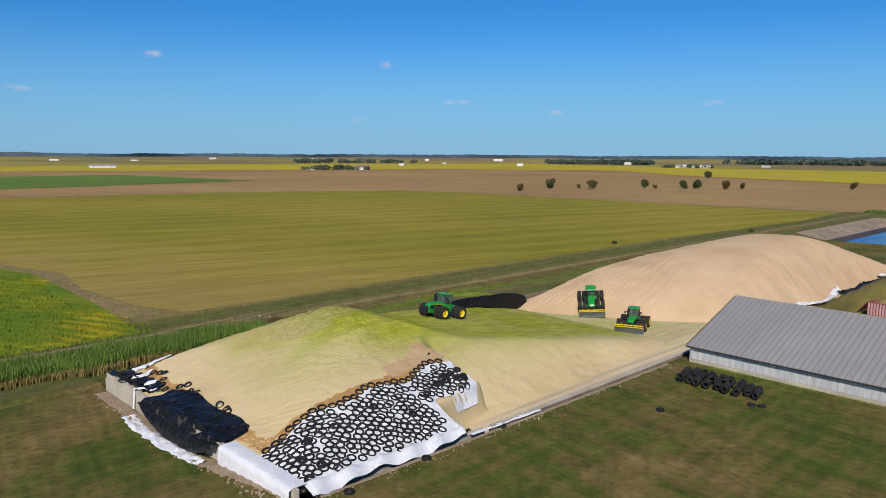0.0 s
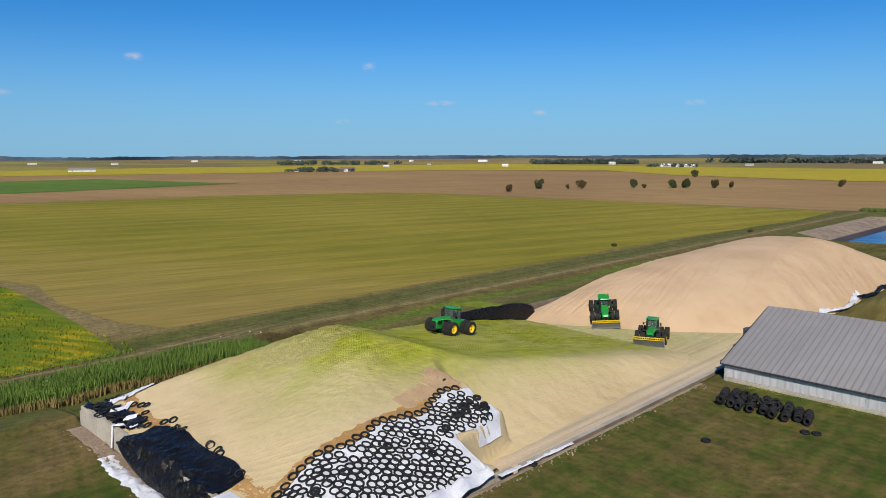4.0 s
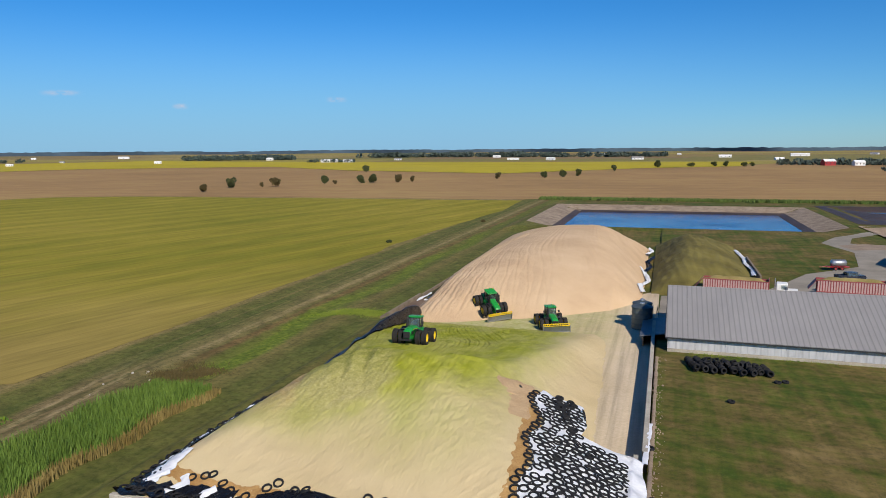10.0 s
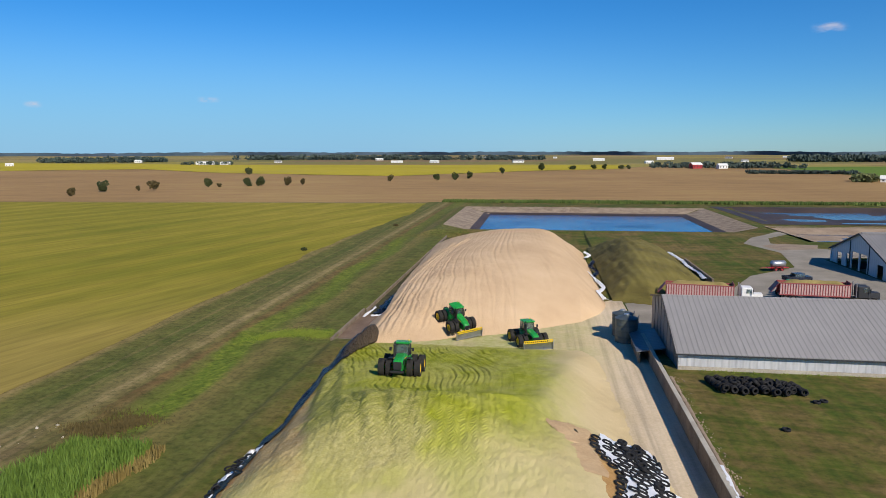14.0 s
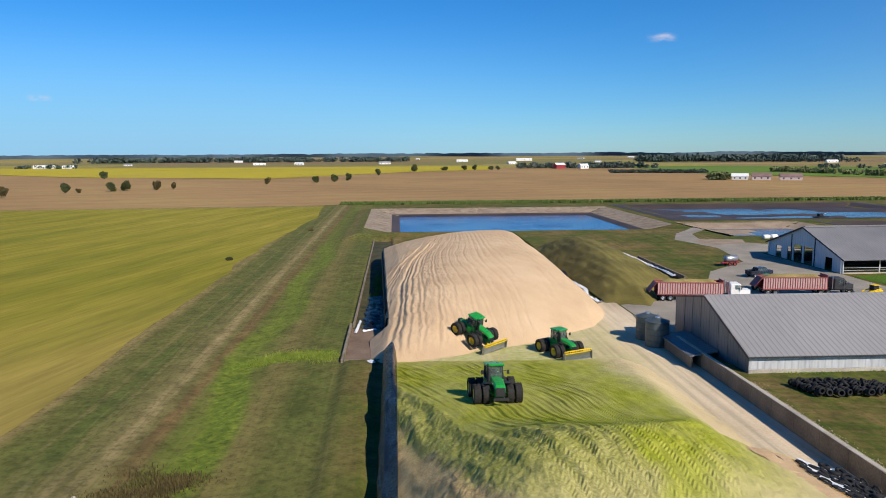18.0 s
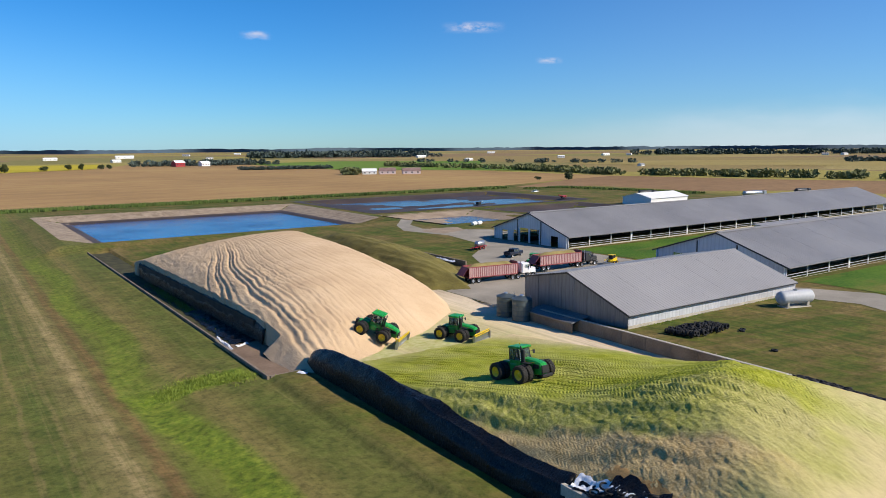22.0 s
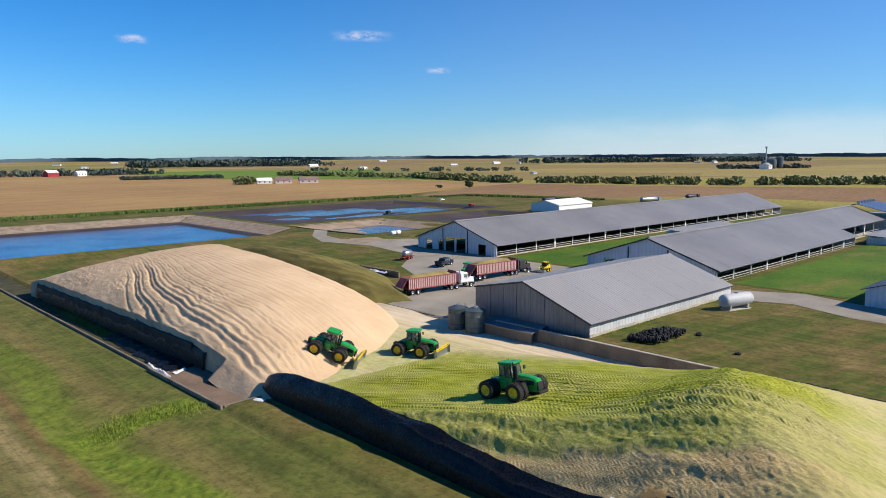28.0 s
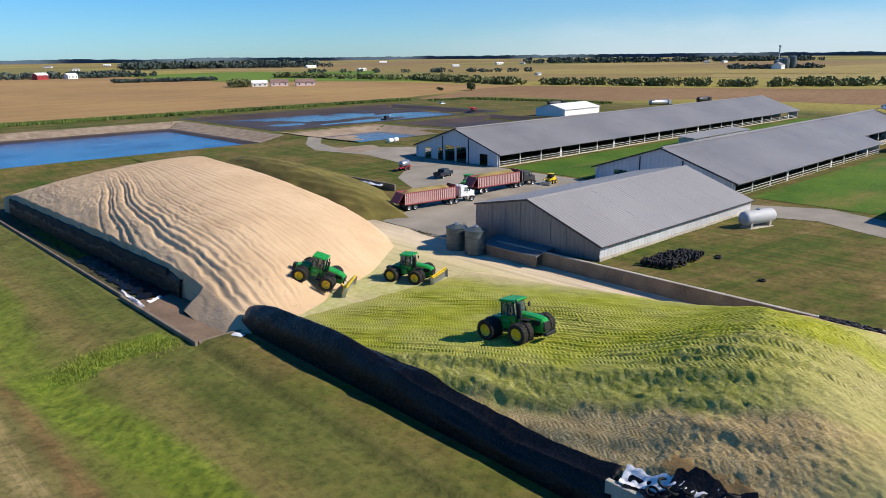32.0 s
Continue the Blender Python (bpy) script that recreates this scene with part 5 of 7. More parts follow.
def tractor(m, label, blade):
    """A big articulated four-wheel-drive tractor with dual wheels; it heads along +x."""
    o = thing("tractor", m @ Matrix.Scale(0.89, 4), label, "tractor", "tractors packing the pile")
    R, W = 0.98, 0.70
    for ax in (1.75, -1.95):
        for y in (-2.02, -1.18, 1.18, 2.02):
            wheel(o, ax, y, R - 0.03, R, W, 1 if y > 0 else -1, yellow_paint)
        part("axle", Mesh().cyl((ax, -2.1, R - 0.03), (ax, 2.1, R - 0.03), 0.16, n=10).box(ax - 0.32, ax + 0.32, -0.42, 0.42, R - 0.35, R + 0.35, None, 0.08), green_paint, o)
    part("front_frame", Mesh().box(0.2, 3.35, -0.46, 0.46, 0.75, 1.45, None, 0.06), green_paint, o)
    part("rear_frame", Mesh().box(-3.1, -0.25, -0.48, 0.48, 0.75, 1.55, None, 0.06), green_paint, o)
    part("hinge", Mesh().cyl((-0.02, 0, 0.7), (-0.02, 0, 1.6), 0.24, n=14).box(-0.4, 0.4, -0.2, 0.2, 0.85, 1.05).box(-0.4, 0.4, -0.2, 0.2, 1.3, 1.5), black_paint, o)
    hood = Mesh()
    sec = [(0.62, 2.42, 0.62), (1.6, 2.36, 0.60), (2.6, 2.24, 0.57), (3.3, 2.05, 0.53), (3.52, 1.82, 0.48)]
    for x, z, h in sec:
        hood.v += [(x, -h, 1.38), (x, -h, z - 0.22), (x, -h * 0.72, z - 0.03), (x, 0, z), (x, h * 0.72, z - 0.03), (x, h, z - 0.22), (x, h, 1.38)]
    hood.f = [(i * 7 + j, (i + 1) * 7 + j, (i + 1) * 7 + j + 1, i * 7 + j + 1) for i in range(4) for j in range(6)] + [tuple(range(6, -1, -1)), tuple(range(28, 35))]
    bonnet = part("bonnet", hood, green_paint, o, "green engine bonnet")
    part("grille", Mesh().box(3.44, 3.60, -0.46, 0.46, 0.95, 1.80, None, 0.04), black_paint, o)
    for s in (-1, 1):
        part("side_grille", Mesh().box(2.35, 3.2, 0.575 * s - 0.025, 0.575 * s + 0.025, 1.45, 1.9), black_paint, bonnet)
        part("stripe", Mesh().box(0.75, 2.6, 0.612 * s - 0.008, 0.612 * s + 0.008, 2.02, 2.10), yellow_paint, bonnet)
        part("headlight", Mesh().box(3.42, 3.56, s * 0.30 - 0.12, s * 0.30 + 0.12, 1.62, 1.74, None, 0.02), glass, bonnet)
        part("step", Mesh().box(-0.1, 0.75, s * 0.95 - 0.22, s * 0.95 + 0.22, 0.62, 0.68).box(0.0, 0.65, s * 1.0 - 0.2, s * 1.0 + 0.2, 1.0, 1.05).box(0.05, 0.55, s * 0.9 - 0.15, s * 0.9 + 0.15, 1.36, 1.41), black_paint, o)
        part("fuel_tank", Mesh().box(-1.0, 0.1, s * 0.78 - 0.24, s * 0.78 + 0.24, 0.9, 1.75, None, 0.10), green_paint, o)
        part("rear_tank", Mesh().box(-2.5, -1.25, s * 0.42 - 0.34, s * 0.42 + 0.34, 1.5, 1.92, None, 0.12), green_paint, o)
        part("front_fender", Mesh().box(1.2, 2.4, s * 0.95 - 0.32, s * 0.95 + 0.32, 2.0, 2.05, None, 0.02), black_paint, o)
        part("mirror", Mesh().box(0.62, 0.70, s * 1.28 - 0.13, s * 1.28 + 0.13, 2.65, 3.05).cyl((0.6, s * 0.82, 3.0), (0.66, s * 1.2, 2.95), 0.025, n=6), black_paint, o)
        part("work_light", Mesh().box(0.62, 0.72, s * 0.55 - 0.12, s * 0.55 + 0.12, 3.52, 3.64), glass, o)
    cab = part("cab_base", Mesh().box(-1.05, 0.62, -0.86, 0.86, 1.45, 2.15, None, 0.06), green_paint, o)
    for x, y, lean in ((-1.02, -0.84, 0.06), (-1.02, 0.84, 0.06), (0.58, -0.82, -0.14), (0.58, 0.82, -0.14), (-0.25, -0.86, 0), (-0.25, 0.86, 0)):
        part("pillar", Mesh().cyl((x, y, 2.12), (x + lean, y * 0.95, 3.42), 0.06, 0.05, 8), black_paint, cab)
    part("glass", Mesh().box(0.50, 0.53, -0.76, 0.76, 2.15, 3.4), glass, cab)
    part("glass", Mesh().box(-0.99, -0.96, -0.78, 0.78, 2.15, 3.4), glass, cab)
    for s in (-1, 1):
        part("glass", Mesh().box(-0.92, 0.46, s * 0.81 - 0.012, s * 0.81 + 0.012, 2.15, 3.4), glass, cab)
    part("seat", Mesh().box(-0.6, -0.05, -0.28, 0.28, 2.1, 2.5, None, 0.08).box(-0.7, -0.52, -0.28, 0.28, 2.4, 3.0, None, 0.07), black_paint, cab)
    part("console", Mesh().cyl((0.35, 0, 2.1), (0.2, 0, 2.75), 0.06, n=8).cyl((0.16, 0, 2.7), (0.2, 0, 2.78), 0.2, n=12), black_paint, cab)
    part("roof", Mesh().box(-1.18, 0.78, -0.93, 0.93, 3.42, 3.66, None, 0.09), green_paint, cab)
    part("exhaust", Mesh().cyl((0.85, -0.72, 1.9), (0.85, -0.72, 3.55), 0.12, 0.10, 10).cyl((0.85, -0.72, 3.5), (0.78, -0.72, 3.72), 0.07, n=8), black_paint, o)
    part("air_intake", Mesh().cyl((1.15, -0.72, 1.9), (1.15, -0.72, 3.3), 0.15, 0.15, 12).cyl((1.15, -0.72, 3.3), (1.15, -0.72, 3.42), 0.2, 0.16, 12), black_paint, o)
    part("hitch", Mesh().box(-3.6, -3.05, -0.35, 0.35, 0.6, 1.5, None, 0.05).cyl((-3.4, -0.5, 0.9), (-3.4, 0.5, 0.9), 0.07, n=8), black_paint, o)
    part("beacon", Mesh().cyl((-0.8, 0.6, 3.64), (-0.8, 0.6, 3.8), 0.07, n=8), yellow_paint, o)
    if not blade:
        part("front_weight", Mesh().box(3.55, 3.95, -0.75, 0.75, 0.62, 0.9, None, 0.05), black_paint, o)
    if blade:
        b = new("push_blade")
        b.parent = o
        tagged(b, "yellow push blade with a steel face")
        curve = Mesh()
        n = 8
        for i in range(n + 1):
            a = radians(-50 + 100 * i / n)
            curve.v += [(4.55 + 0.45 * (1 - math.cos(a)) - 0.35, y, 0.62 + 0.62 * math.sin(a) / math.sin(radians(50))) for y in (-2.25, 2.25)]
        for i in range(n + 1):
            a = radians(-50 + 100 * i / n)
            curve.v += [(4.45 + 0.45 * (1 - math.cos(a)) - 0.35, y, 0.62 + 0.62 * math.sin(a) / math.sin(radians(50))) for y in (-2.25, 2.25)]
        k = 2 * (n + 1)
        curve.f = [(2 * i, 2 * i + 1, 2 * i + 3, 2 * i + 2) for i in range(n)] + [(k + 2 * i, k + 2 * i + 2, k + 2 * i + 3, k + 2 * i + 1) for i in range(n)]
        curve.f += [(0, k, k + 1, 1), (2 * n, 2 * n + 1, k + 2 * n + 1, k + 2 * n)] + [(2 * i + s, 2 * i + 2 + s, k + 2 * i + 2 + s, k + 2 * i + s) for i in range(n) for s in (0, 1)]
        part("mouldboard", curve, steel, b, "worn bare steel face", True)
        part("cutting_edge", Mesh().box(4.28, 4.36, -2.28, 2.28, -0.02, 0.2), steel, b)
        for i in range(15):
            y = -2.2 + 4.4 * i / 14
            part("grate_bar", Mesh().box(4.36, 4.42, y - 0.04, y + 0.04, 1.2, 1.5), yellow_paint, b)
        part("grate_rail", Mesh().box(4.33, 4.45, -2.27, 2.27, 1.46, 1.58), yellow_paint, b)
        part("grate_rail", Mesh().box(4.30, 4.44, -2.27, 2.27, 1.14, 1.24), yellow_paint, b)
        for s in (-1, 1):
            part("end_plate", Mesh().box(4.15, 4.62, s * 2.28 - 0.03, s * 2.28 + 0.03, 0.0, 1.3), steel, b)
            part("push_arm", Mesh().cyl((3.3, s * 0.5, 0.9), (4.06, s * 0.9, 0.55), 0.11, n=8), yellow_paint, b)
            part("lift_ram", Mesh().cyl((3.4, s * 0.3, 1.3), (4.06, s * 0.4, 1.0), 0.07, n=8), steel, b)
        part("back_frame", Mesh().box(3.95, 4.09, -2.1, 2.1, 0.45, 0.62).box(3.95, 4.09, -2.1, 2.1, 0.95, 1.1), yellow_paint, b)
    return o


def stand(fz, x, y, heading, lift=0.0, tilt=1.0):
    """A pose on a sloping surface: heading in degrees from +x."""
    a = radians(heading)
    ux, uy = math.cos(a), math.sin(a)
    f = lambda p, q: max(float(fz(np.array(p), np.array(q))), float(ground_z(p, q)))
    g = lambda d, e: f(x + ux * d - uy * e, y + uy * d + ux * e)
    zf = (g(1.75, 1.6) + g(1.75, -1.6)) / 2
    zb = (g(-1.95, 1.6) + g(-1.95, -1.6)) / 2
    zl, zr = (g(1.75, 1.6) + g(-1.95, 1.6)) / 2, (g(1.75, -1.6) + g(-1.95, -1.6)) / 2
    fwd = Vector((ux * 3.7, uy * 3.7, (zf - zb) * tilt)).normalized()
    lef = Vector((-uy * 3.2, ux * 3.2, (zl - zr) * tilt)).normalized()
    up = fwd.cross(lef).normalized()
    lef = up.cross(fwd)
    m = Matrix((fwd, lef, up)).transposed().to_4x4()
    m.translation = (x, y, (zf + zb) / 2 + lift)
    return m


tractor(stand(pile_one, -66.9, 66.8, -88), "green articulated tractor with yellow wheels on the fresh pile", False)
tractor(stand(pile_one, -54.6, 94.6, -68), "green articulated tractor with a yellow push blade on the pile's ramp", True)
tractor(stand(pile_two, -65.2, 99.0, -52, 0.05, 0.55), "green articulated tractor with a yellow push blade below the pale pile", True)


faded_rib = plain("faded_rib_paint", (0.50, 0.33, 0.31), 0.5, 0.0, 0.4, 0.4)


def forage_truck(m, cab_material, label, empty=False):
    """A road tractor with a ribbed red forage trailer, heaped with chopped maize; it heads along +x."""
    o = thing("forage_truck", m, label, "truck", "trucks waiting to unload")
    L = 10.8
    box = part("trailer_box", Mesh().box(-L, 0, -1.27, -1.2, 1.15, 3.15).box(-L, 0, 1.2, 1.27, 1.15, 3.15).box(-0.08, 0, -1.2, 1.2, 1.15, 3.3).box(-L, 0, -1.2, 1.2, 1.1, 1.2), faded_red, o, "faded red trailer box")
    for s in (-1, 1):
        for i in range(26):
            x = -L + 0.2 + i * (L - 0.4) / 25
            part("side_rib", Mesh().box(x - 0.12, x + 0.12, s * 1.275, s * 1.345, 1.25, 3.05) if s > 0 else Mesh().box(x - 0.12, x + 0.12, -1.345, -1.275, 1.25, 3.05), faded_rib, box)
        part("top_rail", Mesh().box(-L - 0.05, 0.05, s * 1.29 - 0.08, s * 1.29 + 0.08, 3.05, 3.2), faded_red, box)
        part("bottom_rail", Mesh().box(-L - 0.05, 0.05, s * 1.29 - 0.08, s * 1.29 + 0.08, 1.08, 1.25), faded_red, box)
    part("tailgate", Mesh().box(-0.04, 0.04, -1.25, 1.25, -2.0, 0, pose(-L - 0.1, 0, 3.1, 0, 38, 0)), faded_red, box)
    part("front_board", Mesh().box(-0.02, 0.1, -1.3, 1.3, 1.15, 3.55, None, 0.02), faded_red, box)
    xs, ys = np.linspace(-L + 0.1, -0.1, 34), np.linspace(-1.19, 1.19, 10)
    part("load", Mesh().sheet(xs, ys, lambda X, Y: 2.85 + 0.75 * (1 - (Y / 1.25) ** 2) * ss(-L, -L + 2.5, X) * ss(0, -1.8, X) + 0.35 * (fbm(X * 1.1, Y * 1.1 + 3) - 0.5)), load_heap, o, "chopped maize load", True)
    part("chassis", Mesh().box(-L, 3.2, -0.45, 0.45, 0.8, 1.08), black_paint, o)
    for x in (-L + 1.0, -L + 2.25, -0.9, 0.35, 3.9):
        for y in ((-1.05, 1.05) if x < 3 else (-1.0, 1.0)):
            wheel(o, x, y, 0.52, 0.52, 0.42 if x < 3 else 0.3, 1, steel, False)
    cab = part("cab", Mesh().box(1.2, 3.0, -1.2, 1.2, 1.0, 3.0, None, 0.15), cab_material, o)
    part("bonnet", Mesh().extrude([(-0.95, 0.95), (0.95, 0.95), (0.85, 1.95), (-0.85, 1.95)], 3.0, 4.6), cab_material, o)
    part("windscreen", Mesh().box(2.99, 3.03, -1.0, 1.0, 2.05, 2.8), glass, cab)
    for s in (-1, 1):
        part("side_window", Mesh().box(2.0, 2.85, s * 1.2 - 0.015, s * 1.2 + 0.015, 2.05, 2.75), glass, cab)
        part("fender", Mesh().box(3.35, 4.5, s * 1.05 - 0.18, s * 1.05 + 0.18, 1.08, 1.2, None, 0.05), cab_material, o)
        part("mirror", Mesh().box(2.95, 3.05, s * 1.45 - 0.1, s * 1.45 + 0.1, 2.0, 2.7), black_paint, cab)
        part("exhaust_stack", Mesh().cyl((1.0, s * 1.05, 1.1), (1.0, s * 1.05, 3.5), 0.09, n=8), steel, o)
    part("grille", Mesh().box(4.58, 4.66, -0.7, 0.7, 0.95, 1.85), steel, o)
    part("bumper", Mesh().box(4.6, 4.85, -1.15, 1.15, 0.5, 0.85, None, 0.05), steel, o)
    return o


def on_ground(x, y, rz=0.0, lift=0.05):
    return at(x, y, float(ground_z(x, y)) + lift, rz)


forage_truck(on_ground(-20.6, 122.4, -8), white_paint, "white road truck with a loaded red forage trailer")
forage_truck(on_ground(-1.9, 123.4, -6), trim_dark, "black road truck with a loaded red forage trailer")

# a smaller green tractor behind the trucks
small = thing("tractor", on_ground(-9.0, 129.6, -160), "small green farm tractor standing behind the trucks", "tractor")
for x, y, r, w in ((-0.9, -0.95, 0.95, 0.5), (-0.9, 0.95, 0.95, 0.5), (1.6, -0.85, 0.65, 0.4), (1.6, 0.85, 0.65, 0.4)):
    wheel(small, x, y, r - 0.02, r, w, 1, yellow_paint)
part("bonnet", Mesh().box(0.4, 2.4, -0.42, 0.42, 1.0, 1.75, None, 0.1), green_paint, small)
scab = part("cab", Mesh().box(-1.3, 0.4, -0.75, 0.75, 1.1, 1.6, None, 0.05), green_paint, small)
part("windows", Mesh().box(-1.2, 0.3, -0.7, 0.7, 1.6, 2.6), glass, scab)
part("roof", Mesh().box(-1.35, 0.45, -0.82, 0.82, 2.6, 2.8, None, 0.08), green_paint, scab)
part("chassis", Mesh().box(-1.2, 2.2, -0.3, 0.3, 0.55, 1.05), black_paint, small)


def pickup(m, paint, label):
    o = thing("pickup_truck", m, label, "car", "parked cars")
    part("body", Mesh().box(-2.7, 2.7, -0.95, 0.95, 0.5, 1.05, None, 0.12), paint, o)
    part("bonnet", Mesh().box(1.2, 2.65, -0.9, 0.9, 1.03, 1.2, None, 0.08), paint, o)
    c = part("cab", Mesh().extrude([(-0.9, 1.0), (0.9, 1.0), (0.72, 1.8), (-0.72, 1.8)], -0.9, 1.1), paint, o)
    part("windows", Mesh().extrude([(-0.87, 1.12), (0.87, 1.12), (0.78, 1.66), (-0.78, 1.66)], -0.93, 1.13), glass, c)
    for s in (-1, 1):
        part("bed_side", Mesh().box(-2.68, -0.92, s * 0.9 - 0.05, s * 0.9 + 0.05, 1.03, 1.3), paint, o)
        part("headlight", Mesh().box(2.62, 2.72, s * 0.7 - 0.15, s * 0.7 + 0.15, 0.8, 1.0), glass, o)
        for x in (-1.7, 1.75):
            wheel(o, x, s * 0.85, 0.39, 0.39, 0.28, 1, steel, False)
    part("tailgate", Mesh().box(-2.7, -2.62, -0.9, 0.9, 1.0, 1.3), paint, o)
    part("bumper", Mesh().box(2.66, 2.8, -0.9, 0.9, 0.45, 0.65, None, 0.03), steel, o)
    return o


dark_blue = plain("dark_blue_paint", (0.02, 0.025, 0.04), 0.25)
pickup(on_ground(-3.5, 142.4, 15), dark_blue, "dark pickup truck parked on the yard grass")
pickup(at(163, 318.5, -1.75, 20), white_paint, "white car parked beside the far basin")
# slurry wagon beside the barn
wagon = thing("slurry_wagon", on_ground(-3.2, 156.0, 12), "small red and silver tank wagon on the grass", "trailer")
part("tank", Mesh().lathe([(0, -1.6), (0.5, -1.55), (0.72, -1.3), (0.72, 1.3), (0.5, 1.55), (0, 1.6)], 16, pose(0.4, 0, 1.5, 0, 90, 0)), steel, wagon, "", True)
part("frame", Mesh().box(-2.0, 2.6, -0.5, 0.5, 0.6, 0.78).cyl((-3.4, 0, 0.6), (-2.0, 0, 0.66), 0.07, n=6), red_paint, wagon)
for x in (-0.4, 0.9):
    for y in (-0.8, 0.8):
        wheel(wagon, x, y, 0.42, 0.42, 0.3, 1, red_paint, False)
# skid loader before the barn
skid = thing("skid_loader", on_ground(4.6, 119.6, 190), "small yellow skid loader with its bucket down", "loader")
part("body", Mesh().box(-1.3, 0.5, -0.6, 0.6, 0.45, 1.2, None, 0.08), yellow_paint, skid)
cg = part("cage", Mesh().box(-0.5, 0.55, -0.5, 0.5, 1.15, 2.0, None, 0.06), black_paint, skid)
part("roof", Mesh().box(-0.6, 0.6, -0.55, 0.55, 2.0, 2.1), yellow_paint, cg)
for s in (-1, 1):
    part("lift_arm", Mesh().box(-1.2, 1.5, s * 0.7 - 0.07, s * 0.7 + 0.07, 1.2, 1.38, pose(0, 0, 0, 0, 12, 0)), yellow_paint, skid)
    for x in (-0.85, 0.25):
        wheel(skid, x, s * 0.75, 0.4, 0.4, 0.28, 1, yellow_paint, False)
part("bucket", Mesh().extrude([(-0.9, 0.05), (0.9, 0.05), (0.9, 0.6), (-0.9, 0.6)], 1.5, 2.1), steel, skid)


# ---- trees and plants ----
def leaf_cloud(m, rng, centre, size, n, leaf_size):
    """Small leaves scattered near the skin of an uneven lobe."""
    for _ in range(n):
        d = Vector((rng.gauss(0, 1), rng.gauss(0, 1), rng.gauss(0, 1))).normalized()
        r = 0.55 + 0.5 * rng.random()
        c = Vector(centre) + Vector((d.x * size[0], d.y * size[1], d.z * size[2])) * r
        q = Euler((rng.uniform(0, 6.3), rng.uniform(0, 6.3), rng.uniform(0, 6.3))).to_matrix()
        s = leaf_size * rng.uniform(0.6, 1.3)
        k = len(m.v)
        m.v += [tuple(c + q @ Vector(p) * s) for p in ((-0.5, -0.35, 0), (0.5, -0.4, 0.1), (0.45, 0.4, 0), (-0.45, 0.35, 0.12))]
        m.f.append((k, k + 1, k + 2, k + 3))


def tree(m, h, spread, seed, material, label, n=640, group="lone field trees"):
    """A tapered trunk, bent limbs, and a crown of several lobes of leaves."""
    rng = random.Random(seed)
    o = thing("tree", m, label, "tree", group)
    wood, crown = Mesh(), Mesh()
    th = h * 0.16
    wood.cyl((0, 0, -0.3), (0.05 * h * rng.uniform(-1, 1) * 0.4, 0, th), h * 0.035, h * 0.022, 8)
    lobes = 9
    for i in range(lobes):
        a = 2.4 * i + rng.uniform(-0.4, 0.4)
        r = spread * (0.10 + 0.45 * rng.random())
        z = h * (0.24 + 0.42 * rng.random()) if i else h * 0.68
        c = (math.cos(a) * r, math.sin(a) * r, z)
        mid = (c[0] * 0.5, c[1] * 0.5, th + (z - th) * 0.4)
        wood.cyl((0, 0, th * 0.8), mid, h * 0.018, h * 0.012, 6)
        wood.cyl(mid, c, h * 0.012, h * 0.005, 6)
        leaf_cloud(crown, rng, c, (spread * 0.50, spread * 0.50, h * 0.22), n // lobes, h * 0.12)
    part("trunk", wood, bark, o)
    part("crown", crown, material, o)
    return o


for i, (x, y, h, w, dry) in enumerate([(-334, 399, 7, 5.5, 1), (-344, 447, 10, 7, 0), (-325, 458, 5, 3, 1), (-318, 466, 9, 8, 1), (-299, 510, 9, 6, 0), (-292, 513, 4, 4, 1), (-276, 528, 9, 7, 0), (-268, 536, 10, 7, 0),
                                        (-250, 545, 9, 7, 1), (-240, 552, 7, 4, 1), (-184, 626, 8, 6, 1), (-146, 652, 8, 6, 0), (-131, 666, 9, 7, 0), (-120, 700, 9, 6, 0), (-95, 828, 10, 7, 0), (-379, 780, 11, 9, 0),
                                        (-50, 995, 13, 10, 0), (-6, 1024, 8, 12, 0), (25, 1055, 9, 10, 0), (40, 1058, 10, 8, 0), (64, 1055, 8, 9, 0), (75, 1060, 8, 7, 0), (298, 428, 9, 8, 0), (280, 444, 4, 6, 0)]):
    tree(at(x, y, FIELD - 0.1, i * 40), h * 0.88, w * 0.55, 100 + i, leaf_dry if dry else leaf, "low brownish field tree with a round crown" if dry else "green field tree with a round crown")
for i, (x, y) in enumerate(((-117, 186), (-104.5, 252), (-72, 372))):
    o = thing("bush", at(x, y, FIELD), "dark low bush at the field edge", "bush", "field edge bushes")
    c = Mesh()
    leaf_cloud(c, random.Random(i), (0, 0, 0.35), (0.9, 0.8, 0.5), 420, 0.24)
    part("leaves", c, leaf_dry if i == 1 else leaf, o)


def wood_lot(name, x0, y0, x1, y1, depth, h, n, seed, material, label, gaps=0.0):
    """A far belt of trees along a line: many uneven crowns made of leaf pieces."""
    rng = random.Random(seed)
    m = Mesh()
    for _ in range(n):
        f = rng.random()
        if gaps and math.sin(f * 37 + seed) * 0.5 + 0.5 < gaps:
            continue
        x, y = x0 + (x1 - x0) * f + rng.uniform(-depth, depth), y0 + (y1 - y0) * f + rng.uniform(-depth, depth)
        hh = h * rng.uniform(0.55, 1.1)
        m.cyl((x, y, FIELD), (x, y, FIELD + hh * 0.5), hh * 0.03, n=4)
        leaf_cloud(m, rng, (x, y, FIELD + hh * 0.4), (hh * 0.7, hh * 0.7, hh * 0.36), 50, hh * 0.26)
    return tagged(part(name, m, material, None, label), category="woods", kind="stuff")


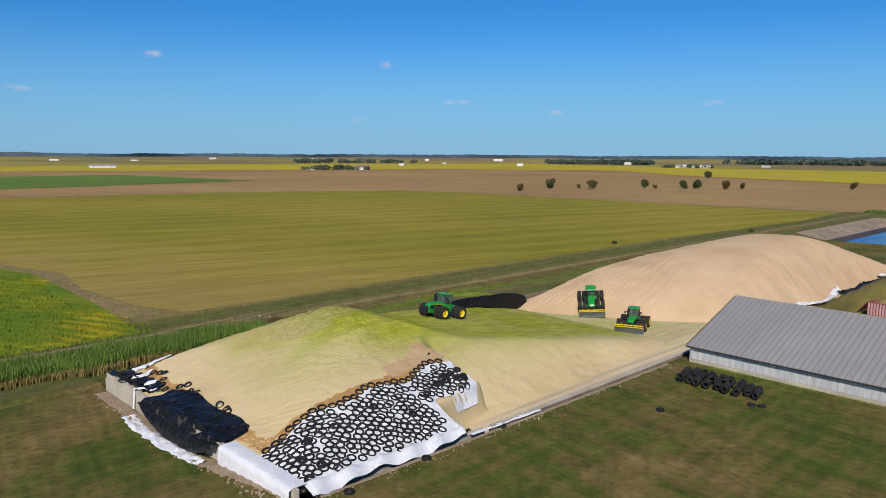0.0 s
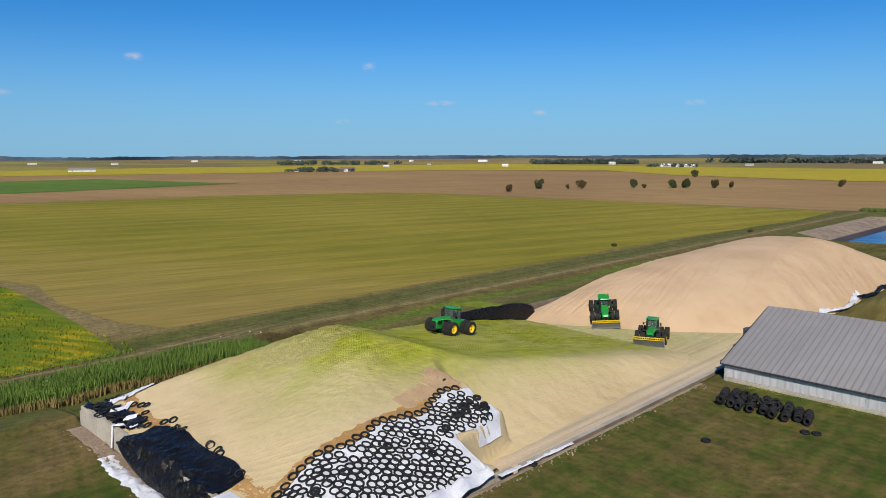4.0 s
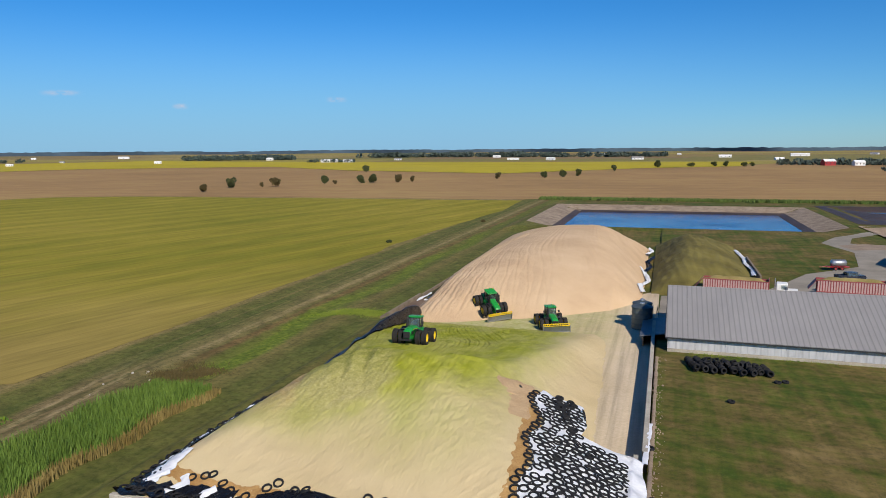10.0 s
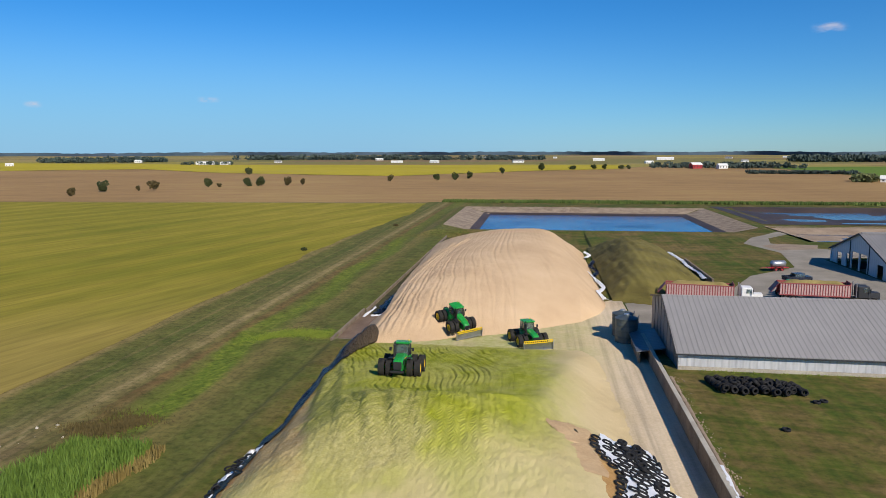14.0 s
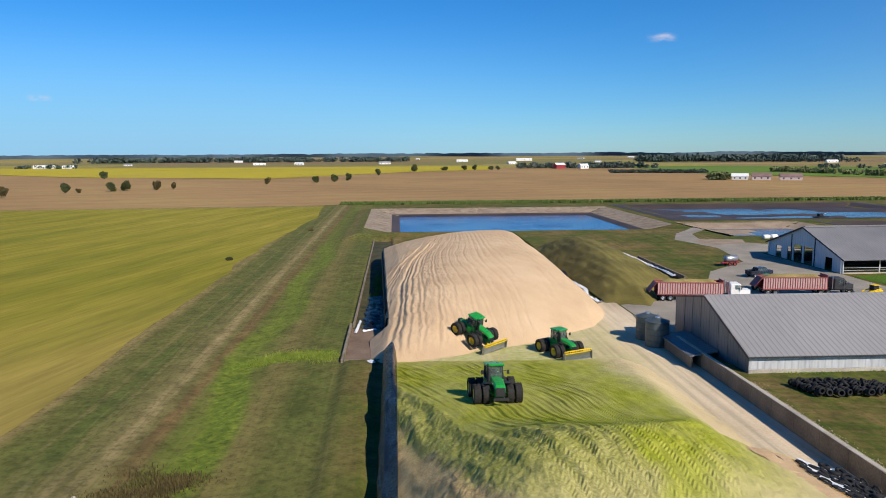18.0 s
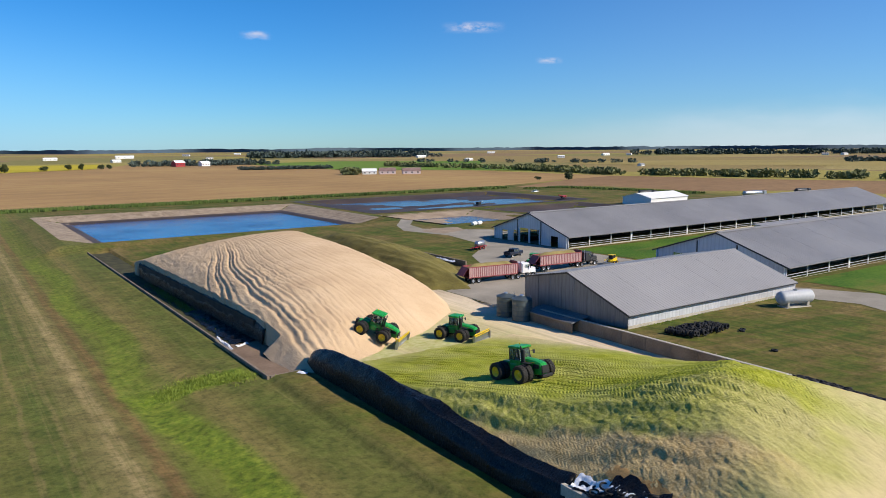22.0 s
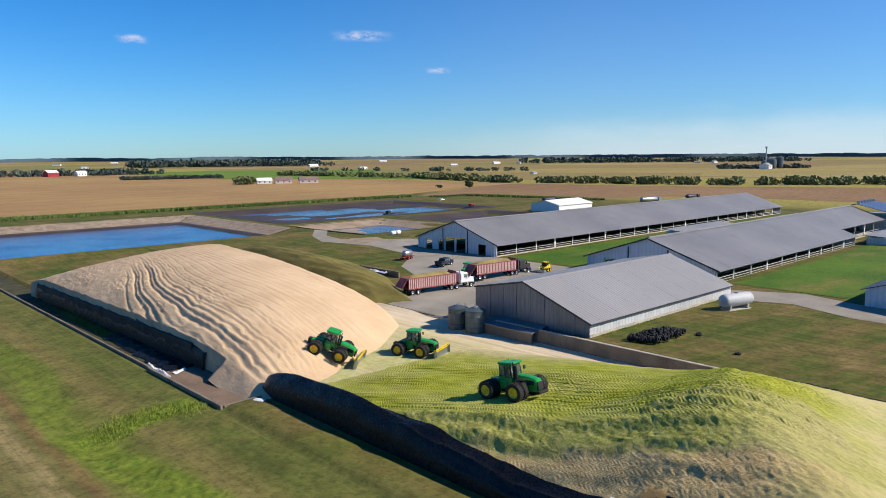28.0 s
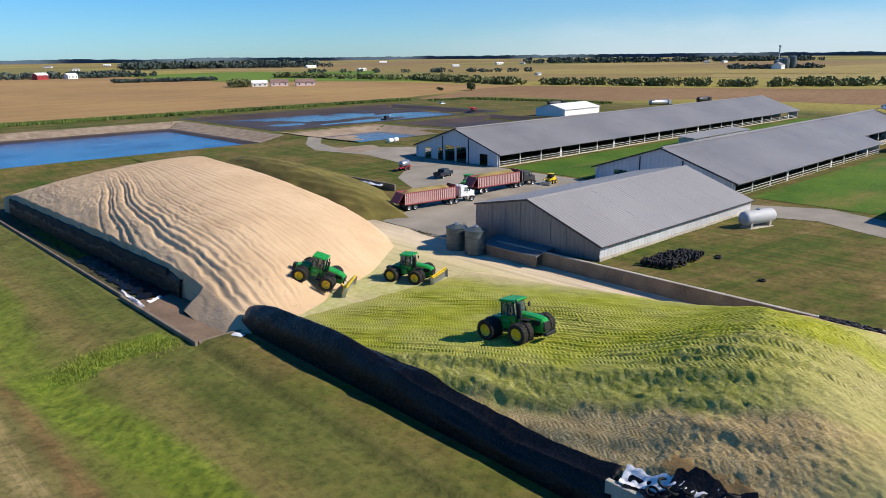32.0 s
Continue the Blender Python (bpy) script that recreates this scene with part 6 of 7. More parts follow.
wood_lot("woods", -1200, 1560, -960, 1660, 30, 17, 110, 1, leaf_hazed, "dark green wood beyond the fields")
wood_lot("woods", -900, 2060, -330, 2130, 40, 20, 150, 2, leaf_hazed, "dark green wood on the horizon")
wood_lot("woods", -420, 2050, -60, 2100, 30, 17, 90, 3, leaf_hazed, "dark green wood on the horizon")
wood_lot("woods", 520, 1790, 1000, 1700, 40, 22, 150, 4, leaf_hazed, "large dark green wood behind the farms")
wood_lot("woods", 620, 1900, 900, 1560, 50, 18, 90, 5, leaf_hazed, "large dark green wood behind the farms")
wood_lot("woods", 1500, 1350, 2100, 820, 40, 20, 150, 6, leaf_hazed, "dark green wood on the horizon")
wood_lot("woods", -1600, 1000, -1500, 1300, 40, 15, 50, 7, leaf_hazed, "dark green wood on the horizon")
wood_lot("hedge", 400, 880, 430, 640, 6, 9, 78, 8, leaf_hedge, "uneven tree row along the field edge", 0.15)
wood_lot("hedge", 432, 640, 400, 470, 6, 9, 85, 9, leaf_hedge, "uneven tree row along the field edge", 0.1)
wood_lot("hedge", 412, 455, 470, 290, 5, 8.5, 102, 10, leaf_hedge, "uneven tree row along the field edge", 0.12)
wood_lot("hedge", 476, 282, 600, 150, 6, 9, 93, 11, leaf_hedge, "uneven tree row along the field edge", 0.2)
wood_lot("hedge", 190, 870, 300, 850, 3, 6, 102, 12, leaf_hazed, "clipped dark hedge strip in the fields")
wood_lot("hedge", 130, 1150, 330, 1120, 16, 12, 68, 13, leaf_hazed, "trees round a far farmstead")
wood_lot("hedge", 216, 640, 232, 665, 7, 9, 20, 14, leaf_hedge, "trees beside a far farmhouse")
wood_lot("hedge", 1020, 560, 1140, 470, 14, 11, 37, 15, leaf_hazed, "trees beside far silos")
wood_lot("hedge", 560, 1080, 760, 760, 20, 9, 57, 16, leaf_hazed, "loose trees in the far fields", 0.3)
wood_lot("hedge", -760, 1330, -640, 1345, 8, 10, 20, 17, leaf_hazed, "trees beside far white sheds")
wood_lot("hedge", -980, 610, -900, 700, 10, 10, 23, 18, leaf_hazed, "trees beside a far farmstead")


def horizon_belt():
    """The last line of woods, with an uneven top."""
    m = Mesh()
    n = 700
    for i in range(n + 1):
        a = radians(-82 + 164 * i / n)
        r = 4300 + 200 * math.sin(i * 0.11)
        top = FIELD + 9 + 11 * float(fbm(i * 0.05, 2.0)) + 5 * float(fbm(i * 0.6, 7.0)) + 3 * random.Random(i).random()
        x, y = -60 + r * math.sin(a), 50 + r * math.cos(a)
        m.v += [(x, y, FIELD - 3), (x, y, top), (x + 40 * math.sin(a), y + 40 * math.cos(a), top - 1), (x + 40 * math.sin(a), y + 40 * math.cos(a), FIELD - 3)]
    m.f = [(4 * i + j, 4 * i + 4 + j, 4 * i + 5 + j, 4 * i + 1 + j) for i in range(n) for j in range(3)]
    return m


tagged(part("backdrop_woods", horizon_belt(), horizon_leaf_hazed, None, "distant line of woods on the horizon, tinted blue for haze"), kind="structure")


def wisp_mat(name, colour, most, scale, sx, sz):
    """Thin cloud, its sunlit white painted as a glow: torn by noise, fading towards its rim."""
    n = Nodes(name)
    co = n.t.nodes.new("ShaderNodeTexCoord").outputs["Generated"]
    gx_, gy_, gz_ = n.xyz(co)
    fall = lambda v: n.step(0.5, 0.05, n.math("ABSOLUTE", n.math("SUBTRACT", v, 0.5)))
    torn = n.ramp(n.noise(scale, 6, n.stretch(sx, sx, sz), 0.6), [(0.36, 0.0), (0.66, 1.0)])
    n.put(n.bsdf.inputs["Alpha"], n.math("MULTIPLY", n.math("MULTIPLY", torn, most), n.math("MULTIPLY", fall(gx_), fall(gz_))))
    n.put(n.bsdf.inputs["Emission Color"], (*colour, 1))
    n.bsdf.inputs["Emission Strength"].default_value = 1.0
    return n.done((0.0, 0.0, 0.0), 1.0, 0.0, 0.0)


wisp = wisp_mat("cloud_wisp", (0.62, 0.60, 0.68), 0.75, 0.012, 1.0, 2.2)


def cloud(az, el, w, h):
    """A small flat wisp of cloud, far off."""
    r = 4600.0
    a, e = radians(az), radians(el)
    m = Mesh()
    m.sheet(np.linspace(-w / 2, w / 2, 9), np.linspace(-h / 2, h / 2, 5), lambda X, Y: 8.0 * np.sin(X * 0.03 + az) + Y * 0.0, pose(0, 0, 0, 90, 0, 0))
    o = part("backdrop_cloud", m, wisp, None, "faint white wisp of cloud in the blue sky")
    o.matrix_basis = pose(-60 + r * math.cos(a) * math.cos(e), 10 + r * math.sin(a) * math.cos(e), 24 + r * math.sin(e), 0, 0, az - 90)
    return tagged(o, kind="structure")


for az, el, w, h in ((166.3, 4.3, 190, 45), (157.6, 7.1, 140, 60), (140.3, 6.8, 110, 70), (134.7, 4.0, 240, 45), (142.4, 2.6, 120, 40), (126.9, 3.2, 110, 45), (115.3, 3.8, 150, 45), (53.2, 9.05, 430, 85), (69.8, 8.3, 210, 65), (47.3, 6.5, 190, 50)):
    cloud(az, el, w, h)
# Glowing sheet for the pale cloud veil; its high part brightens the north-eastern sky.
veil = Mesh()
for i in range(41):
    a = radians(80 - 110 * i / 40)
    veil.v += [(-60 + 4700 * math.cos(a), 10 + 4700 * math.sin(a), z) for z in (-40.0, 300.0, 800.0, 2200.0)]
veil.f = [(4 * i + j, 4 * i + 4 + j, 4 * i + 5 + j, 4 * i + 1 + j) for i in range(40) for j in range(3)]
# Added blue glowing sheet: paints haze and tones down the bright western horizon.
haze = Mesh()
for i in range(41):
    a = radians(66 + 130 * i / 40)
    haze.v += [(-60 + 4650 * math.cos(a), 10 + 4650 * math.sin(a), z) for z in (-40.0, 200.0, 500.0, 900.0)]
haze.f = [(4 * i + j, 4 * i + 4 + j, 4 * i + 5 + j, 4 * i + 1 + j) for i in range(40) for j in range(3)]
hn = Nodes("blue_haze_glow")
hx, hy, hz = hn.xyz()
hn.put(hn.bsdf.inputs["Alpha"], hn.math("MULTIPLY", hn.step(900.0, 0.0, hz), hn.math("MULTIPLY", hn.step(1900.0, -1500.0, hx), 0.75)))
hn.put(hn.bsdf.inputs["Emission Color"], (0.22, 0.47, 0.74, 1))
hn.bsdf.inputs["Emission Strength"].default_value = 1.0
setting("backdrop_haze_glow", haze, hn.done((0.0, 0.0, 0.0), 1.0, 0.0, 0.0), "glowing blue sheet painted as haze over the western horizon")
vn = Nodes("glowing_cloud_veil")
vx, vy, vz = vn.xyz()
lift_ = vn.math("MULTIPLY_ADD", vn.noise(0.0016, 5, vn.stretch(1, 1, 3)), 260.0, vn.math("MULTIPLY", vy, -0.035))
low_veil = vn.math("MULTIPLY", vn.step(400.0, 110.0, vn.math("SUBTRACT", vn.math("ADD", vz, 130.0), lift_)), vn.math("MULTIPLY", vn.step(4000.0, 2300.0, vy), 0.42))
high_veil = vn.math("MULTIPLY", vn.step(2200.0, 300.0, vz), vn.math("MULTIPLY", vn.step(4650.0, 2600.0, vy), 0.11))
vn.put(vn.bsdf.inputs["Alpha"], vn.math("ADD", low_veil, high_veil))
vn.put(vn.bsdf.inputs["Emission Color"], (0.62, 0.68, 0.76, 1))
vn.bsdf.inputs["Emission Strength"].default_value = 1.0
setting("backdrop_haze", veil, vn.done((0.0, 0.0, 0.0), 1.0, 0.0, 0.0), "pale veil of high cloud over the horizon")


def blades(name, n, place, h, w, material, label, seed, lean=0.25):
    """Upright blades: each a bent, tapered strip."""
    rng = random.Random(seed)
    m = Mesh()
    rows = [(*place(rng), rng.uniform(0.6, 1.1), rng.uniform(0, 6.3), rng.uniform(-lean, lean), rng.uniform(-lean, lean)) for _ in range(n)]
    zs = ground_z(np.array([r[0] for r in rows]), np.array([r[1] for r in rows])) - 0.05
    for (x, y, k, tall, a, lx, ly), z in zip(rows, zs.tolist()):
        hh = h * k * tall
        dx, dy, lx, ly = math.cos(a) * w / 2, math.sin(a) * w / 2, lx * hh, ly * hh
        i = len(m.v)
        m.v += [(x - dx, y - dy, z), (x + dx, y + dy, z), (x + dx * 0.7 + lx * 0.3, y + dy * 0.7 + ly * 0.3, z + hh * 0.6), (x - dx * 0.7 + lx * 0.3, y - dy * 0.7 + ly * 0.3, z + hh * 0.6), (x + lx, y + ly, z + hh)]
        m.f += [(i, i + 1, i + 2, i + 3), (i + 3, i + 2, i + 4)]
    return tagged(part(name, m, material, None, label), category="plants", kind="stuff")


def reed_bed(lo, hi):
    def place(r):
        y = 0 + 56 * r.random() ** 0.9
        return r.uniform(lo, hi) + 0.6 * math.sin(y * 0.5), y, 1.0 - 0.5 * max(0, (y - 48) / 14)
    return place


blades("reeds", 24000, reed_bed(-96.2, -88.2), 1.9, 0.14, reed, "tall dense green reeds in the ditch", 21)
blades("reeds", 3500, reed_bed(-88.5, -86.9), 1.1, 0.12, reed_dry, "dry yellow reeds along the ditch edge", 22)
blades("reeds", 4200, lambda r: (lambda a, b: (-95.5 + a * 1.6 + 1.2 * math.sin(b * 2), 61.5 + b * 1.8, 0.9 - 0.15 * abs(a)))(r.gauss(0, 1), r.gauss(0, 1)), 0.6, 0.10, leaf_dry, "dry brown weeds beyond the reeds", 23)
blades("tall_grass", 3600, lambda r: (lambda f: (-94 + 10 * f + r.gauss(0, 1.0), 96.2 + 2.4 * math.sin(f * 3) + r.gauss(0, 1.1), 1.0))(r.random()), 0.34, 0.09, lush, "bright green tall grass in a wet hollow", 24, 0.7)
blades("weeds", 1500, lambda r: (-79.3 + r.gauss(0, 0.5), 145 + r.gauss(0, 11), 1.0), 0.75, 0.12, reed, "green weeds in the drain channel", 26)
blades("corn_strip", 14000, lambda r: (r.uniform(-104, 190), 378 + r.uniform(-5, 6), 1.0), 1.5, 0.5, corn, "strip of standing corn beyond the lagoons", 27)
blades("corn_strip", 3000, lambda r: (lambda f: (196 + 26 * f + r.uniform(-4, 4), 362 - 110 * f, 1.0))(r.random()), 1.4, 0.5, corn, "strip of standing corn beyond the basins", 28)
blades("weeds", 1500, lambda r: (r.uniform(-105.5, -103), r.uniform(-10, 43), 1.0), 0.4, 0.2, reed, "green weeds along the crop edge", 29)
blades("crop", 9000, lambda r: (lambda x: (x, r.uniform(-8, 42 + 1.5 * math.sin(x * 0.1)), 1.0))(r.uniform(-175, -104)), 0.5, 0.25, crop_patch, "weedy green crop standing in the field", 30)
blades("weeds", 900, lambda r: (r.uniform(-35, 2), 78.5 + r.gauss(0, 0.3), 1.0), 0.22, 0.10, lush, "green grass along the shed footing", 31)


# ---- far farms ----
def house(x, y, w, d, h, rz, wall_material, roof_material, label, name="farmhouse", cat="house"):
    o = thing(name, at(x, y, FIELD - 0.1, rz), label, cat, "far farm buildings")
    for gx_ in (-w / 2, w / 2 - 0.2):
        gable_wall("gable_wall", gx_, -d / 2, d / 2, 0, 0, h + d * 0.28, h, h, [], wall_material, o)
    for s in (-1, 1):
        part("wall", Mesh().box(-w / 2 + 0.2, w / 2 - 0.2, s * d / 2 - 0.1, s * d / 2 + 0.1, 0, h), wall_material, o)
        roof_slab("roof", -w / 2 - 0.4, w / 2 + 0.4, s * (d / 2 + 0.5), h - 0.15, 0, h + d * 0.28 + 0.05, roof_material, o)
        for i in range(3):
            xx = -w / 2 + w * (i + 0.5) / 3
            part("window", Mesh().box(xx - 0.7, xx + 0.7, s * (d / 2 + 0.12) - 0.02, s * (d / 2 + 0.12) + 0.02, h * 0.35, h * 0.75), trim_dark, o)
    return o


for x, y, w, d, h, rz, wm, rm, label in [
        (178, 1112, 16, 11, 6, 20, red_paint, white_paint, "red barn with a pale roof in the far fields"), (215, 1108, 14, 9, 5, 15, white_paint, white_paint, "white farmhouse among far trees"),
        (240, 648, 14, 9, 3.2, -25, white_paint, white_paint, "white low shed in the far fields"), (256, 640, 16, 10, 3.6, -25, pale_paint, red_roof, "far farmhouse with a brown roof"), (277, 628, 18, 10, 3.4, -25, pale_paint, red_roof, "long far house with a brown roof"),
        (-700, 1337, 34, 11, 3.6, 8, white_paint, white_paint, "long white livestock shed in the distance"), (-660, 1342, 20, 9, 3.6, 8, white_paint, white_paint, "white livestock shed in the distance"),
        (-985, 1585, 15, 9, 4.5, 0, white_paint, white_paint, "white shed before the far wood"), (-960, 640, 14, 6, 2.1, 30, white_paint, white_paint, "white farm shed in the distance"), (-920, 705, 22, 12, 4, 30, white_paint, red_roof, "far farmhouse with a brown roof"),
        (-1250, 420, 40, 10, 3, 70, white_paint, roof_x, "long pale livestock shed in the distance"), (-1180, 1010, 12, 5, 3.1, 30, white_paint, white_paint, "white farm shed in the distance"), (-1330, 1280, 9, 5, 3.1, 30, white_paint, roof_x, "white farm shed in the distance"),
        (1060, 505, 26, 14, 6, 10, white_paint, roof_x, "white shed beside far silos"), (640, 640, 10, 5, 2.1, 10, white_paint, roof_x, "white farm shed in the distance"), (720, 1120, 16, 7, 2.7, 0, white_paint, white_paint, "white farm shed in the distance"),
        (860, 1500, 25, 9, 3.6, 0, white_paint, white_paint, "white farm shed in the distance"), (1350, 1350, 25, 9, 3.6, 0, white_paint, white_paint, "white farm shed in the distance"), (100, 1900, 29, 10, 4.2, 0, white_paint, white_paint, "white farm shed in the distance"),
        (300, 2100, 46, 11, 4.8, 0, white_paint, white_paint, "long white shed near the horizon"), (-500, 2000, 21, 9, 3.6, 0, white_paint, white_paint, "white farm shed in the distance"), (-230, 2350, 29, 11, 4.8, 0, white_paint, white_paint, "white farm shed near the horizon"),
        (420, 1750, 16, 7, 3.6, 0, white_paint, roof_x, "white farm shed in the distance"), (1700, 900, 21, 8, 3.6, 0, white_paint, roof_x, "white farm shed in the distance"), (-1700, 1900, 33, 11, 4.2, 20, white_paint, white_paint, "white farm shed near the horizon")]:
    house(x, y, w, d, h, rz, wm, rm, label, "farm_shed" if "shed" in label or "barn" in label else "farmhouse", "shed" if "shed" in label or "barn" in label else "house")
far_rng = random.Random(77)
for k in range(26):  # white farmsteads scattered before the horizon
    a, r = radians(24 + 142 * (k + far_rng.uniform(0.1, 0.9)) / 26), far_rng.uniform(1500, 2900)
    w = far_rng.uniform(11, 28)
    house(-60 + r * math.cos(a), 10 + r * math.sin(a), w, far_rng.uniform(6, 10), far_rng.uniform(2.6, 4.0), math.degrees(a) - 90 + far_rng.uniform(-25, 25), white_paint, white_paint if k % 3 else roof_x, "small white farm shed before the horizon", "farm_shed", "shed")
for i, (x, y, r, h) in enumerate(((1085, 505, 6, 15), (1094, 512, 6, 15), (1103, 500, 5, 18), (1076, 515, 4, 12))):
    o = thing("grain_silo", at(x, y, FIELD), "round grey grain silo far off", "silo", "far grain silos")
    part("shell", Mesh().lathe([(0, 0), (r, 0), (r, h), (0.5, h + r * 0.5), (0, h + r * 0.5)], 16), galvanised, o)
mast = thing("grain_elevator", at(1096, 520, FIELD), "tall thin grain elevator mast far off", "mast")
part("mast", Mesh().box(-0.8, 0.8, -0.8, 0.8, 0, 34), steel, mast)
part("head", Mesh().box(-1.6, 1.6, -1.4, 1.4, 33, 36), steel, mast)


def far_truck(x, y, rz, label, material, length=12.0):
    o = thing("tank_truck", at(x, y, -2.1, rz), label, "truck", "far trucks by the basins")
    part("tank", Mesh().lathe([(0, 0), (1.0, 0.1), (1.25, 0.5), (1.25, length - 0.5), (1.0, length - 0.1), (0, length)], 14, pose(-length, 0, 2.1, 0, 90, 0)), material, o, "", True)
    part("cab", Mesh().box(0.6, 2.6, -1.2, 1.2, 0.9, 3.1, None, 0.15), material, o)
    part("chassis", Mesh().box(-length, 3.6, -0.4, 0.4, 0.7, 1.0), black_paint, o)
    for xx in (-length + 1, -length + 2.3, -0.8, 2.9):
        for yy in (-1.0, 1.0):
            wheel(o, xx, yy, 0.52, 0.52, 0.4, 1, steel, False)
    return o


far_truck(236, 226, -12, "silver tank truck parked beyond the barns", steel)
far_truck(272, 222, -10, "dark tank truck beyond the barns", trim_dark, 8)
far_truck(196, 264, -14, "dark tank truck behind the white shed", trim_dark, 8)
pump = thing("pump_raft", at(93.8, 281, -2.45, 20), "dark floating pump raft on the basin", "raft")
part("deck", Mesh().box(-3, 3, -1.4, 1.4, 0.0, 0.35, None, 0.05), black_paint, pump)
part("engine", Mesh().box(-1.6, 0.8, -0.7, 0.7, 0.35, 1.5, None, 0.08), black_paint, pump)
part("outlet_pipe", Mesh().cyl((0.8, 0, 0.9), (3.4, 0, 1.6), 0.15, n=8), steel, pump)
boom = thing("slurry_pump", at(139, 272, -1.0, 20), "red slurry pump on a trailer at the basin's edge", "pump")
part("boom", Mesh().box(-5, 3, -0.15, 0.15, 0.9, 1.3, pose(0, 0, 0, 0, 10, 0)), red_paint, boom)
part("frame", Mesh().box(-1, 2.5, -0.9, 0.9, 0.6, 1.4, None, 0.06), red_paint, boom)
for yy in (-1.0, 1.0):
    wheel(boom, 1.0, yy, 0.6, 0.6, 0.4, 1, red_paint, False)



# ---- tyres, loose sheets and litter ----
ring = Mesh()
ring.lathe([(0.395, 0.0), (0.385, 0.08), (0.33, 0.115), (0.265, 0.08), (0.25, 0.0), (0.395, 0.0)], 18)
ring_mesh = ring.data("tyre_ring", rubber, True)
whole = Mesh()
whole.lathe([(0.19, -0.09), (0.28, -0.115), (0.36, -0.10), (0.385, -0.06), (0.385, 0.06), (0.36, 0.10), (0.28, 0.115), (0.19, 0.09), (0.22, 0.0), (0.19, -0.09)], 20)
whole_mesh = whole.data("tyre", rubber, True)


def lay(mesh, x, y, z, tilt_x, tilt_y, name, label, group, lift=0.0, spin=0.0):
    o = new(name, mesh)
    o.matrix_basis = pose(x, y, z + lift, tilt_x, tilt_y, spin)
    return tagged(o, label, "tyre", group)


def slope_at(fz, x, y):
    e = 0.3
    gx_ = (float(fz(np.array(x + e), np.array(y))) - float(fz(np.array(x - e), np.array(y)))) / (2 * e)
    gy_ = (float(fz(np.array(x), np.array(y + e))) - float(fz(np.array(x), np.array(y - e)))) / (2 * e)
    return math.degrees(math.atan(gy_)), -math.degrees(math.atan(gx_))


rng = random.Random(5)
count = 0
spare = Mesh()
for j in range(34):
    y = 28.4 + j * 0.63
    for i in range(14):
        x = -40.45 - (i + 0.5 * (j % 2)) * 0.70
        if x < float(tarp_left_edge(y)) + 0.15 or (y > 43.4 and x > -44.9) or (y > 49.9):
            continue
        bare = math.sin(x * 1.3 + 2) * math.cos(y * 0.8) > 0.85 and rng.random() < 0.6
        if bare or (x > -41.0 and rng.random() < 0.5):
            continue
        xx, yy = x + rng.gauss(0, 0.085) + 0.02 * (y - 28), y + rng.gauss(0, 0.085) + 0.1 * math.sin(x)
        tx, ty = slope_at(pile_one, xx, yy)
        if count >= 290:
            spare.add(ring.v, ring.f, pose(xx, yy, float(pile_one(np.array(xx), np.array(yy))) + 0.13, tx + rng.gauss(0, 4), ty + rng.gauss(0, 4), 0))
            continue
        lay(ring_mesh, xx, yy, float(pile_one(np.array(xx), np.array(yy))) + 0.13, tx + rng.gauss(0, 4), ty + rng.gauss(0, 4), "tyre_ring", "black cut tyre ring lying on the white sheet", "tyre rings on the white sheet")
        count += 1
if spare.v:
    tagged(part("tyre_rings", spare, rubber, None, "black cut tyre rings on the far end of the white sheet", True), category="tyres", kind="stuff")
for k in range(26):  # a line of rings along the upper edge of the sheet, half on the bare silage
    y = 28.8 + k * 0.82
    x = float(tarp_left_edge(y)) - 0.25 + rng.gauss(0, 0.1)
    tx, ty = slope_at(pile_one, x, y)
    lay(ring_mesh, x, y, float(pile_one(np.array(x), np.array(y))) + 0.1, tx, ty, "tyre_ring", "black tyre ring at the edge of the white sheet", "tyre rings along the sheet edge")
for k in range(10):
    x, y = rng.uniform(-47.2, -44.8), rng.uniform(45.5, 50)
    lay(whole_mesh, x, y, float(pile_one(np.array(x), np.array(y))) + 0.25, rng.uniform(-20, 20), rng.uniform(0, 30), "tyre", "whole black tyre heaped on the sheet's corner", "loose whole tyres")
for x, y in ((-44.6, 31.2), (-42.9, 29.6), (-41.6, 30.4), (-40.9, 28.9), (-45.6, 38.5), (-45.2, 44.3), (-43.4, 41.0)):
    tx, ty = slope_at(pile_one, x, y)
    lay(whole_mesh, x, y, float(pile_one(np.array(x), np.array(y))) + 0.22, tx, ty, "tyre", "whole black tyre on the white sheet", "loose whole tyres")
# rings on the bare silage edge at the front
for k in range(22):
    x = -71.5 + k * 0.95 + rng.gauss(0, 0.25)
    y = 29.6 + 0.8 * math.sin(k * 0.9) + rng.gauss(0, 0.2)
    tx, ty = slope_at(pile_one, x, y)
    lay(ring_mesh, x, y, float(pile_one(np.array(x), np.array(y))) + 0.08, tx + rng.gauss(0, 12), ty + rng.gauss(0, 12), "tyre_ring", "black tyre ring on the bare front edge of the pile", "tyre rings on the front edge")


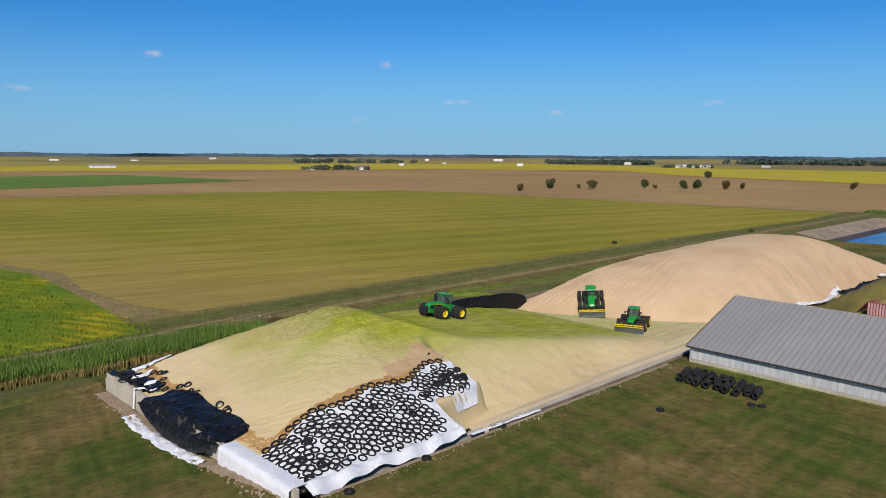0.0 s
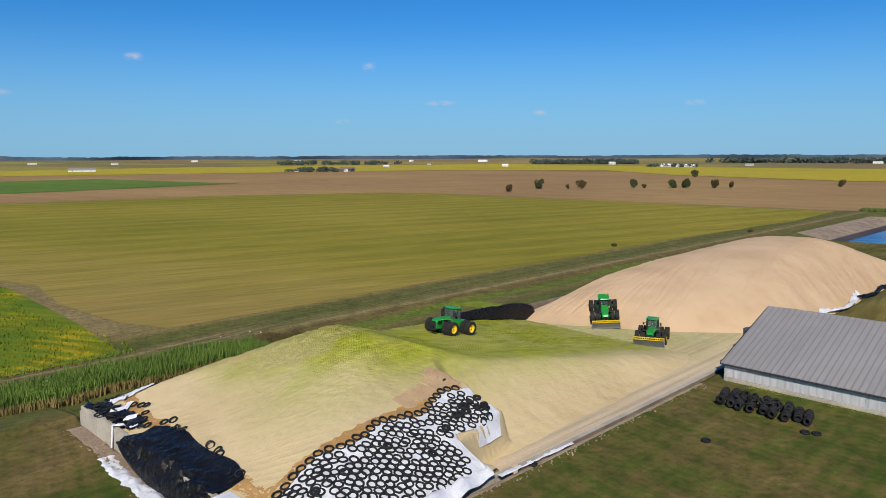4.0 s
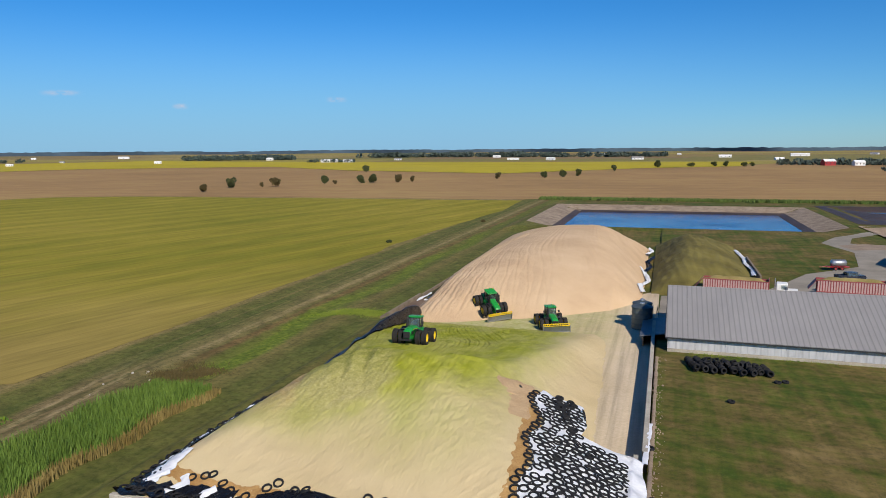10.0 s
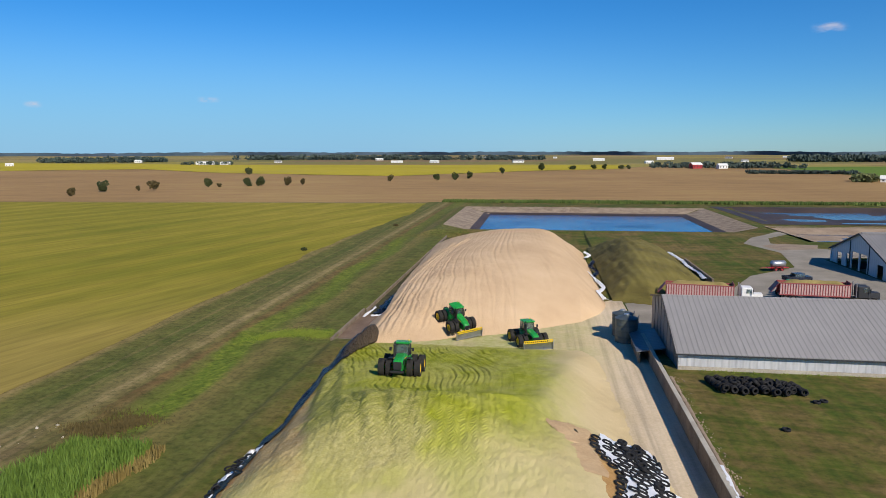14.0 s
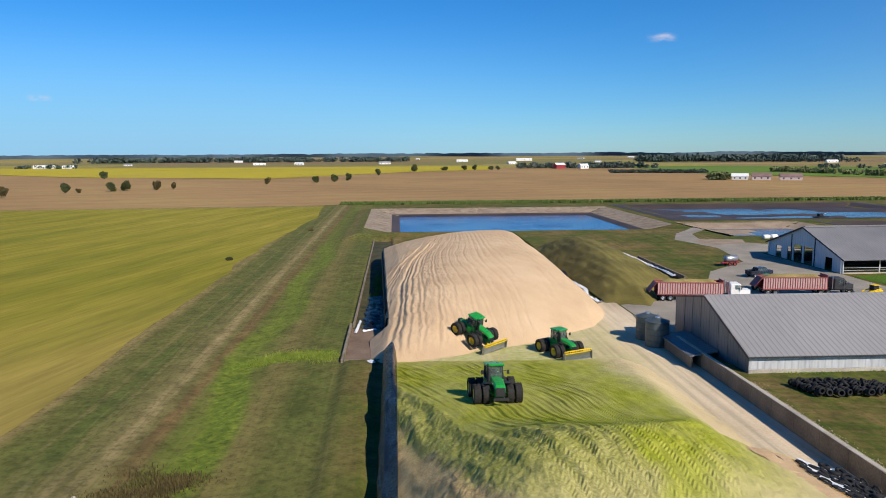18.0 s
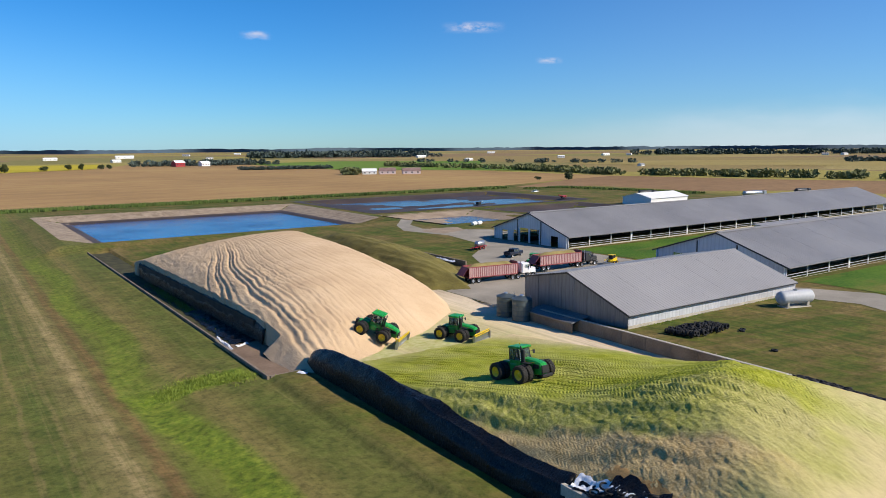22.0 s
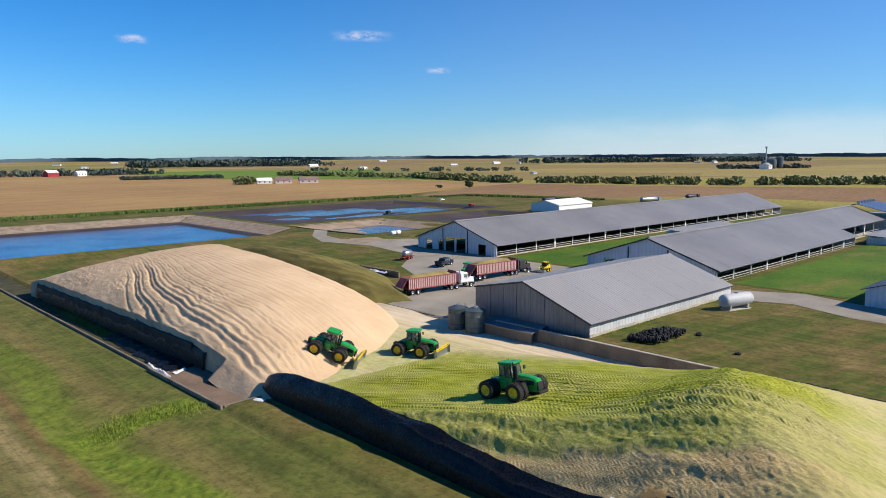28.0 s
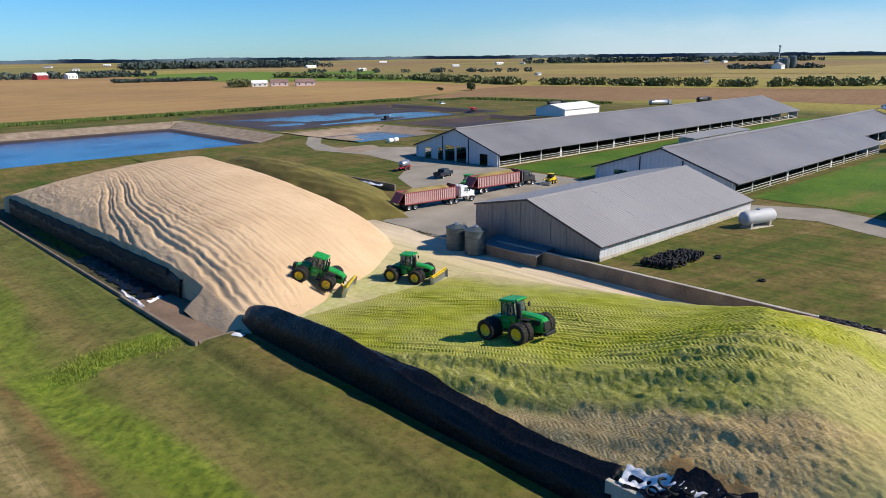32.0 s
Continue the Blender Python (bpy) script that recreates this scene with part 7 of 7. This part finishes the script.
def strip(name, path, width, fz, lift, material, label, wave=0.3, cat="sheet", n=40, kind="", seed=3.0):
    """An uneven band of sheet laid along a line of corners."""
    pts = [Vector(p) for p in path]
    seg = [(b - a).length for a, b in zip(pts, pts[1:])]
    tot = sum(seg)
    m = Mesh()
    k = 8
    for j in range(n + 1):
        d = tot * j / n
        i = 0
        while i < len(seg) - 1 and d > seg[i]:
            d -= seg[i]
            i += 1
        u = (pts[i + 1] - pts[i]).normalized()
        c = pts[i] + u * d
        w = width * (0.45 + 1.1 * float(fbm(d * 1.3 + i * 7 + seed, 1.0)))
        for q in range(k + 1):
            o = (q / k - 0.5) * w
            x, y = c.x - u.y * o, c.y + u.x * o
            z = float(fz(x, y)) + lift + wave * (float(fbm(x * 1.6 + seed, y * 1.6)) - 0.35 + 0.5 * (float(fbm(x * 4.1, y * 4.1 + seed)) - 0.5)) * math.sin(q / k * math.pi) - (0.04 if q in (0, k) else 0)
            m.v.append((x, y, z))
    w = k + 1
    m.f = [(j * w + i, j * w + i + 1, (j + 1) * w + i + 1, (j + 1) * w + i) for j in range(n) for i in range(k)]
    return tagged(part(name, m, material, None, label, True), category=cat, kind=kind)


def top_of(x, y):
    """The height of wall or pile, whichever is on top."""
    x_, y_ = np.array(float(x)), np.array(float(y))
    p = float(pile_one(x_, y_)) if y > 27.6 and x > LEFT_X else -9.0
    w = 0.35 if LEFT_X - 0.45 < x < LEFT_X + 0.1 and 26.8 < y < 95 else -9.0
    f = 0.97 if 26.8 < y < 27.7 and LEFT_X - 0.4 < x < -40.6 else -9.0
    return max(p, w, f, float(ground_z(x, y)))


strip("silage_edge", [(-47.3, 28.6), (-47.9, 36), (-48.4, 44), (-49.2, 50)], 1.5, top_of, 0.02, rust_edge, "orange-brown weathered silage edge beside the white sheet", 0.05, "silage", 60, "stuff")
strip("silage_edge", [(-74.6, 49), (-74.4, 30.6), (-70, 29.6), (-52, 29.2), (-47.5, 29.0)], 1.2, top_of, 0.02, rust_edge, "orange-brown weathered silage edge along the walls", 0.06, "silage", 110, "stuff")
dry_patch = surf("dry_silage_patch", (0.38, 0.25, 0.13), (0.52, 0.37, 0.21), 0.6, 5, 0.95, 0.6, 0.1)
strip("silage_edge", [(-51.2, 49.9), (-50.0, 47.4), (-49.3, 43)], 1.9, top_of, 0.03, dry_patch, "brown dry silage along the white sheet", 0.06, "silage", 40, "stuff", 5.0)
strip("silage_edge", [(-52.3, 48.6), (-50.6, 49.8), (-49.4, 49.6)], 1.7, top_of, 0.05, dry_patch, "brown dry silage patch above the white sheet", 0.06, "silage", 40, "stuff")
# torn black and white sheets with tyres along the outer wall
strip("plastic_sheet", [(-75.5, 27.6), (-75.6, 48)], 2.2, top_of, 0.20, black_sheet, "torn black plastic sheet along the outer wall", 0.35, "plastic sheet", 70, seed=1.0)
strip("plastic_sheet", [(-74.7, 28.9), (-73.9, 32.8)], 1.6, top_of, 0.20, white_sheet, "torn white plastic sheet at the pile's corner", 0.35, "plastic sheet", 30, seed=2.0)
strip("plastic_sheet", [(-75.8, 36), (-75.9, 38.2)], 1.2, top_of, 0.35, white_sheet, "scrap of white plastic sheet on the wall", 0.3, "plastic sheet", 12, seed=5.0)
for x, y, dx, sd in ((-75.6, 31.5, 0.6, 31.0), (-74.8, 29.2, 1.4, 32.0), (-72.6, 28.2, 1.0, 33.0), (-71.2, 28.9, -0.7, 34.0), (-69.6, 28.3, 0.8, 35.0), (-75.9, 34.2, 0.3, 36.0), (-75.7, 40.4, 0.4, 37.0)):
    strip("plastic_sheet", [(x, y), (x + dx, y + 0.9)], 0.6, top_of, 0.28, white_sheet, "scrap of white plastic sheet among the tyres", 0.3, "plastic sheet", 8, seed=sd)
strip("plastic_sheet", [(-75.9, 43.4), (-75.8, 45)], 1.0, top_of, 0.35, white_sheet, "scrap of white plastic sheet on the wall", 0.3, "plastic sheet", 12, seed=6.0)
strip("plastic_sheet", [(-75.9, 28.1), (-67.0, 28.4)], 1.9, top_of, 0.20, black_sheet, "torn black plastic sheet over the front wall", 0.35, "plastic sheet", 40, seed=7.0)
strip("plastic_sheet", [(-75.9, 50.8), (-75.5, 48), (-75.1, 45.4)], 0.9, top_of, 0.16, white_sheet, "crumpled white plastic sheet on the outer wall", 0.5, "plastic sheet", 40, seed=8.0)
strip("plastic_sheet", [(-76.0, 50.4), (-75.9, 47), (-75.9, 44)], 1.1, top_of, 0.08, black_sheet, "crumpled black plastic sheet on the outer wall", 0.5, "plastic sheet", 30, seed=9.0)
for k in range(80):
    f = k / 79
    if f < 0.72:
        x, y = -75.8 + rng.gauss(0, 0.45), 28 + 21 * f / 0.72
    else:
        x, y = -75.5 + 6.5 * (f - 0.72) / 0.28, 27.9 + rng.gauss(0, 0.35)
    lay(ring_mesh, x, y, top_of(x, y) + 0.22, rng.uniform(-25, 25), rng.uniform(-25, 25), "tyre_ring", "black tyre ring on the torn sheets of the outer wall", "tyre rings on the outer wall")


def bunched_sheet():
    """A black sheet gathered over the front wall: up from the pile, over, and down outside."""
    m = Mesh()
    n, k = 110, 34
    for j in range(n + 1):
        f = j / n
        x = -65.5 + 14.7 * f
        env = math.sin(math.pi * min(1.0, max(0.0, f * 1.06 - 0.03))) ** 0.6
        top = 0.98 + 0.36 * env + 0.7 * (float(fbm(f * 9, 2.0)) - 0.5) * env
        inner = 29.3 + 1.0 * math.sin(f * math.pi) + 0.4 * math.sin(f * 9)
        zi = float(pile_one(np.array(x), np.array(inner))) + 0.05
        for i in range(k + 1):
            g = i / k
            if g < 0.4:
                u = g / 0.4
                y, z = inner + (27.2 - inner) * u, zi + (top - zi) * math.sin(u * math.pi / 2)
            else:
                u = (g - 0.4) / 0.6
                y, z = 27.2 - 1.0 * math.sin(u * math.pi / 2) - 0.2 * u, top + (-0.95 * env + 0.7 * (1 - env) - top) * u ** 1.3
            c = (0.55 * (float(fbm(x * 0.8 + g * 3.0, g * 4)) - 0.5) + 0.35 * (float(fbm(x * 3.1 - g * 6.0, g * 5 + x)) - 0.5)) * math.sin(g * math.pi)
            px, py = x + c * 0.5, y - c
            m.v.append((px, py, max(z + c, top_of(px, py) + 0.07) if g < 0.45 else z + c))
    w = k + 1
    m.f = [(j * w + i, j * w + i + 1, (j + 1) * w + i + 1, (j + 1) * w + i) for j in range(n) for i in range(k)]
    return m


tagged(part("plastic_sheet", bunched_sheet(), black_sheet, None, "gathered black plastic sheet over the front wall", True), category="plastic sheet")
low = lambda x, y: float(ground_z(x, y))
strip("plastic_sheet", [(-67.0, 25.7), (-64, 25.3), (-58, 25.4), (-51.4, 25.7)], 1.2, low, 0.12, white_sheet, "crumpled white plastic sheet lying below the front wall", 0.7, "plastic sheet", 70, seed=11.0)
strip("plastic_sheet", [(-68.6, 26.7), (-67.2, 28.6)], 0.4, top_of, 0.25, white_sheet, "scrap of white sheet beside the black sheet", 0.4, "plastic sheet", 14, seed=12.0)
strip("soil_strip", [(-76, 26.3), (-53, 25.9), (-40.5, 27.2)], 1.4, low, 0.05, mud, "bare brown soil along the front wall", 0.1, "soil", 60, "stuff", 13.0)
strip("soil_strip", [(-39.0, 28.5), (-38.85, 50), (-38.8, 76)], 0.35, low, 0.05, mud, "bare brown soil strip along the retaining wall", 0.12, "soil", 90, "stuff", 14.0)
strip("plastic_sheet", [(-39.35, 44.0), (-39.25, 48), (-39.1, 53)], 0.45, lambda x, y: 0.42, 0.04, white_sheet, "white plastic sheet end lying along the wall", 0.15, "plastic sheet", 30, seed=15.0)
strip("plastic_sheet", [(-80.6, 110.9), (-79.4, 111.5), (-78.6, 111.9)], 0.7, lambda x, y: -2.4, 0.12, white_sheet, "crumpled white plastic sheet in the channel", 0.6, "plastic sheet", 26, seed=16.0)
strip("plastic_sheet", [(-81.6, 109.5), (-81.4, 113), (-81.2, 117)], 0.45, lambda x, y: -2.25, 0.05, white_sheet, "shreds of white plastic sheet along the channel curb", 0.8, "plastic sheet", 40, seed=23.0)
strip("plastic_sheet", [(-78.9, 112.0), (-79.0, 122), (-78.8, 136)], 3.2, lambda x, y: -2.42, 0.15, black_sheet, "crumpled black plastic sheet in the channel", 0.9, "plastic sheet", 40, seed=17.0)
strip("plastic_sheet", [(-78.4, 92.3), (-78.9, 93.6)], 0.7, low, 0.08, white_sheet, "scrap of white plastic sheet on the grass", 0.2, "plastic sheet", 12, seed=18.0)
for pts, fz, lab, mat_, sd in (([(-41.7, 121), (-42.5, 127), (-41.0, 133), (-41.6, 139), (-42.8, 146)], -1.0, "ragged white plastic sheet edge between the piles", white_sheet, 19.0), ([(-42.2, 143), (-40.9, 150), (-41.9, 157), (-40.6, 165)], -0.9, "ragged black plastic sheet edge between the piles", black_sheet, 20.0),
                               ([(-42.2, 168), (-41.0, 172), (-41.8, 177)], -0.6, "scraps of white plastic sheet on the edge between the piles", white_sheet, 24.0), ([(-20.8, 142), (-20.2, 150), (-21.0, 158), (-20.4, 165), (-21.2, 180)], -0.6, "white plastic sheet edge beside the old pile", white_sheet, 21.0)):
    strip("plastic_sheet", pts, 0.9, lambda x, y, z=fz: max(z, float(pile_three(np.array(x), np.array(y))), float(pile_two(np.array(x), np.array(y)))), 0.25, mat_, lab, 0.8, "plastic sheet", 90, seed=sd)
strip("plastic_sheet", [(24, 207), (34, 207), (48, 208)], 2.0, lambda x, y: float(ground_z(x, y)), 0.3, black_sheet, "dark heap of sheets beside the small basin", 1.2, "plastic sheet", 40, seed=22.0)
for x, y in ((27, 197.5), (29.5, 198)):
    o = thing("fuel_drum", on_ground(x, y, 20, 0.0), "white drum tank lying beside the track", "tank", "white drum tanks")
    part("shell", Mesh().lathe([(0, -1.1), (0.6, -1.05), (0.65, -0.9), (0.65, 0.9), (0.6, 1.05), (0, 1.1)], 14, pose(0, 0, 0.66, 0, 90, 0)), white_paint, o, "", True)

# rows of tyres packed like tubes on the grass by the shed
for r in range(9):
    cx, cy = -34.9 + r * 0.94 + (0.2 if r > 3 else 0) + (0.2 if r > 5 else 0), 72.6 + 0.25 * math.sin(r * 2.1)
    n = 17 if r < 7 else 11
    tube = thing("tyre_row", at(cx, cy, float(ground_z(cx, cy)), 14), "row of black tyres packed on edge on the grass", "tyres", "rows of packed tyres")
    for i in range(n):
        o = part("tyre", whole_mesh, None, tube)
        o.matrix_basis = pose(rng.gauss(0, 0.03), (i - n / 2) * 0.235, 0.40 + abs(rng.gauss(0, 0.10)), 90 + rng.gauss(0, 14), 0, rng.gauss(0, 12)) @ Matrix.Scale(0.98, 4)
for x, y in ((-26.2, 69.2), (-25.4, 69.6), (-31.5, 61.5), (-39.0, 47.6), (-38.6, 38.2), (-38.2, 30.4)):
    lay(whole_mesh, x, y, float(ground_z(x, y)) + 0.12, 3, 2, "tyre", "single black tyre lying on the grass", "loose whole tyres")

for k in range(16):  # loose tyres thrown on top of the rows
    x, y = rng.uniform(-34.4, -28.4), 72.6 + rng.uniform(-0.9, 0.9)
    lay(whole_mesh, x, y, float(ground_z(x, y)) + 0.78 + rng.uniform(0, 0.1), rng.uniform(-50, 50), rng.uniform(-50, 50), "tyre", "black tyre thrown on top of the packed tyre rows", "loose whole tyres")

# stones and clods
clod = Mesh()
bm = bmesh.new()
bmesh.ops.create_icosphere(bm, subdivisions=1, radius=1.0)
for v in bm.verts:
    v.co *= 0.75 + 0.5 * random.Random(v.index).random()
clod.add([v.co[:] for v in bm.verts], [tuple(v.index for v in f.verts) for f in bm.faces])
bm.free()


def litter(name, n, place, size, material, label, seed):
    r = random.Random(seed)
    m = Mesh()
    for _ in range(n):
        x, y, z = place(r)
        s = size * r.uniform(0.3, 1.0) ** 1.6
        m.add(clod.v, clod.f, Matrix.Translation((x, y, z)) @ Euler((r.uniform(0, 6), r.uniform(0, 6), r.uniform(0, 6))).to_matrix().to_4x4() @ Matrix.Diagonal((s, s * 0.8, s * 0.6, 1)))
    return tagged(part(name, m, material, None, label), category="litter", kind="stuff")


pz = lambda f, x, y: float(f(np.array(x), np.array(y)))
litter("clods", 600, lambda r: (lambda x, y: (x, y, max(pz(pile_two, x, y), float(ground_z(x, y)))))(r.uniform(-75.5, -69), r.uniform(95, 150)), 0.11, straw_pile, "loose clods of chopped maize on the pale pile", 42)
litter("stones", 350, lambda r: (lambda x, y: (x, y, float(ground_z(x, y)) + 0.02))(-38.6 + r.gauss(0, 0.35), r.uniform(29, 76)), 0.14, mud, "stones and clods along the retaining wall", 43)
litter("stones", 500, lambda r: (lambda x, y: (x, y, float(ground_z(x, y)) + 0.03))(r.uniform(-76, -41), 25.9 + r.gauss(0, 0.5)), 0.18, mud, "stones and clods along the front wall", 44)
litter("stones", 9, lambda r: (lambda x, y: (x, y, float(ground_z(x, y)) + 0.03))(r.uniform(-103, -97), r.uniform(50, 62)), 0.3, concrete, "pale stones beside the track", 45)
litter("stones", 700, lambda r: (lambda x, y: (x, y, float(ground_z(x, y)) + 0.05))(r.uniform(-80, 14), r.uniform(314, 322)), 0.42, stony, "pale stones on the lagoon bank", 46)
